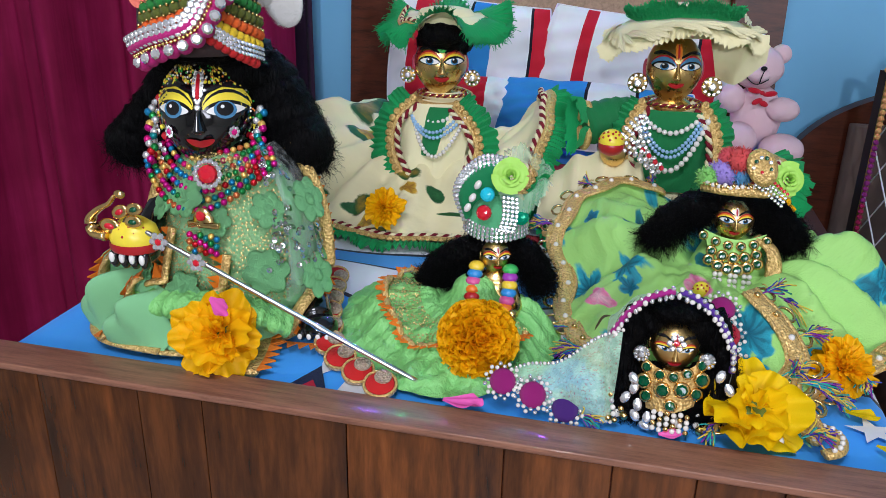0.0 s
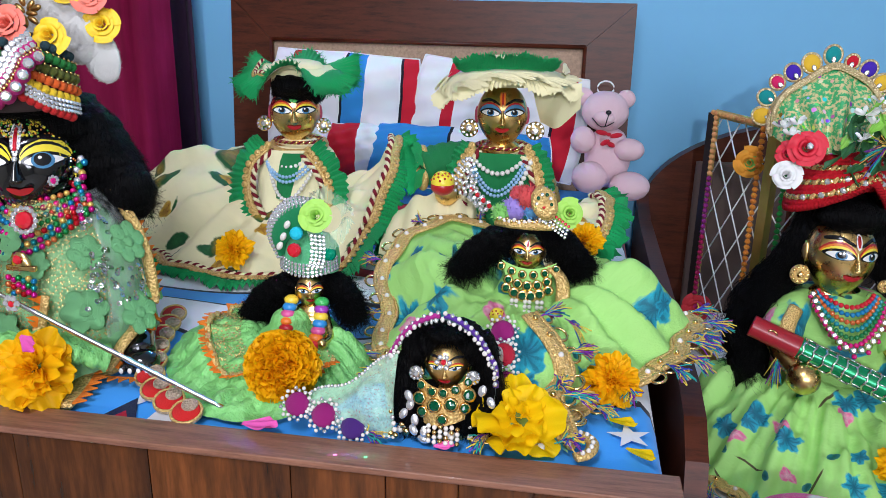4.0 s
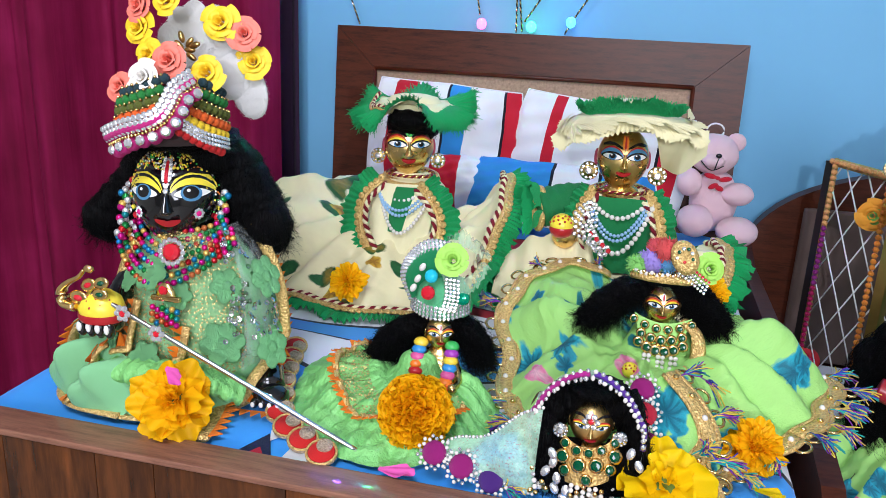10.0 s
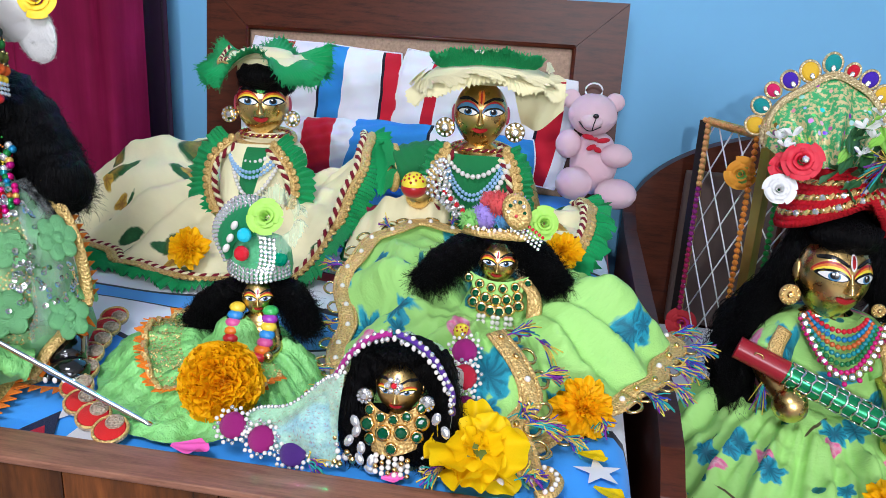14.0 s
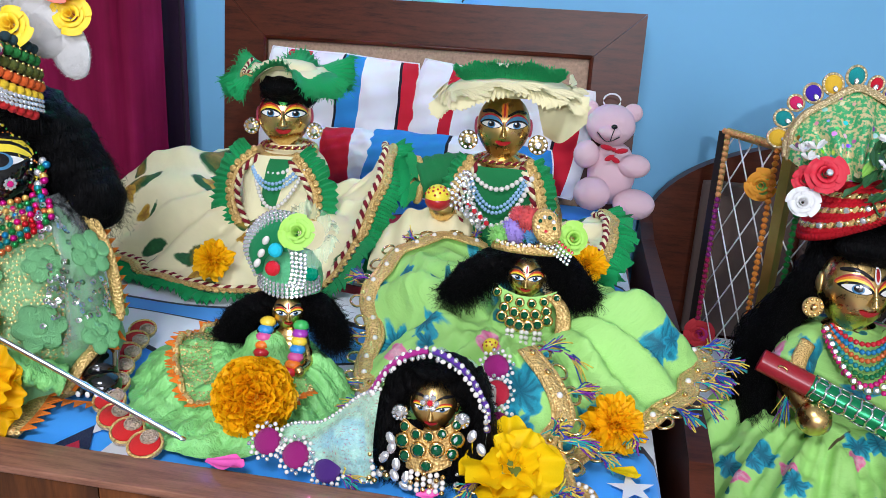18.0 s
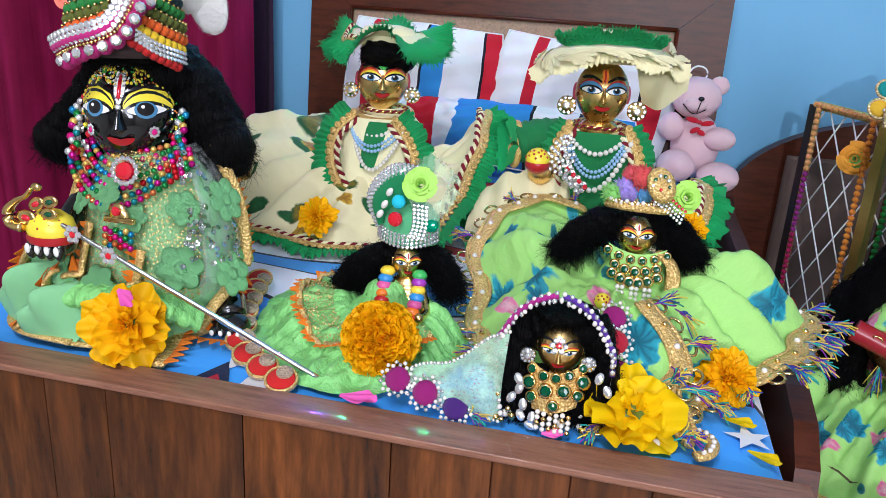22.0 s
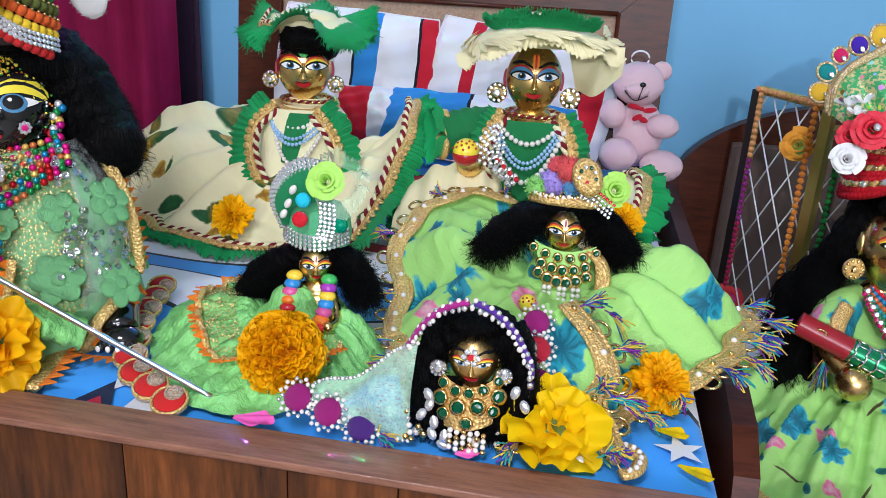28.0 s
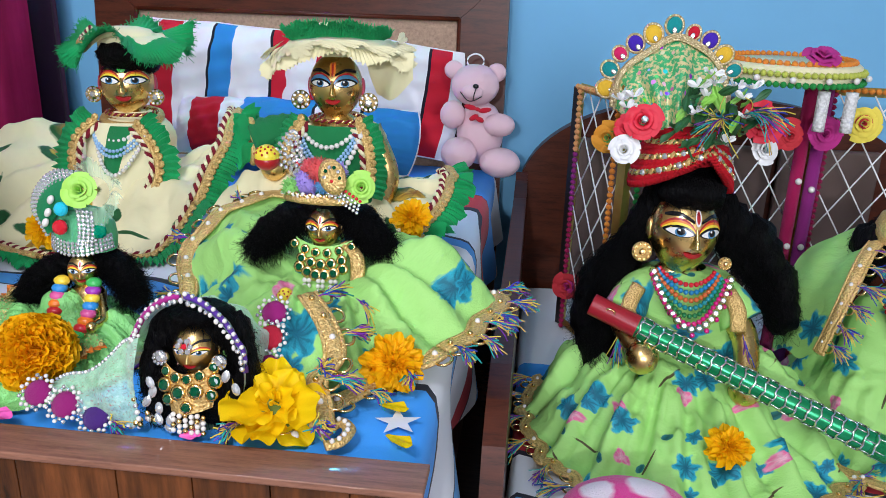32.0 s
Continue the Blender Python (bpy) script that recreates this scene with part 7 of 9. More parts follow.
def plush(c, r, seed, tufts=900):
    sh = Shape()
    u = np.arange(28) / 28 * PI2
    v = np.linspace(0, math.pi, 20)
    P = np.stack([np.outer(np.cos(u), np.sin(v)), np.outer(np.sin(u), np.sin(v)), np.outer(np.ones(28), np.cos(v))], -1)
    b = np.array([[1 + 0.035 * noise.noise(Vector(q * 3) + Vector((seed, 0, 0))) for q in row] for row in P])
    sh.grid(np.array(c) + P * r * b[..., None], cu=True)
    rnd = np.random.RandomState(seed)
    for _ in range(tufts):
        d = rnd.randn(3)
        d /= np.linalg.norm(d)
        e = np.cross(d, rnd.randn(3))
        e /= np.linalg.norm(e)
        p = np.array(c) + d * np.array(r) * 0.985
        sh.add([p - e * 0.0006, p + e * 0.0006, p + d * 0.0012 + e * 0.0032], [(0, 1, 2)])
    return sh


for i, (a, L) in enumerate(((-34, 0.05), (-16, 0.058), (2, 0.062), (20, 0.062), (38, 0.06), (56, 0.056), (74, 0.052), (92, 0.05))):
    k = radians(a)
    mid_p = np.array((-0.3, 0.138 + 0.002 * (i % 2), 0.602)) + np.array((math.sin(k), 0, math.cos(k))) * L * 0.55
    part("plume", plush((0, 0, 0), (0.017, 0.005, L * 0.5), i).moved(at(mid_p, 1, Matrix.Rotation(k, 3, "Y"))), WHITE_FEATHER, gh, "soft white plume")
part("drooping_plume", plush((0, 0, 0), (0.017, 0.006, 0.026), 9).moved(at((-0.253, 0.144, 0.594), 1, Matrix.Rotation(-0.3, 3, "Y"))), WHITE_FEATHER, gh, "white drooping plume")
YF, CF, WF = paint("yellow_foam", (0.9, 0.6, 0.02), 0.6), paint("coral_foam", (0.85, 0.2, 0.14), 0.6), paint("white_foam", (0.82, 0.78, 0.72), 0.6)
for i, (c, r, mt, nm) in enumerate((((-0.267, 0.102, 0.609), 0.0145, YF, "yellow"), ((-0.246, 0.142, 0.617), 0.0135, YF, "yellow"), ((-0.251, 0.137, 0.64), 0.0135, CF, "coral"), ((-0.271, 0.135, 0.648), 0.0155, YF, "yellow"), ((-0.291, 0.087, 0.618), 0.0145, CF, "coral"), ((-0.316, 0.098, 0.621), 0.012, YF, "yellow"), ((-0.301, 0.067, 0.605), 0.0135, WF, "white"), ((-0.323, 0.067, 0.597), 0.012, CF, "coral"), ((-0.331, 0.11, 0.641), 0.0145, YF, "yellow"), ((-0.332, 0.112, 0.659), 0.0135, CF, "coral"), ((-0.306, 0.112, 0.666), 0.014, YF, "yellow"))):
    f = thing("foam_rose", c, nm + " foam rose pinned on the turban", "flower", "turban roses")
    part("petals", rose_shape(c, r, ((c[0] + 0.295) * 6, -1, 0.35), 4, i), mt, f)
spr = thing("bronze_sprig", (-0.291, 0.108, 0.626), "small bronze leaf and bud sprig on the turban", "ornament")
for i in range(9):
    a, r_b = i * 2.4, 0.0045 + 0.001 * i
    part("bud", Shape().ball((-0.291 + r_b * math.cos(a), 0.108 - 0.002 * (i % 3), 0.627 + r_b * math.sin(a)), (0.0026, 0.0024, 0.0052), 8, 6, turn=Matrix.Rotation(math.pi / 2 - a, 3, "Y")), BRASS_DULL, spr)


dg = thing("mint_net_dress", (-0.29, 0.1, MAT), "mint cloth dress under gold sequin net with felt flowers", "dress", "dresses")
PG, UG = skirt((-0.288, 0.105), MAT + 0.003, (0.068, 0.075, 0.085, 0.09, 0.1, 0.112, 0.12, 0.112, 0.098, 0.085, 0.078, 0.07),
               ((0.022, 0.02, 0.478), (0.042, 0.03, 0.468), (0.06, 0.042, 0.44), (0.068, 0.054, 0.405), (0.07, 0.062, 0.372)), 9, 0.006, 21,
               (0.02, 0.02, 0.02, 0.02, 0.02, 0.02, 0.02, 0.02, 0.015, 0.01, 0.012, 0.02), crumple=0.008)
MINT_SATIN = cloth("mint_satin", (0.27, 0.64, 0.31), 1300, 0.36, 0.3, 0.35, 0.12)
part("underskirt", Shape().grid(PG, cu=True, uv=UG), MINT_SATIN, dg)
cen = np.array([-0.288, 0.105, 0.0])


def over(P, a0, a1, j0, j1, lift, na=40, nj=14):
    """A second layer that follows a garment, lifted off it."""
    n = len(P)
    out = np.zeros((na, nj, 3))
    for i, a in enumerate(np.linspace(a0, a1, na)):
        x = (a / 360 * n) % n
        i0 = int(x)
        f = x - i0
        for j, b in enumerate(np.linspace(j0, j1, nj)):
            k = int(b)
            g = b - k
            k2 = min(k + 1, P.shape[1] - 1)
            q = (P[i0 % n, k] * (1 - f) + P[(i0 + 1) % n, k] * f) * (1 - g) + (P[i0 % n, k2] * (1 - f) + P[(i0 + 1) % n, k2] * f) * g
            d = q - [P[:, 0, 0].mean(), P[:, 0, 1].mean(), 0]
            d[2] = 0.02
            out[i, j] = q + d / np.linalg.norm(d) * lift + [0, 0, lift * 0.5]
    return out


front_net = over(PG, 236, 330, 1, 24, 0.004, nj=24)
part("sequin_net", Shape().grid(front_net), SEQUIN, dg, "gold and green sequin net panel")
sheer = over(PG, 326, 372, 1, 26, 0.009)
part("sheer_scarf", Shape().grid(sheer), net("grey_net", (0.6, 0.65, 0.62), 0.14), dg, "sheer grey net scarf")
drape_top = spline([(-0.352, 0.085, 0.4), (-0.345, 0.058, 0.392), (-0.328, 0.04, 0.382), (-0.305, 0.033, 0.374)], 40)
drape_low = spline([(-0.402, 0.09, 0.332), (-0.39, 0.045, 0.331), (-0.362, 0.02, 0.3305), (-0.31, 0.014, 0.3305)], 40)
Td = np.linspace(0, 1, 16)[None, :, None]
drape_g = drape_top[:, None] * (1 - Td) + drape_low[:, None] * Td
kd = np.linspace(0, 1, 40)[:, None]
swell = np.sin(math.pi * Td[..., 0]) ** 0.8 * (0.012 + 0.017 * np.sin(kd * 15 + 2.6 * Td[..., 0]) + 0.006 * np.sin(kd * 31 - 3 * Td[..., 0]))
drape_g += swell[..., None] * np.array((-0.6, -0.6, 0.5))
part("side_drape", Shape().grid(drape_g), MINT_SATIN, dg, "folded mint satin over the knee")
part("drape_braid", Shape().tube(even(drape_g[0], 0.004), 0.0042, 8, flat=0.6).tube(even(drape_g[:, -1] + [0, 0, 0.003], 0.004), 0.0042, 8, flat=0.6), GOLD, dg, "gold braid")
for k in (5, 25):
    band = even(drape_g[k] + [-0.003, -0.006, 0.004], 0.004)
    part("gold_stripe", Shape().tube(band, 0.0052, 8, flat=0.5), GOLD, dg, "gold braid")
    teeth(dg, band + [-0.002, -0.002, 0.001], (-0.27, 0.12, 0.36), 0.01, 0.009)
sash = spline([(-0.35, 0.05, 0.36), (-0.315, 0.036, 0.366), (-0.28, 0.03, 0.37), (-0.25, 0.036, 0.368), (-0.222, 0.055, 0.352)], 60)
part("waist_sash", Shape().tube(sash, 0.0165 * (1 + 0.1 * np.sin(np.arange(60) * 1.3) + 0.06 * np.sin(np.arange(60) * 3.1)), 22, flat=0.62), MINT, dg, "crinkled green sash")


EMBOSS = cloth("mint_emboss", (0.3, 0.78, 0.33), 1300, 0.9, 0.2, 0.9, 0.2)


def felt_flower(parent, c, nrm, r, mat=EMBOSS):
    sh = Shape()
    for i in range(6):
        a = i / 6 * PI2
        sh.ball((0.58 * r * math.cos(a), 0.58 * r * math.sin(a), 0), (0.48 * r, 0.42 * r, 0.0014), 10, 6, turn=Matrix.Rotation(a, 3, "Z"))
    sh.ball((0, 0, 0.0008), (0.3 * r, 0.3 * r, 0.0018), 10, 6)
    part("felt_flower", sh.moved(at(c, 1, towards(nrm))), mat, parent, "embossed mint felt flower")


def on_cloth(P, a, j, lift):
    q = over(P, a, a + 0.01, j, j + 0.01, lift, 2, 2)[0, 0]
    d = q - [P[:, 0, 0].mean(), P[:, 0, 1].mean(), 0]
    d[2] = 0.035
    return q, d / np.linalg.norm(d)


for a, j, r in ((259, 4.5, 0.0165), (280, 5.5, 0.013), (314, 5, 0.015), (347, 5, 0.0185), (311, 8, 0.019), (347, 9.5, 0.019), (262, 11, 0.016), (228, 12, 0.016), (240, 5, 0.014), (12, 8, 0.016)):
    q, d = on_cloth(PG, a, j, 0.013 if a > 320 else 0.008)
    felt_flower(dg, q, d, r)
SEQ = Shape().lathe([(0.35, 0.0), (1.0, 0.12), (0.96, 0.0)], n=9).mesh("sequin", SILVER, smooth=False)
rnd = random.Random(12)
for a0, j0 in ((322, 3), (330, 4), (335, 7), (322, 6), (352, 7.5), (360, 8), (318, 7)):
    for _ in range(15):
        q, d = on_cloth(PG, a0 + rnd.uniform(-7, 7), max(0, j0 + rnd.uniform(-1.2, 1.2)), 0.0105)
        piece("sequin", SEQ, dg, at(q, 0.0023, towards(d + np.array([rnd.uniform(-0.4, 0.4) for _ in range(3)]))))
hem = smooth_line(arc(PG, 165, 375), 0.004)


def edging(a0, a1, j0, j1, lift, width, size, flip=1.0):
    """Gold braid with orange points, laid over the dress from one place to another."""
    k = np.linspace(0, 1, 12)
    line = np.array([on_cloth(PG, a0 + (a1 - a0) * s, j0 + (j1 - j0) * s, lift)[0] for s in k])
    p = smooth_line(line, 0.004)
    t = np.gradient(p, axis=0)
    out = np.array([on_cloth(PG, a0 + (a1 - a0) * s, j0 + (j1 - j0) * s, lift)[1] for s in np.linspace(0, 1, len(p))])
    side = np.cross(t, out) * flip
    side /= np.linalg.norm(side, axis=1)[:, None]
    part("gold_stripe", Shape().tube(p, width, 8, flat=0.55), GOLD, dg, "gold braid")
    sh = Shape()
    for i in range(1, len(p) - 2, 2):
        c0, c1, tip = p[i - 1] + side[i] * width * 0.6, p[i + 1] + side[i] * width * 0.6, p[i] + side[i] * (width + size) + out[i] * 0.002
        b = -out[i] * 0.0016
        sh.add([c0, c1, tip, c0 + b, c1 + b, tip + b], [(0, 1, 2), (3, 5, 4), (0, 3, 4, 1), (1, 4, 5, 2), (2, 5, 3, 0)])
    part("felt_teeth", sh, ORANGE_FELT, dg, "row of orange felt points", smooth=False)


edging(370, 362, 2, 16, 0.012, 0.0058, 0.01, -1.0)
edging(362, 322, 16, 40, 0.009, 0.0062, 0.012, -1.0)
edging(252, 236, 6, 16, 0.008, 0.005, 0.01)
edging(288, 282, 7, 12, 0.008, 0.004, 0.009)
edging(222, 205, 3, 20, 0.006, 0.0055, 0.009)
part("hem_border", Shape().tube(hem + [0, 0, 0.002], 0.0035, 6, flat=0.6), GOLD, dg)
fall = spline([(-0.251, 0.083, 0.338), (-0.241, 0.052, 0.334), (-0.235, 0.026, 0.332), (-0.233, 0.006, 0.331)], 30)
part("gold_stripe", Shape().tube(fall, 0.0085, 8, flat=0.4), GOLD, dg, "gold braid")
teeth(dg, fall + [0.006, 0, 0], (-0.3, 0.05, 0.33), 0.011, 0.009)
teeth(dg, spline([(-0.236, 0.056, 0.333), (-0.218, 0.055, 0.333), (-0.2, 0.057, 0.333)], 20), (-0.22, 0.1, 0.33), 0.011, 0.009)

BEADMIX = [gem("bead_glass_" + n, c, 0.15) for n, c in (("pink", (0.6, 0.01, 0.18)), ("blue", (0.01, 0.2, 0.42)), ("green", (0.01, 0.18, 0.05)), ("red", (0.42, 0.01, 0.015)), ("orange", (0.6, 0.13, 0.03)), ("teal", (0.01, 0.24, 0.26)))]
RICH = [paint("lustre_bead_" + n, c, 0.16, 0.55) for n, c in (("pink", (0.7, 0.008, 0.2)), ("blue", (0.01, 0.22, 0.45)), ("green", (0.01, 0.22, 0.05)), ("red", (0.5, 0.008, 0.015)), ("gold", (0.8, 0.5, 0.12)), ("magenta", (0.5, 0.005, 0.2)), ("copper", (0.6, 0.16, 0.05)), ("teal", (0.01, 0.24, 0.26)))]
gn = thing("glass_bead_necklace", (-0.29, 0.045, 0.45), "thick necklace of many-coloured glass beads with a red centre stone", "necklace", "necklaces")
rnd = random.Random(2)
for k in range(7):
    p = sag((-0.35 + 0.004 * k, 0.084 + 0.002 * k, 0.47 + 0.003 * k), (-0.236 - 0.003 * k, 0.086 + 0.002 * k, 0.476 + 0.002 * k), 0.034 - 0.004 * k, 0.034 - 0.003 * k, 60)
    for q in even(p, 0.0054):
        piece("bead", bead_mesh(rnd.choice(RICH)), gn, at(q, 0.0027))
for s in (-1, 1):
    for i in range(14):
        piece("bead", bead_mesh(RICH[i % 8] if i % 3 else CRYSTAL), gn, at(tuple(gturn @ Vector((s * (0.042 + 0.003 * math.sin(i * 1.7)), -0.01 - 0.001 * i, 0.004 - 0.003 * i)) + Vector(GH)), 0.0033))
for s in (-1, 1):
    for i in range(15):
        k = i / 14
        q = gturn @ Vector((s * (0.0385 + 0.004 * math.sin(i * 2.2)), -0.004 - 0.006 * k, 0.012 - 0.052 * k)) + Vector(GH)
        piece("stone", stone_mesh(CRYSTAL if i % 4 else RUBY), gn, at(q, 0.0032, towards((s * 0.4, -1, 0.2))))
m4 = at((-0.278, 0.0525, 0.469), 1, towards((0.1, -1, 0.25)))
part("centre_stone", Shape().lathe([(0.0072, -0.001), (0.0068, 0.0022), (0.004, 0.0042), (0, 0.0045)], n=12).moved(m4), RUBY, gn, smooth=False)
for i in range(14):
    a = i / 14 * PI2
    piece("stone", stone_mesh(CRYSTAL), gn, m4 @ at((0.0098 * math.cos(a), 0.0098 * math.sin(a), 0.001), 0.0024))
part("pendant", Shape().box((-0.293, 0.042, 0.429), (-0.267, 0.046, 0.4335), 0.001).lathe([(0.009, 0.0), (0.0085, 0.004), (0.004, 0.01), (0, 0.011)], (-0.28, 0.044, 0.434), 14, sy=0.4), GOLD_BRIGHT, gn, "gold pendant")
piece("stone", stone_mesh(RUBY), gn, at((-0.28, 0.0395, 0.4395), 0.004, towards((0, -1, 0.1))))
for i in range(18):
    piece("bead", bead_mesh(RICH[(i * 5) % 8]), gn, at((-0.2912 + (i % 6) * 0.0045, 0.041 - 0.001 * (i // 6), 0.4235 - (i // 6) * 0.0055 - (0.002 if i % 2 else 0)), 0.0026))


def on_face(x, z, out=0.0):
    """A place on the black face, across and up from its middle."""
    y = -0.0385 * math.sqrt(max(0.02, 1 - (x / 0.0385) ** 2 - (z / 0.0462) ** 2)) - out
    return Vector(gturn @ Vector((x, y, z))) + Vector(GH)


for s in (-1, 1):
    c = on_face(s * 0.0245, -0.0135, 0.001)
    st = thing("cheek_flower", tuple(c), "small flower of pink and white stones", "jewel")
    nrm = gturn @ Vector((s * 0.65, -0.72, -0.1))
    m4 = at(tuple(c), 1, towards(tuple(nrm)))
    for i in range(9):
        a = i / 8 * PI2
        piece("stone", stone_mesh(CRYSTAL if i < 8 else BEADMIX[0]), st, m4 @ at((0.0036 * math.cos(a) if i < 8 else 0, 0.0036 * math.sin(a) if i < 8 else 0, 0.0004), 0.0016 if i < 8 else 0.0026))
tg = thing("forehead_mark", tuple(on_face(0, 0.02)), "long clear-stone mark with a red bar on the forehead", "jewel")
for i in range(18):
    a = i / 18 * PI2
    c = on_face(0.0042 * math.sin(a) * (0.75 + 0.25 * math.cos(a)), 0.0195 + 0.0115 * math.cos(a), 0.001)
    piece("stone", stone_mesh(CRYSTAL), tg, at(tuple(c), 0.0015, towards(tuple(gturn @ Vector((0, -1, 0.35))))))
piece("stone", stone_mesh(CRYSTAL), tg, at(tuple(on_face(0, 0.005, 0.002)), (0.0026, 0.0026, 0.0036), towards(tuple(gturn @ Vector((0, -1, 0.1))))))
part("red_bar", Shape().tube([tuple(on_face(0, z, 0.001)) for z in (0.0115, 0.016, 0.021, 0.026)], 0.0016, 8), RUBY, tg)

# flute with a peacock end
F0, F1 = np.array((-0.334, 0.024, 0.436)), np.array((-0.106, 0.025, 0.3335))
flute = thing("silver_flute", tuple(F1), "thin silver flute with a jewelled peacock end, laid aslant", "flute")
s = np.linspace(0, 1, 40)[:, None]
part("rod", Shape().tube(F0 + (F1 - F0) * s, 0.0021 + 0.0006 * (np.arange(40) % 13 == 0), 10), SILVER, flute)
for k in (0.13, 0.26):
    q = F0 + (F1 - F0) * k + [0, -0.004, 0.001]
    for i in range(7):
        a = i / 6 * PI2
        piece("stone", stone_mesh(CRYSTAL if i < 6 else RUBY), flute, at(q + [0.0048 * math.cos(a) if i < 6 else 0, -0.001, 0.0048 * math.sin(a) if i < 6 else 0], 0.0029, towards((0, -1, 0.3))))
body = spline([(-0.338, 0.022, 0.456), (-0.344, 0.022, 0.449), (-0.353, 0.022, 0.444), (-0.361, 0.022, 0.436), (-0.359, 0.022, 0.426), (-0.347, 0.022, 0.424)], 24)
pk = part("peacock", Shape().tube(body, np.linspace(0.0026, 0.009, 24), 10, flat=0.5).ball((-0.334, 0.022, 0.457), (0.0045, 0.003, 0.0035), 10, 8), GOLD_BRIGHT, flute, "gold peacock ornament")
for i, (x, z, r, mt) in enumerate(((-0.334, 0.444, 0.0072, RUBY), (-0.322, 0.447, 0.0068, EMERALD), (-0.324, 0.437, 0.007, EMERALD), (-0.344, 0.432, 0.0085, RUBY))):
    part("enamel_feather", Shape().lathe([(1.0, -0.1), (1.02, 0.05), (0.8, 0.16), (0, 0.16)], n=20, sy=0.7).moved(at((x, 0.02, z), r, towards((0, -1, 0.1)) @ Matrix.Rotation(0.5 - i * 0.2, 3, "Z"))), GOLD_BRIGHT, pk)
    part("enamel_drop", Shape().lathe([(1.0, 0.0), (0.8, 0.3), (0, 0.4)], n=14, sy=0.6).moved(at((x, 0.0188, z), r * 0.5, towards((0, -1, 0.1)) @ Matrix.Rotation(0.5 - i * 0.2, 3, "Z"))), mt, pk)
sweet = thing("sweet_ball", (-0.331, 0.03, 0.418), "yellow painted round sweet with red dots on the fist", "ball")
part("ball", Shape().lathe([(0.018, -0.004), (0.0195, 0.003), (0.017, 0.011), (0.009, 0.017), (0, 0.0185)], (-0.331, 0.03, 0.419), 24, sy=0.85), YELLOW_PAINT, sweet)
part("red_rim", Shape().lathe([(0.0185, -0.006), (0.02, -0.003), (0.0195, 0.001)], (-0.331, 0.03, 0.418), 24, sy=0.85), RED_PAINT, sweet)
for i in range(10):
    a, b = radians(195 + i * 15), 0.25 + 0.8 * ((i * 0.618) % 1)
    part("dot", Shape().ball((-0.331 + 0.0185 * math.cos(a) * math.cos(b), 0.03 + 0.016 * math.sin(a) * math.cos(b), 0.421 + 0.016 * math.sin(b)), 0.0011, 6, 4), RED_PAINT, sweet)

# ---- large figure on the second bed ----
FH = (0.474, 0.468, 0.359)
seated("large_brass_figure", "large polished brass seated figure with painted eyes in lime dress", FH, 0.08, 12, -8, 0.118, BRASS, "plain",
       arms=((((0.435, 0.47, 0.285), (0.41, 0.43, 0.262), (0.43, 0.378, 0.236)), 0.0155), (((0.518, 0.47, 0.285), (0.55, 0.43, 0.25), (0.548, 0.38, 0.205)), 0.0155)), roll=4, tall=1.26, shoulder=0.5)
df = thing("lime_dress", (0.485, 0.45, 0.118), "lime dress with teal and pink blossoms and gold tasselled hem", "dress", "dresses")
PF, UF = skirt((0.485, 0.475), 0.12, (0.19, 0.16, 0.13, 0.12, 0.13, 0.155, 0.175, 0.2, 0.225, 0.225, 0.23, 0.22),
               ((0.022, 0.022, 0.315), (0.05, 0.04, 0.308), (0.068, 0.052, 0.285), (0.068, 0.054, 0.25), (0.078, 0.066, 0.212)), 21, 0.026, 31,
               (0.03, 0.02, 0.02, 0.02, 0.02, 0.03, 0.03, 0.03, 0.02, 0.015, 0.015, 0.025), crumple=0.02, rows=44)
part("skirt", Shape().grid(PF, cu=True, uv=UF), LIME_RICH, df)
gold_hem(df, arc(PF, 165, 345), (0.485, 0.475, 0.12), 0.03, 6, 0.006, tassels=2, L=0.035)
for s, arm_p in ((-1, ((0.45, 0.46, 0.3), (0.425, 0.45, 0.285), (0.412, 0.432, 0.266))), (1, ((0.503, 0.46, 0.3), (0.53, 0.45, 0.285), (0.546, 0.434, 0.264)))):
    part("sleeve", Shape().tube(spline(arm_p, 14), np.linspace(0.02, 0.0255, 14), 18), LIME, df)
    part("sleeve_band", Shape().tube(spline([(0.476 + s * 0.05, 0.432, 0.3), (0.476 + s * 0.06, 0.418, 0.284), (0.476 + s * 0.062, 0.41, 0.262)], 14), 0.0095, 10, flat=0.6), GOLD, df, "gold lace sleeve band")
    tassel(df, (0.476 + s * 0.066, 0.405, 0.262), (s * 0.3, -0.3, -1), 0.035, 26, 3 + s)
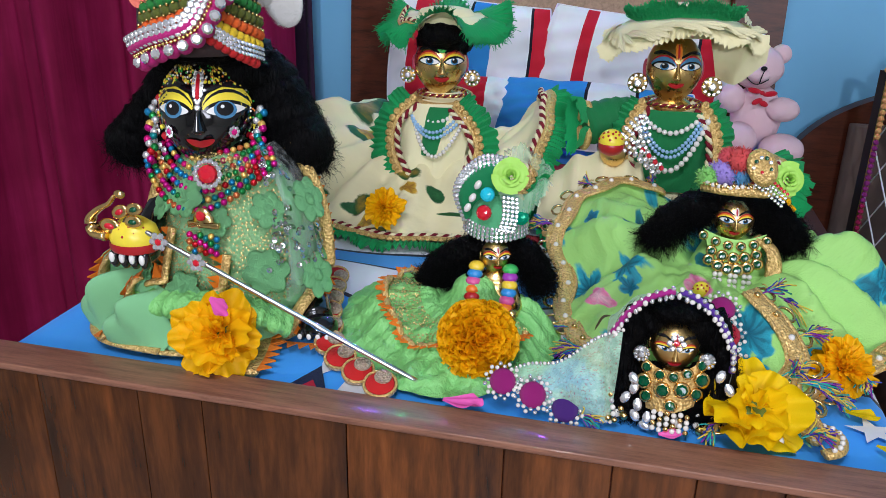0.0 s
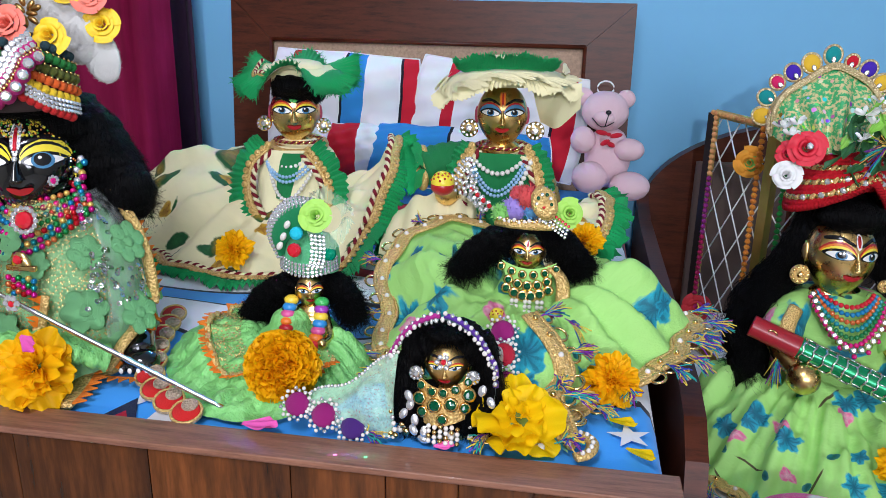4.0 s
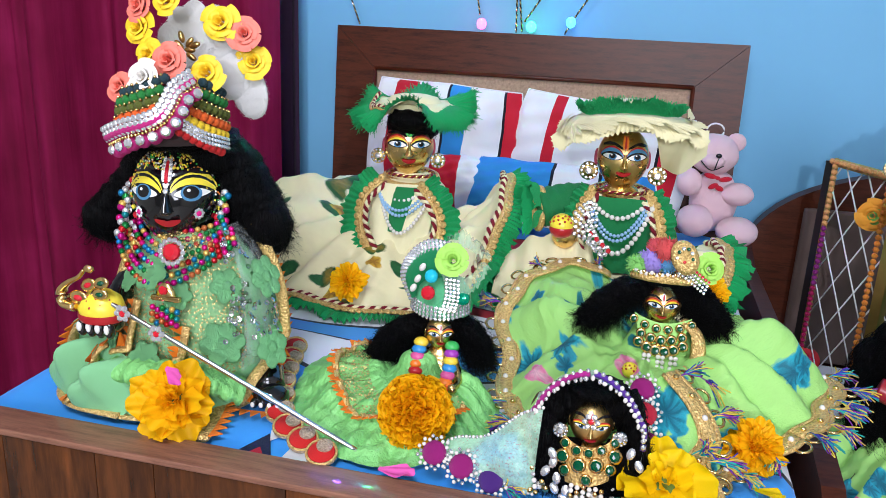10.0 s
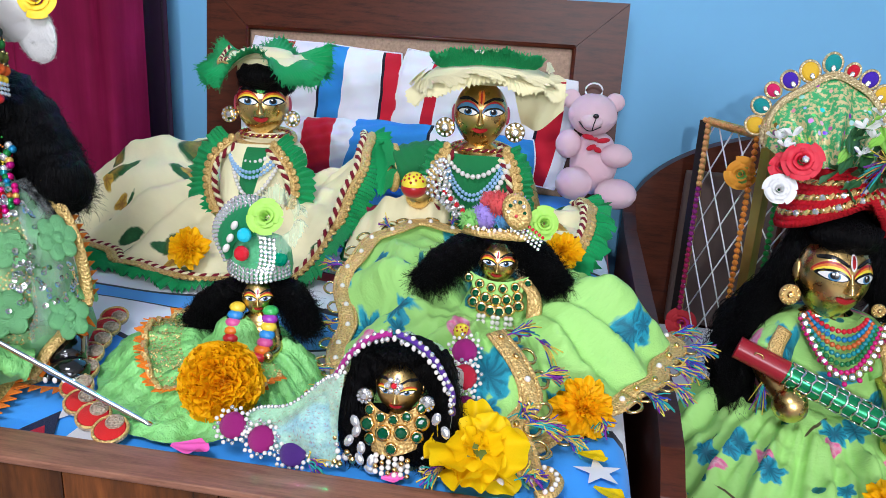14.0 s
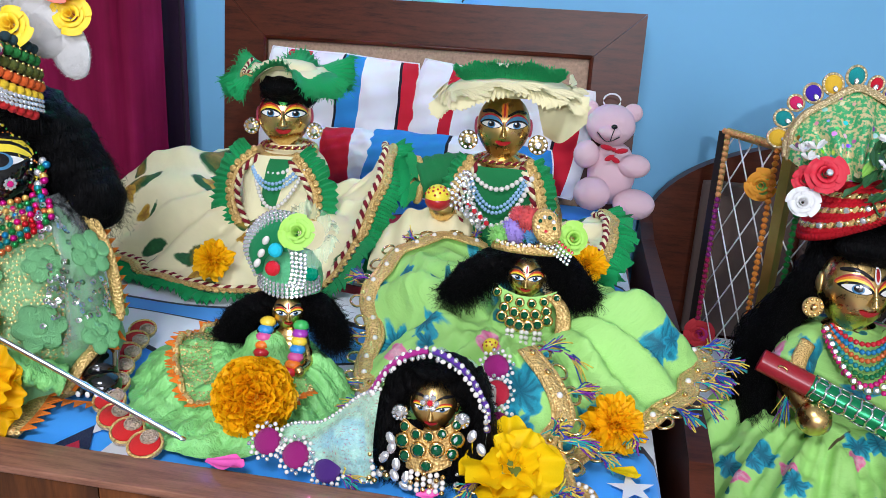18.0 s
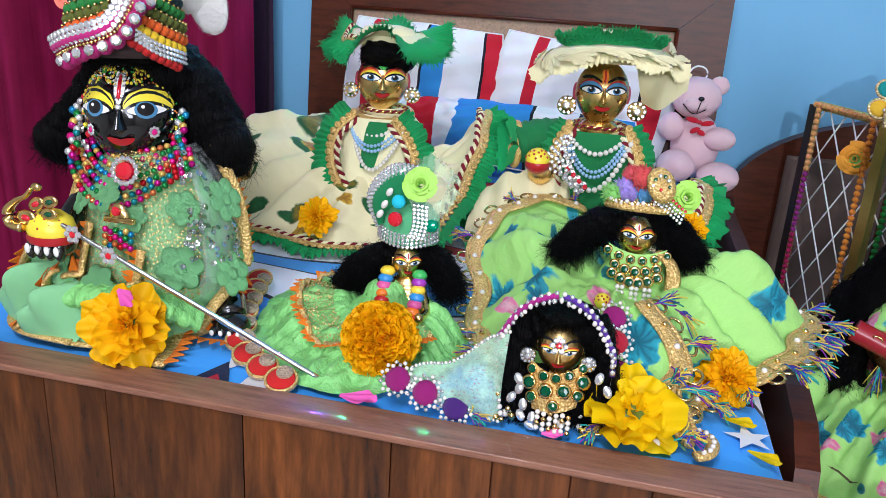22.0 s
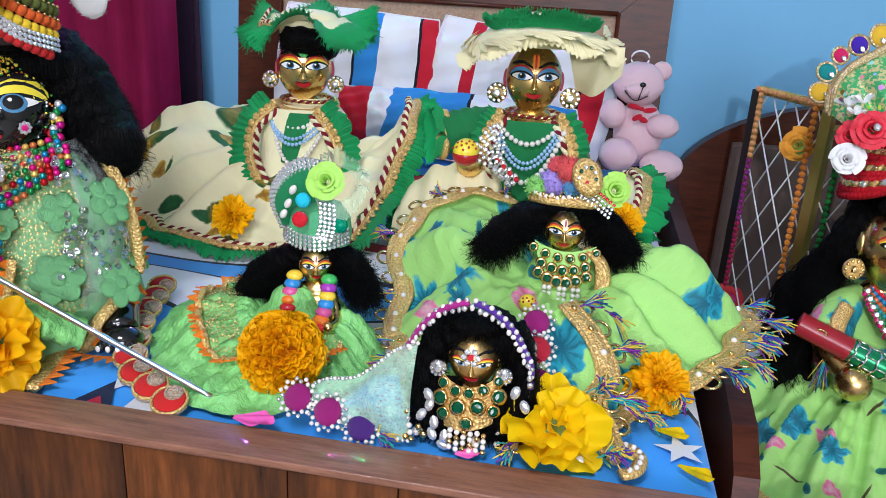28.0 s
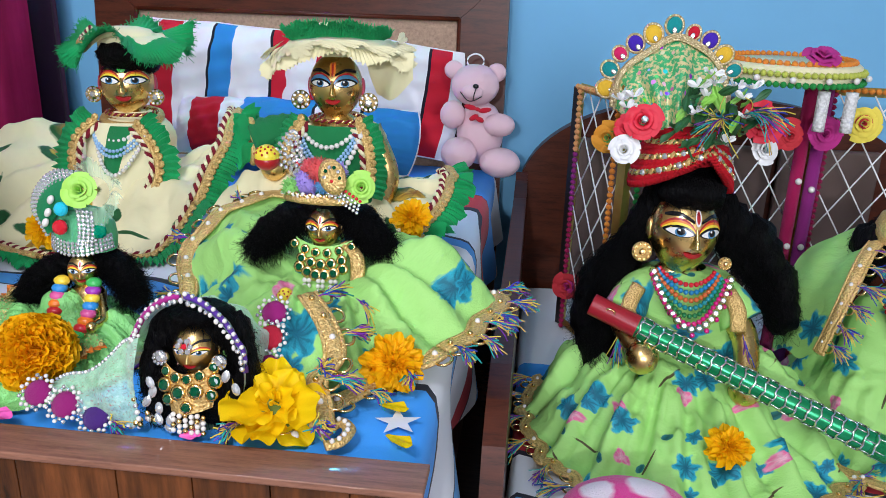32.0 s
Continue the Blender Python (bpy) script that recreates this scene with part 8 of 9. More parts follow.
wig("long_wig", "long black wavy hair over both shoulders", (0.486, 0.5, 0.4),
    [((0.478, 0.497, 0.402), (0.044, 0.04, 0.036)), ((0.476, 0.45, 0.41), (0.038, 0.02, 0.022)), ((0.438, 0.498, 0.37), (0.014, 0.03, 0.04)), ((0.518, 0.5, 0.37), (0.015, 0.03, 0.04)), ((0.42, 0.49, 0.33), (0.02, 0.03, 0.036)), ((0.392, 0.48, 0.29), (0.032, 0.03, 0.03)), ((0.38, 0.46, 0.245), (0.03, 0.026, 0.036)), ((0.39, 0.45, 0.2), (0.024, 0.024, 0.034)),
     ((0.563, 0.505, 0.335), (0.03, 0.03, 0.04)), ((0.597, 0.5, 0.29), (0.028, 0.03, 0.036)), ((0.605, 0.48, 0.258), (0.022, 0.024, 0.028))], 900, 0.045, 13, 0.0005,
    ((((0.436, 0.49, 0.4), (0.424, 0.482, 0.35), (0.396, 0.46, 0.3), (0.376, 0.44, 0.25), (0.388, 0.41, 0.185)), 0.011, 300), (((0.44, 0.49, 0.39), (0.42, 0.48, 0.34), (0.375, 0.47, 0.285), (0.358, 0.455, 0.23)), 0.014, 240),
     (((0.522, 0.49, 0.4), (0.535, 0.488, 0.345), (0.575, 0.48, 0.3), (0.605, 0.46, 0.245)), 0.014, 340)))
earring((0.426, 0.44, 0.34), 0.0115, "large round gold filigree ear stud", GOLD, GOLD_BRIGHT)
earring((0.519, 0.436, 0.333), 0.0075, "small gold ear stud", GOLD, GOLD_BRIGHT)
necklace("bead_necklace", "rows of blue, orange, green and magenta beads with clear stones",
         [((0.447 - 0.0018 * k, 0.432 - 0.001 * k, 0.324 - 0.0012 * k), (0.508 + 0.0026 * k, 0.432 - 0.001 * k, 0.323 - 0.0012 * k), 0.01 + 0.0066 * k, 0.02 + 0.003 * k, 0.003, [m]) for k, m in enumerate((RUBY, BEADMIX[1], BEADMIX[4], BEADMIX[5], BEADMIX[2], BEADMIX[0]))])
sn = thing("stone_necklace", (0.486, 0.385, 0.27), "wide necklace of round clear stones in gold settings", "necklace", "necklaces")
for i, q in enumerate(even(sag((0.44, 0.428, 0.322), (0.526, 0.428, 0.319), 0.05, 0.038, 60), 0.0088)):
    piece("stone", stone_mesh(CRYSTAL), sn, at(q + [0, -0.002, 0], 0.0034, towards((0, -1, 0.3))))
    part("setting", Shape().lathe([(0.0048, -0.0015), (0.0052, 0.0), (0.0044, 0.0012)], n=12).moved(at(q + [0, -0.001, 0], 1, towards((0, -1, 0.3)))), GOLD_BRIGHT, sn)
    if i % 2:
        piece("bead", bead_mesh(BEADMIX[0]), sn, at(q + [0.002, -0.001, -0.008], 0.003))

# turban with crest
ft = thing("crested_turban", (0.486, 0.45, 0.43), "red turban with gold braid and a green brocade crest", "turban")
RED_CORD = cloth("red_cord", (0.52, 0.006, 0.015), 1500, 0.75, 0.0)
TC = np.array((0.465, 0.478))
for k in range(11):
    # two lobes that part over the brow
    a = np.linspace(0, PI2, 120, endpoint=False)
    deg = np.degrees(a)
    left = np.clip((deg - 175) / (292 - 175), 0, 1)
    right = np.clip((deg - 292) / (345 - 292), 0, 1)
    notch = np.where(deg < 292, left ** 1.7, 1 - right ** 0.8)
    up = k * 0.0062
    rx = 0.0555 - 0.0002 * k - 0.0002 * k * k
    p = np.stack([TC[0] + rx * np.cos(a), TC[1] + rx * 0.86 * np.sin(a) - 0.003 * notch, 0.412 + (0.046 - 0.0043 * k) * notch + up], -1)
    if k % 3 == 2:
        part("gold_braid", cord(np.concatenate([p, p[:1]]) + [0, -0.0012, 0], 0.0033, 0.01), [GOLD, GOLD_BRIGHT], ft, "gold plaited braid")
        for i in range(7):
            j = int(120 * ((200 + 21 * i + 8 * k) % 360) / 360)
            d = np.array((*(p[j, :2] - TC), 0.004))
            piece("stone", stone_mesh(CRYSTAL), ft, at(p[j] + d / np.linalg.norm(d) * 0.0045, 0.004, towards(d)))
    else:
        part("wrap", cord(np.concatenate([p, p[:1]]), 0.0035, 0.009), [RED_CORD, RED_CORD], ft, "red plaited wrap")
part("hat_top", Shape().lathe([(0.044, 0.44), (0.042, 0.46), (0.034, 0.478), (0.016, 0.487), (0, 0.489)], (TC[0], TC[1] + 0.004, 0), 28, sy=0.82), RED_CORD, ft)
brocade = Nodes("green_brocade", 0.35, 0.1)
v = brocade.coord()
vo = brocade.node("ShaderNodeTexVoronoi", Vector=v, Scale=85.0)
bc = brocade.mix(brocade.step(vo.outputs[0], 0.25, 0.03), brocade.mix(brocade.step(brocade.noise(v, 210, 2), 0.52, 0.06), (0.72, 0.6, 0.3), (0.05, 0.42, 0.15)), vo.outputs["Color"])
brocade.put("Base Color", bc)
brocade.bump(brocade.noise(v, 80, 3), 0.4, 0.003)
rim_line = spline([(0.384, 0.505, 0.494), (0.384, 0.508, 0.52), (0.396, 0.51, 0.542), (0.416, 0.512, 0.557), (0.444, 0.512, 0.575), (0.47, 0.512, 0.567), (0.49, 0.51, 0.553), (0.506, 0.508, 0.528), (0.508, 0.505, 0.5)], 48)
foot_line = spline([(0.42, 0.47, 0.47), (0.43, 0.462, 0.476), (0.444, 0.458, 0.48), (0.464, 0.46, 0.478), (0.482, 0.468, 0.47)], 48)
S, T = np.meshgrid(np.linspace(0, 1, 48), np.linspace(0, 1, 20), indexing="ij")
crest = foot_line[:, None] * (1 - T[..., None]) + rim_line[:, None] * T[..., None]
crest[..., 1] -= 0.012 * np.sin(math.pi * T) + 0.009 * np.cos(S * 34) * (1 - T ** 3) * np.minimum(1, 4 * T) + 0.003 * np.sin(S * 23 + T * 9) * (1 - T ** 4)
part("crest", Shape().grid(crest).grid(crest + [0, 0.01, 0]), brocade.mat, ft, "pleated green brocade crest")
CREAM_BRAID = lace("pale_gold_braid", (0.8, 0.66, 0.4), (0.45, 0.32, 0.14), 420.0, 0.4, 0.5)
part("crest_braid", Shape().tube(even(rim_line + [0, -0.004, 0], 0.005), 0.0064, 8, flat=0.6).tube(even(rim_line + [0, -0.008, 0.003], 0.004), 0.0016, 6).tube(even(rim_line * [1, 1, 1] + [0, -0.008, -0.003], 0.004), 0.0016, 6), CREAM_BRAID, ft, "pale gold braid")
FANM = [cloth("crest_" + n, c, 1200, 0.8, 0.4) for n, c in (("yellow", (0.85, 0.5, 0.04)), ("teal", (0.01, 0.3, 0.3)), ("pink", (0.7, 0.02, 0.13)), ("violet", (0.06, 0.02, 0.4)), ("red", (0.6, 0.01, 0.03)))]
for x, z, ci, r, spin in ((0.374, 0.514, 0, 0.0112, 1.3), (0.376, 0.536, 1, 0.01, 1.0), (0.386, 0.554, 2, 0.0085, 0.8), (0.402, 0.566, 3, 0.01, 0.6), (0.421, 0.577, 0, 0.011, 0.4), (0.443, 0.587, 1, 0.0105, 0.0), (0.465, 0.58, 4, 0.008, -0.4), (0.484, 0.572, 3, 0.01, -0.6), (0.501, 0.557, 0, 0.0105, -0.9), (0.514, 0.54, 1, 0.009, -1.2)):
    m4 = at((x, 0.51, z), 1, towards((0, -1, 0.1)) @ Matrix.Rotation(spin, 3, "Z"))
    tb = part("medallion", Shape().lathe([(r * 0.84, -0.002), (r * 0.84, 0.0022), (r * 0.5, 0.0034), (0, 0.0036)], n=20, sy=1.12).moved(m4), FANM[ci], ft, "oval felt medallion")
    k = np.linspace(0, PI2, 28, endpoint=False)
    part("gold_ring", Shape().tube(np.stack([r * 0.92 * np.cos(k), r * 1.04 * np.sin(k), 0 * k + 0.001], -1), 0.0018, 6, closed=True).moved(m4), CREAM_BRAID, tb)
    piece("stone", stone_mesh(CRYSTAL), ft, m4 @ at((0, -0.5 * r, 0.005), (0.0026, 0.0036, 0.002)))
RED_FOAM, WHITE_FOAM = paint("red_foam", (0.72, 0.02, 0.045), 0.6), paint("sheer_white_foam", (0.8, 0.8, 0.78), 0.5)
for i, (c, r, mt, nm) in enumerate((((0.411, 0.442, 0.488), 0.0195, RED_FOAM, "red"), ((0.394, 0.442, 0.456), 0.0155, WHITE_FOAM, "white"), ((0.536, 0.45, 0.492), 0.0225, RED_FOAM, "red"), ((0.548, 0.462, 0.46), 0.0155, WHITE_FOAM, "white"), ((0.396, 0.455, 0.478), 0.014, RED_FOAM, "red"))):
    f = thing("foam_rose", c, nm + " foam rose on the red turban", "flower", "turban roses")
    part("petals", rose_shape(c, r, ((c[0] - 0.486) * 2, -1, 0.35), 4, 30 + i), mt, f)
    if nm == "red":
        piece("stone", stone_mesh(CRYSTAL), f, at((c[0], c[1] - 0.015, c[2] + 0.006), 0.004, towards((0, -1, 0.4))))
BLOSSOM, SPRIG, DARKLEAF = paint("white_cloth_petal", (0.85, 0.85, 0.82), 0.6), paint("fresh_leaf", (0.25, 0.55, 0.08), 0.5), paint("dark_leaf", (0.03, 0.12, 0.04), 0.5)
lf, wp = [petal_mesh("leaf", m, 1.0, 0.42, 3, 0.15) for m in (SPRIG, DARKLEAF)], petal_mesh("blossom_petal", BLOSSOM, 1.0, 0.5, 8, 0.4)
rnd = random.Random(14)
sp = thing("flower_spray", (0.49, 0.43, 0.5), "spray of white blossoms and green leaves on the turban", "flower spray")
for i in range(44):
    c = (0.448 + rnd.random() * 0.075, 0.428 + rnd.random() * 0.025, 0.468 + rnd.random() * 0.07)
    piece("leaf", lf[0 if c[2] > 0.5 and rnd.random() < 0.6 else 1], sp, at(c, rnd.uniform(0.022, 0.036), Euler([rnd.uniform(-1, 1), rnd.uniform(-1.2, 1.2), rnd.uniform(-3.1, 0)]).to_matrix()))
for c in ((0.462, 0.43, 0.53), (0.472, 0.428, 0.52), (0.5, 0.43, 0.53), (0.51, 0.43, 0.52), (0.475, 0.425, 0.545), (0.462, 0.42, 0.505), (0.495, 0.42, 0.475), (0.394, 0.45, 0.502), (0.4, 0.45, 0.514), (0.386, 0.455, 0.51), (0.48, 0.43, 0.535), (0.52, 0.435, 0.53), (0.515, 0.43, 0.5)):
    for k in range(5):
        piece("blossom_petal", wp, sp, at(c, rnd.uniform(0.01, 0.014), Euler((rnd.uniform(-0.4, 0.4) + 0.9, rnd.uniform(-0.6, 0.1), k * 1.257 + rnd.random())).to_matrix()))

tassel(sp, (0.51, 0.42, 0.505), (0.4, -0.5, 0.3), 0.05, 40, 2, 1.3)
tassel(sp, (0.495, 0.42, 0.5), (-0.5, -0.5, 0.1), 0.04, 40, 0, 1.3)

# long wrapped flute
G0, G1 = np.array((0.372, 0.405, 0.285)), np.array((0.672, 0.315, 0.185))
lf2 = thing("green_flute", tuple(G1), "thick green flute wound with silver netting, red mouth end", "flute")
ax = (G1 - G0) / np.linalg.norm(G1 - G0)
s = np.linspace(0, 1, 50)[:, None]
GREEN_FOIL = paint("green_foil", (0.01, 0.28, 0.1), 0.25, 0.5)
part("tube", Shape().tube(G0 + (G1 - G0) * (0.15 + 0.85 * s), 0.0125, 16), GREEN_FOIL, lf2)
part("mouth_end", Shape().tube(G0 + (G1 - G0) * (0.17 * s), 0.0128, 16), paint("dark_red_paint", (0.33, 0.015, 0.025), 0.3), lf2, "dark red painted mouth end")
part("bright_end", Shape().tube(G1 - ax * 0.012 + ax * np.linspace(0, 0.02, 8)[:, None], 0.0138, 16), lace("green_glitter", (0.02, 0.4, 0.13), (0.0, 0.15, 0.04), 900.0, 0.3, 0.6), lf2)
side_a = np.cross(ax, (0, 0, 1))
side_a /= np.linalg.norm(side_a)
side_b = np.cross(side_a, ax)
for i in range(23):
    k = np.linspace(0, PI2, 20, endpoint=False)
    o = G0 + (G1 - G0) * (0.18 + 0.036 * i)
    p = o + np.outer(np.cos(k), side_a) * 0.0132 + np.outer(np.sin(k), side_b) * 0.0132 + np.outer(0.0012 * np.sin(k * 6 + i), ax)
    part("silver_ring", Shape().tube(p, 0.0013, 6, closed=True), SILVER, lf2)
    for j in range(6):
        a1 = j / 6 * PI2 + (0.52 if i % 2 else 0)
        e0 = o + (math.cos(a1) * side_a + math.sin(a1) * side_b) * 0.0132
        part("silver_bar", Shape().tube([e0, e0 + ax * 0.0115], 0.001, 5), SILVER, lf2)
k = np.linspace(0, PI2, 20, endpoint=False)
o = G0 + ax * 0.022 + np.array((0, -0.011, 0.006))
part("blow_hole_ring", Shape().tube(o + np.outer(np.cos(k) * 0.005, ax) + np.outer(np.sin(k) * 0.0025, side_b), 0.0011, 5, closed=True), GOLD_BRIGHT, lf2)

# ---- figure at the far edge ----
HH = (0.738, 0.475, 0.333)
seated("brass_figure", "brass seated figure with painted eyes at the bed's far side", HH, 0.068, -6, -6, 0.118, BRASS_DULL, "plain")
dh = thing("lime_dress", (0.73, 0.47, 0.118), "lime printed dress with a raised gold tasselled border", "dress", "dresses")
PHH, UH = skirt((0.735, 0.475), 0.12, (0.15, 0.14, 0.13, 0.12, 0.13, 0.125, 0.11, 0.12, 0.14, 0.15, 0.15, 0.15),
                ((0.02, 0.02, 0.30), (0.045, 0.034, 0.288), (0.056, 0.042, 0.26), (0.062, 0.05, 0.22)), 10, 0.01, 41,
                (0.02, 0.02, 0.02, 0.02, 0.03, 0.03, 0.02, 0.02, 0.015, 0.015, 0.015, 0.02), (0.0, 0.02, 0.03, 0.03, 0.03, 0.03, 0.01, 0, 0, 0, 0, 0), crumple=0.012)
part("skirt", Shape().grid(PHH, cu=True, uv=UH), LIME_RICH, dh)
gold_hem(dh, arc(PHH, 165, 290), (0.735, 0.475, 0.12), 0.028, 9, tassels=2, L=0.03)
S, T = np.meshgrid(np.linspace(0, 1, 22), np.linspace(0, 1, 20), indexing="ij")
lo_edge = spline([(0.632, 0.42, 0.235), (0.654, 0.43, 0.305), (0.681, 0.46, 0.35), (0.725, 0.5, 0.375)], 22)
hi_edge = spline([(0.61, 0.5, 0.2), (0.622, 0.54, 0.27), (0.65, 0.55, 0.325), (0.73, 0.53, 0.378)], 22)
stole = lo_edge[:, None] * (1 - T[..., None]) + hi_edge[:, None] * T[..., None] + np.stack([0 * S, -0.006 * np.sin(S * 9 + T * 5), 0.004 * np.sin(T * 11)], -1)
part("stole", Shape().grid(stole, uv=np.stack([stole[..., 0] + stole[..., 1], stole[..., 2]], -1)), LIME, dh, "raised lime stole")
gold_hem(dh, lo_edge, (0.62, 0.55, 0.3), 0.026, 19, tassels=1, L=0.03)
wig("long_wig", "black hair under a gold headdress", (0.73, 0.5, 0.36), [((0.73, 0.495, 0.365), (0.045, 0.035, 0.03)), ((0.69, 0.49, 0.34), (0.02, 0.03, 0.04))], 260, 0.03, 17)
gcap = thing("gold_headdress", (0.73, 0.47, 0.37), "gold lace headdress over black hair", "headdress")
part("cap", Shape().lathe([(0.04, 0.36), (0.042, 0.372), (0.036, 0.39), (0.015, 0.4), (0, 0.402)], (0.73, 0.475, 0), 26), GOLD, gcap)
necklace("bead_necklace", "rows of orange, teal and magenta beads", [((0.7, 0.44, 0.3), (0.77, 0.44, 0.3), 0.02 + 0.011 * k, 0.022 + 0.003 * k, 0.0032, [BEADMIX[m]]) for k, m in enumerate((1, 4, 2, 0, 3))])

# ---- teddy ----
tb = thing("teddy_bear", (0.222, 0.79, MAT), "pale pink plush teddy bear with a red ribbon bow, sitting", "soft toy")
toy_parts = (("body", (0.216, 0.8, 0.402), (0.04, 0.038, 0.055)), ("head", (0.206, 0.79, 0.485), (0.04, 0.036, 0.035)), ("muzzle", (0.204, 0.759, 0.478), (0.018, 0.013, 0.013)), ("ear", (0.168, 0.8, 0.508), (0.016, 0.009, 0.016)), ("ear", (0.24, 0.8, 0.506), (0.016, 0.009, 0.016)),
             ("arm", (0.171, 0.772, 0.436), (0.021, 0.024, 0.024)), ("arm", (0.25, 0.77, 0.422), (0.026, 0.022, 0.02)), ("leg", (0.186, 0.75, 0.374), (0.03, 0.036, 0.028)), ("leg", (0.255, 0.748, 0.362), (0.034, 0.034, 0.025)))


for i, (nm, c, r) in enumerate(toy_parts):
    part(nm, plush(c, r, i, 0), TEDDY_PINK, tb)
part("nose", Shape().ball((0.21, 0.746, 0.489), (0.005, 0.004, 0.004), 10, 8), EYE_BLACK, tb, "black stitched nose")
part("mouth", Shape().tube(spline([(0.184, 0.758, 0.477), (0.196, 0.747, 0.466), (0.206, 0.7455, 0.465), (0.22, 0.75, 0.472)], 16), 0.0009, 5).tube(spline([(0.211, 0.7455, 0.487), (0.208, 0.744, 0.476), (0.206, 0.7455, 0.465)], 10), 0.0009, 5), EYE_BLACK, tb, "black stitched mouth")
BOW = cloth("red_ribbon", (0.5, 0.012, 0.03), 1500, 0.4)
bow = part("bow", Shape().ball((0.214, 0.754, 0.45), (0.004, 0.003, 0.0035), 8, 6), BOW, tb, "red satin ribbon bow")
for s, dz, L in ((-1, 0.003, 0.02), (1, -0.001, 0.02), (-0.6, -0.014, 0.016), (0.5, -0.017, 0.014)):
    part("ribbon_loop", Shape().ball((0.214 + s * L * 0.6, 0.753, 0.45 + dz), (L * 0.55, 0.002, 0.0045), 10, 6, turn=Matrix.Rotation(-0.2 * s if abs(s) == 1 else 0.9 * s, 3, "Y")), BOW, bow)
kk = np.linspace(0, PI2, 24, endpoint=False)
part("hanging_loop", Shape().tube(np.stack([0.204 + 0.014 * np.cos(kk), 0.8 + 0 * kk, 0.524 + 0.012 * np.sin(kk)], -1), 0.0016, 6, closed=True), WHITE_CLOTH, tb, "white cord loop")
tb.matrix_world = Matrix.Translation((0.214, 0.79, MAT + 0.005)) @ Matrix.Diagonal((0.92, 0.92, 0.9, 1))

# ---- lattice screen ----
ls = thing("lattice_screen", (0.5, 0.7, 0.116), "folding wire lattice screen trimmed with wool pompoms and paper flowers", "screen")
GILT, BLACKP = paint("gilt_frame", (0.55, 0.38, 0.1), 0.3, 0.8), paint("black_frame", (0.015, 0.012, 0.012), 0.3)
WIRE = paint("white_wire", (0.8, 0.8, 0.78), 0.35)
WOOL = {n: cloth("wool_" + n, c, 900, 1.0, 0.5) for n, c in (("orange", (0.85, 0.28, 0.04)), ("purple", (0.24, 0.02, 0.17)), ("magenta", (0.34, 0.01, 0.075)), ("green", (0.02, 0.3, 0.06)), ("lime", (0.55, 0.6, 0.1)), ("peach", (0.85, 0.4, 0.15)), ("blue", (0.03, 0.15, 0.6)))}
wool_ball = {n: fluff((0, 0, 0), 1.0, 3, 60).mesh("wool_ball", m) for n, m in WOOL.items()}


def lattice(parent, a, b, z0, z1, dark, left=None, right=None, top=None, cells=6):
    a, b = np.array(a, float), np.array(b, float)
    L = np.linalg.norm(b - a)
    d = (b - a) / L
    nrm = np.array([d[1], -d[0]])

    def P(s, z, out=0.0):
        q = a + d * s + nrm * out
        return (q[0], q[1], z)
    t = 0.006
    for s in (0, L):
        for mi, (o, w) in enumerate(((-0.007, 0.0075), (0.002, 0.004))):
            part("post", Shape().tube([P(s + (o if s == 0 else -o), z0, 0), P(s + (o if s == 0 else -o), z1, 0)], w, 4), (BLACKP if (s == 0 and dark) else GILT, GILT)[mi], parent, ("black post" if (s == 0 and dark) else "gilt post", "gilt post")[mi], smooth=False)
    for z in (z0 + 0.006, z1):
        part("rail", Shape().tube([P(0, z), P(L, z)], 0.006, 4), GILT, parent, smooth=False)
    H = z1 - z0
    step = L / cells * 2
    n_w = int((L + H) / step) + 1
    for sg in (1, -1):
        for i in range(-1, n_w + 1):
            s0 = i * step - (0 if sg > 0 else 0)
            pts = []
            for z in np.linspace(0, H, 60):
                s = s0 - z * 0.62 if sg > 0 else L - s0 + z * 0.62
                if 0 <= s <= L:
                    pts.append(P(s, z0 + z, 0.001 * sg))
            if len(pts) > 2:
                part("wire", Shape().tube([pts[0], pts[-1]], 0.0011, 5), WIRE, parent)
    for spec, s in ((left, 0.012), (right, L - 0.010)):
        if spec:
            n = int(H / 0.0082)
            for i in range(n):
                piece("wool_ball", wool_ball[spec[min(len(spec) - 1, int(i / n * len(spec)))]], parent, at(P(s, z0 + (i + 0.5) * H / n, 0.008), 0.0047))
    if top:
        n = int(L / 0.0082)
        for i in range(n):
            piece("wool_ball", wool_ball[top], parent, at(P((i + 0.5) * L / n, z1 + 0.002, 0.008), 0.0047))


lattice(ls, (0.357, 0.72), (0.412, 0.605), 0.116, 0.487, True, ("magenta", "magenta", "purple", "peach"), ("orange",), "peach", 6)
lattice(ls, (0.42, 0.602), (0.655, 0.66), 0.116, 0.46, False, ("green",), ("magenta",), None, 12)
lattice(ls, (0.668, 0.66), (0.86, 0.64), 0.116, 0.505, False, ("magenta",), ("blue",), "orange", 9)


def paper_flower(c, r, mats, facing=(0, -1, 0.2), label="paper flower on the screen"):
    f = thing("paper_flower", c, label, "flower", "screen flowers")
    part("petals", rose_shape(c, r, facing, 4, int(c[0] * 1000)), mats[0], f)
    part("heart", rose_shape((c[0], c[1] - 0.006, c[2]), r * 0.5, facing, 3, 5), mats[1], f)


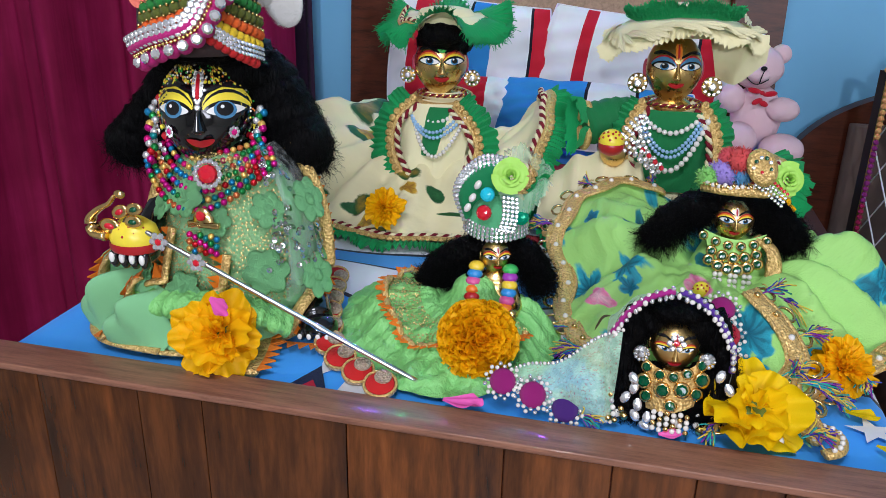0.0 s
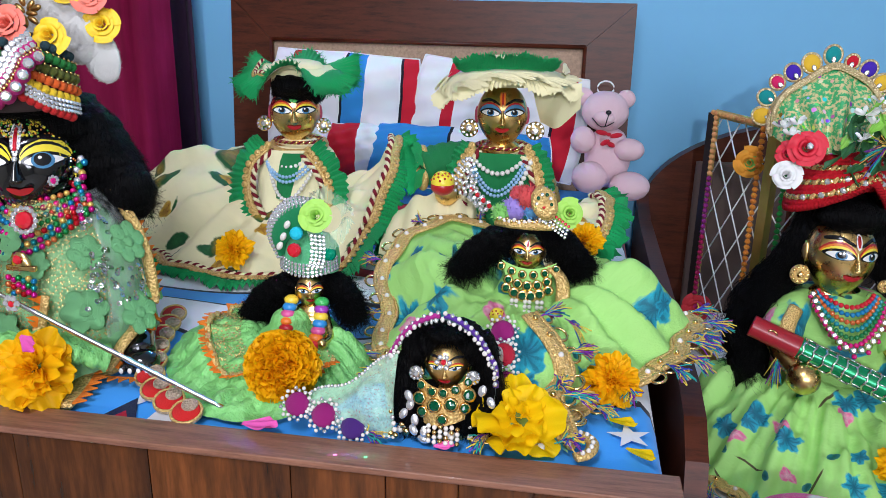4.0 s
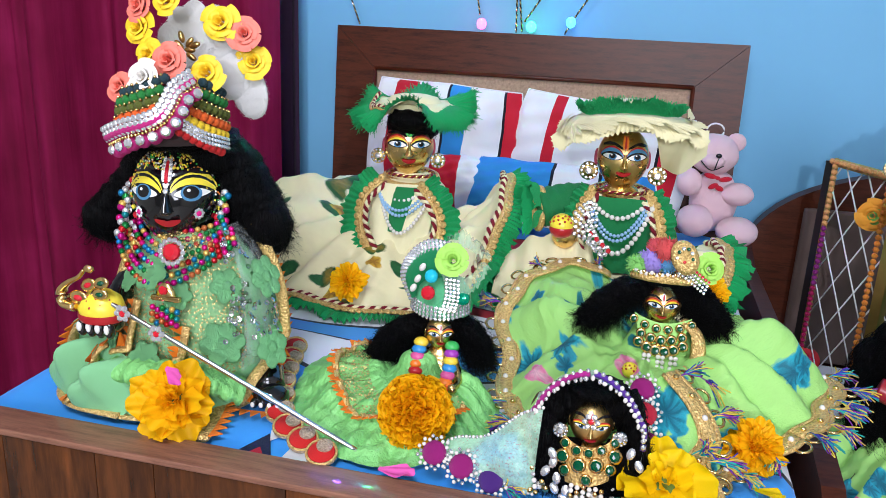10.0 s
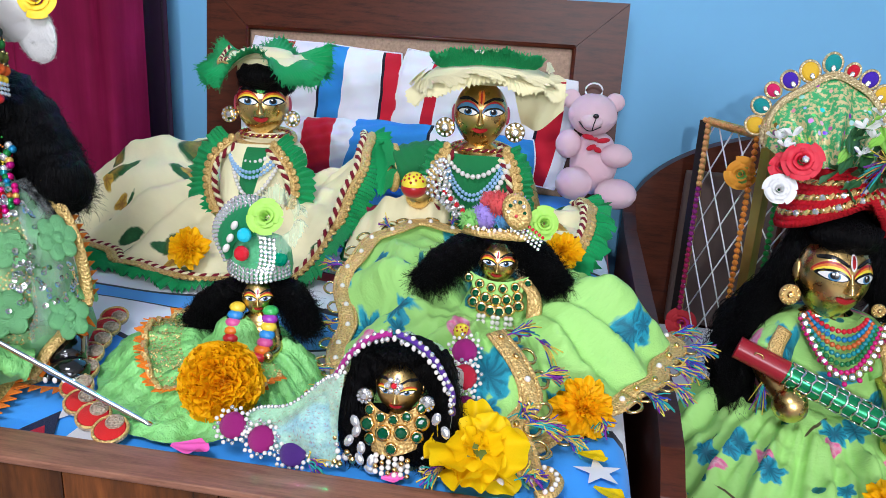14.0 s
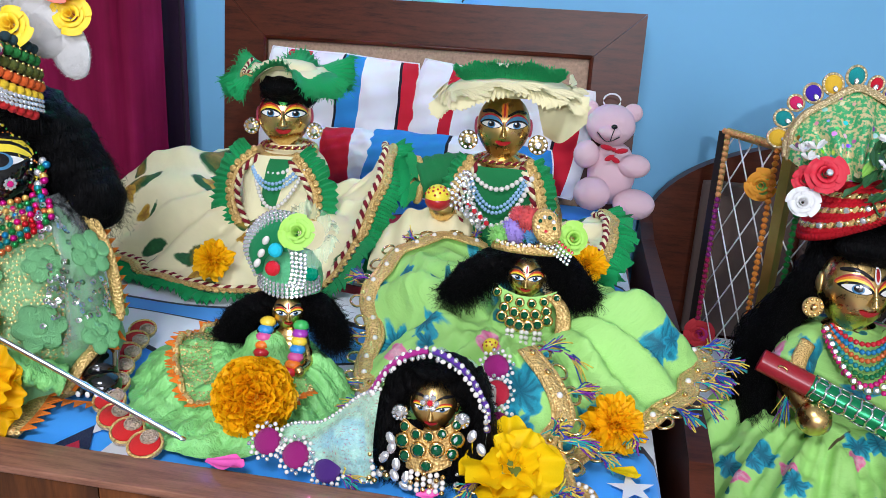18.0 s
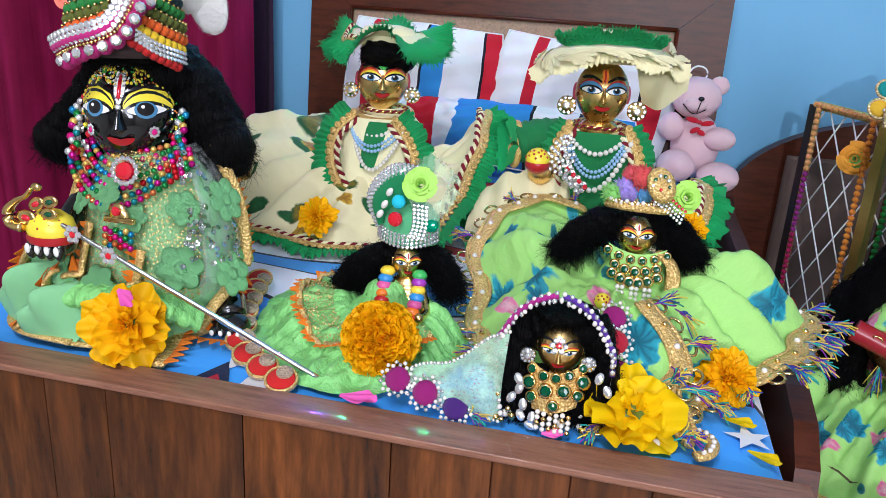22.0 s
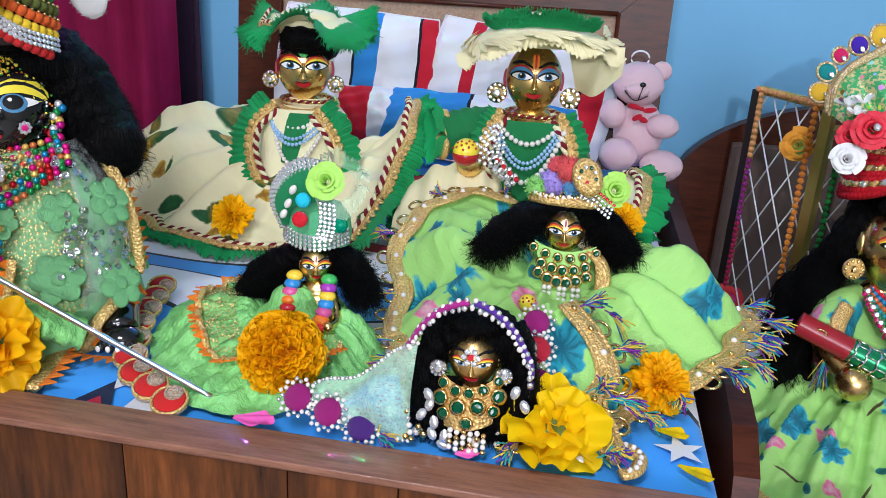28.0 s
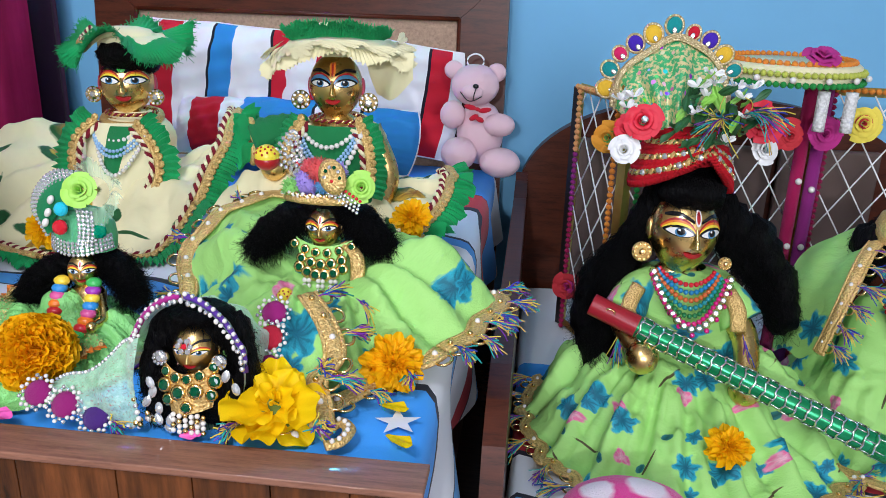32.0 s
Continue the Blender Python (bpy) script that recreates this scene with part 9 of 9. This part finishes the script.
PF_OR, PF_GR, PF_RD, PF_MG, PF_YL = (paint("crepe_" + n, c, 0.8) for n, c in (("orange", (0.85, 0.35, 0.03)), ("green", (0.2, 0.45, 0.08)), ("red", (0.5, 0.02, 0.03)), ("magenta", (0.45, 0.02, 0.2)), ("yellow", (0.8, 0.65, 0.08))))
paper_flower((0.392, 0.625, 0.435), 0.02, (PF_OR, PF_GR), (-0.3, -1, 0.1), "orange crepe paper flower with a green heart")
paper_flower((0.707, 0.625, 0.47), 0.022, (PF_YL, PF_RD), (0, -1, 0.1), "yellow crepe paper flower with a red heart")
paper_flower((0.61, 0.59, 0.455), 0.019, (PF_RD, PF_RD), (0, -1, 0.2), "red crepe paper flower under the canopy")
paper_flower((0.655, 0.6, 0.458), 0.021, (PF_MG, PF_MG), (0, -1, 0.2), "magenta crepe paper flower under the canopy")
paper_flower((0.36, 0.7, 0.19), 0.02, (PF_RD, PF_MG), (-0.3, -1, 0.2), "red crepe paper flower low on the screen")
cn = thing("round_canopy", (0.62, 0.63, 0.53), "round canopy shelf edged with rows of wool pompoms and beads", "canopy")
cc0 = np.array((0.612, 0.635))
part("disc", Shape().lathe([(0, 0.52), (0.082, 0.52), (0.084, 0.523), (0.084, 0.54), (0.08, 0.543), (0, 0.543)], (*cc0, 0), 40), CREAM_PLAIN, cn)
for z, nm, rr in ((0.5215, "green", 0.0865), (0.5335, "lime", 0.0865), (0.545, "orange", 0.074)):
    n = int(PI2 * rr / 0.0082)
    for i in range(n):
        a = i / n * PI2
        piece("wool_ball", wool_ball[nm], cn, at((cc0[0] + rr * math.cos(a), cc0[1] + rr * math.sin(a), z), 0.0047))
for i in range(14):
    a = i / 14 * PI2
    piece("pearl", bead_mesh(PEARL), cn, at((cc0[0] + 0.092 * math.cos(a), cc0[1] + 0.092 * math.sin(a), 0.528), 0.004))
part("canopy_rose", rose_shape((0.628, 0.575, 0.55), 0.019, (0, -0.6, 1), 4, 3), PF_MG, cn, "magenta paper rose")
for x in (0.635, 0.667):
    line = np.array([(x, 0.562, 0.515 - 0.008 * i) for i in range(7)])
    part("bead_drop", Shape().tube(line, 0.0075, 8), lace("white_beads", (0.85, 0.85, 0.82), (0.5, 0.5, 0.48), 350.0, 0.3, 0.0), cn, "white bead drop")
for x, nm in ((0.642, "magenta"), (0.662, "purple")):
    part("canopy_post", Shape().tube([(x, 0.63, 0.116), (x, 0.63, 0.52)], 0.0085, 10), WOOL[nm], cn, "wool-wound post")
for x, z in ((0.643, 0.3), (0.661, 0.3), (0.643, 0.39), (0.661, 0.38)):
    piece("pearl", bead_mesh(PEARL), cn, at((x, 0.62, z), 0.0045))

# ---- flowers lying about ----
BROAD = ((11, 1.0, 88, 0.0), (11, 0.92, 76, 0.06), (10, 0.78, 60, 0.12), (9, 0.55, 40, 0.16), (8, 0.36, 18, 0.18))
marigold("marigold", (-0.0685, 0.058, 0.357), 0.0285, (0.05, -0.85, 0.5), MARIGOLD, "dense orange marigold ball", (), 3, dense=True)
marigold("marigold", (-0.227, 0.325, 0.36), 0.0245, (0.1, -0.85, 0.5), MARIGOLD_G, "orange marigold lying on the cream dress", OPEN + ((10, 0.6, 96, -0.1),), 4)
marigold("marigold", (0.126, 0.03, 0.345), 0.034, (0.05, -0.5, 0.85), MARIGOLD_Y, "large yellow marigold by the footboard", ((7, 1.05, 90, 0.0), (7, 0.98, 78, 0.04), (6, 0.75, 58, 0.08), (5, 0.45, 30, 0.1)), 5, broad=1.7)
marigold("marigold", (0.196, 0.108, 0.345), 0.0265, (0.2, -0.8, 0.55), MARIGOLD, "orange marigold on the tasselled hem", OPEN + ((10, 0.7, 100, -0.1),), 6)
marigold("marigold", (-0.256, 0.012, 0.357), 0.035, (0.15, -0.8, 0.55), MARIGOLD_G, "golden marigold against the mint dress", BROAD, 7, broad=1.35)
marigold("marigold", (0.518, 0.31, 0.172), 0.0265, (0.0, -0.7, 0.7), MARIGOLD_G, "small orange marigold on the lime dress", OPEN, 8)
marigold("marigold", (0.172, 0.35, 0.39), 0.0225, (0.0, -0.8, 0.6), MARIGOLD_G, "orange marigold behind the turban", OPEN, 9)
pm = petal_mesh("fallen_petal", MAGENTA_PETAL, 1.0, 0.5, 4, 0.12)
py = petal_mesh("fallen_petal", MARIGOLD_Y, 1.0, 0.55, 5, 0.1)
PINKS = ((pm, (-0.082, 0.006, 0.334), 0.03, (0.25, 0.0, -0.1), "pink rose petal on the footboard rail"), (pm, (-0.252, -0.004, 0.395), 0.026, (0.9, 0.2, -0.5), "pink rose petal on the marigold"), (pm, (0.066, 0.007, 0.331), 0.015, (0.6, 0, 0.2), "magenta petal under the necklace"),
         (py, (0.193, 0.072, 0.331), 0.024, (0, 0.05, -0.3), "yellow petal on the blue sheet"), (py, (0.206, 0.032, 0.331), 0.024, (0, 0.05, -0.6), "yellow petal on the blue sheet"))
for me, c, s, e, lab in PINKS:
    ob = new("fallen_petal", me)
    ob.matrix_world = at(c, s, Euler(e).to_matrix())
    tagged(ob, lab, "petal", "fallen petals")

# ---- pink plush cloth on the second bed ----
PINK_PLUSH = Nodes("pink_white_plush", 1.0)
v = PINK_PLUSH.coord()
vo = PINK_PLUSH.node("ShaderNodeTexVoronoi", Vector=v, Scale=13.0)
PINK_PLUSH.put("Base Color", PINK_PLUSH.mix(PINK_PLUSH.step(PINK_PLUSH.math("ADD", vo.outputs[0], PINK_PLUSH.math("MULTIPLY", PINK_PLUSH.noise(v, 30, 2), 0.3)), 0.44, 0.03), (0.78, 0.03, 0.26), (0.85, 0.7, 0.75)))
PINK_PLUSH.put("Sheen Weight", 0.3)
PINK_PLUSH.bump(PINK_PLUSH.noise(v, 500, 3), 0.8, 0.002)
pc = thing("plush_cushion", (0.41, 0.2, 0.117), "pink and white fleecy cushion in front of the dress", "cushion")
part("cushion", plush((0.408, 0.205, 0.15), (0.066, 0.05, 0.034), 5, 60), PINK_PLUSH.mat, pc)

# ---- string of coloured lights above the headboard ----
ledline = thing("light_string", (-0.1, 0.93, 0.66), "twisted string of small coloured lights above the headboard", "light string")
for ends in (((-0.466, 0.928, 0.719), (-0.434, 0.928, 0.638)), ((-0.227, 0.928, 0.746), (-0.211, 0.928, 0.664)), ((-0.149, 0.928, 0.748), (-0.145, 0.928, 0.636)), ((-0.149, 0.931, 0.748), (-0.135, 0.931, 0.637)), ((-0.069, 0.928, 0.750), (-0.132, 0.928, 0.656)), ((0.010, 0.928, 0.753), (-0.043, 0.928, 0.671), (-0.061, 0.928, 0.638))):
    part("cable", cord(spline(ends, 16), 0.0011, 0.012), [GOLD_BRIGHT, LINE_BLACK], ledline)
part("upper_cable", cord(spline([(-0.62, 0.945, 1.08), (-0.45, 0.935, 1.05), (-0.25, 0.935, 1.065), (-0.02, 0.935, 1.05), (0.12, 0.945, 1.1)], 60), 0.0012, 0.012), [GOLD_BRIGHT, LINE_BLACK], ledline)
for i, (x, z, c) in enumerate(((-0.57, 1.03, (0.35, 0.05, 1.0)), (-0.48, 1.04, (0.3, 0.08, 1.0)), (-0.4, 1.02, (0.05, 1.0, 0.35)), (-0.28, 1.05, (0.9, 0.1, 0.5)), (-0.2, 1.03, (0.05, 1.0, 0.3)), (-0.05, 1.03, (0.3, 0.05, 1.0)), (0.03, 1.04, (0.05, 0.6, 0.9)), (-0.207, 0.650, (1.0, 0.04, 0.2)), (-0.119, 0.649, (0.02, 1.0, 0.3)), (-0.051, 0.659, (0.02, 0.2, 1.0)))):
    m = Nodes("bulb_glow", 0.3)
    m.put("Base Color", c).put("Emission Color", c).put("Emission Strength", 14.0 if z < 0.9 else 700.0)
    part("bulb", Shape().ball((x, 0.925, z), (0.0085, 0.0085, 0.0095), 12, 8), m.mat, ledline, "small glowing coloured bulb")
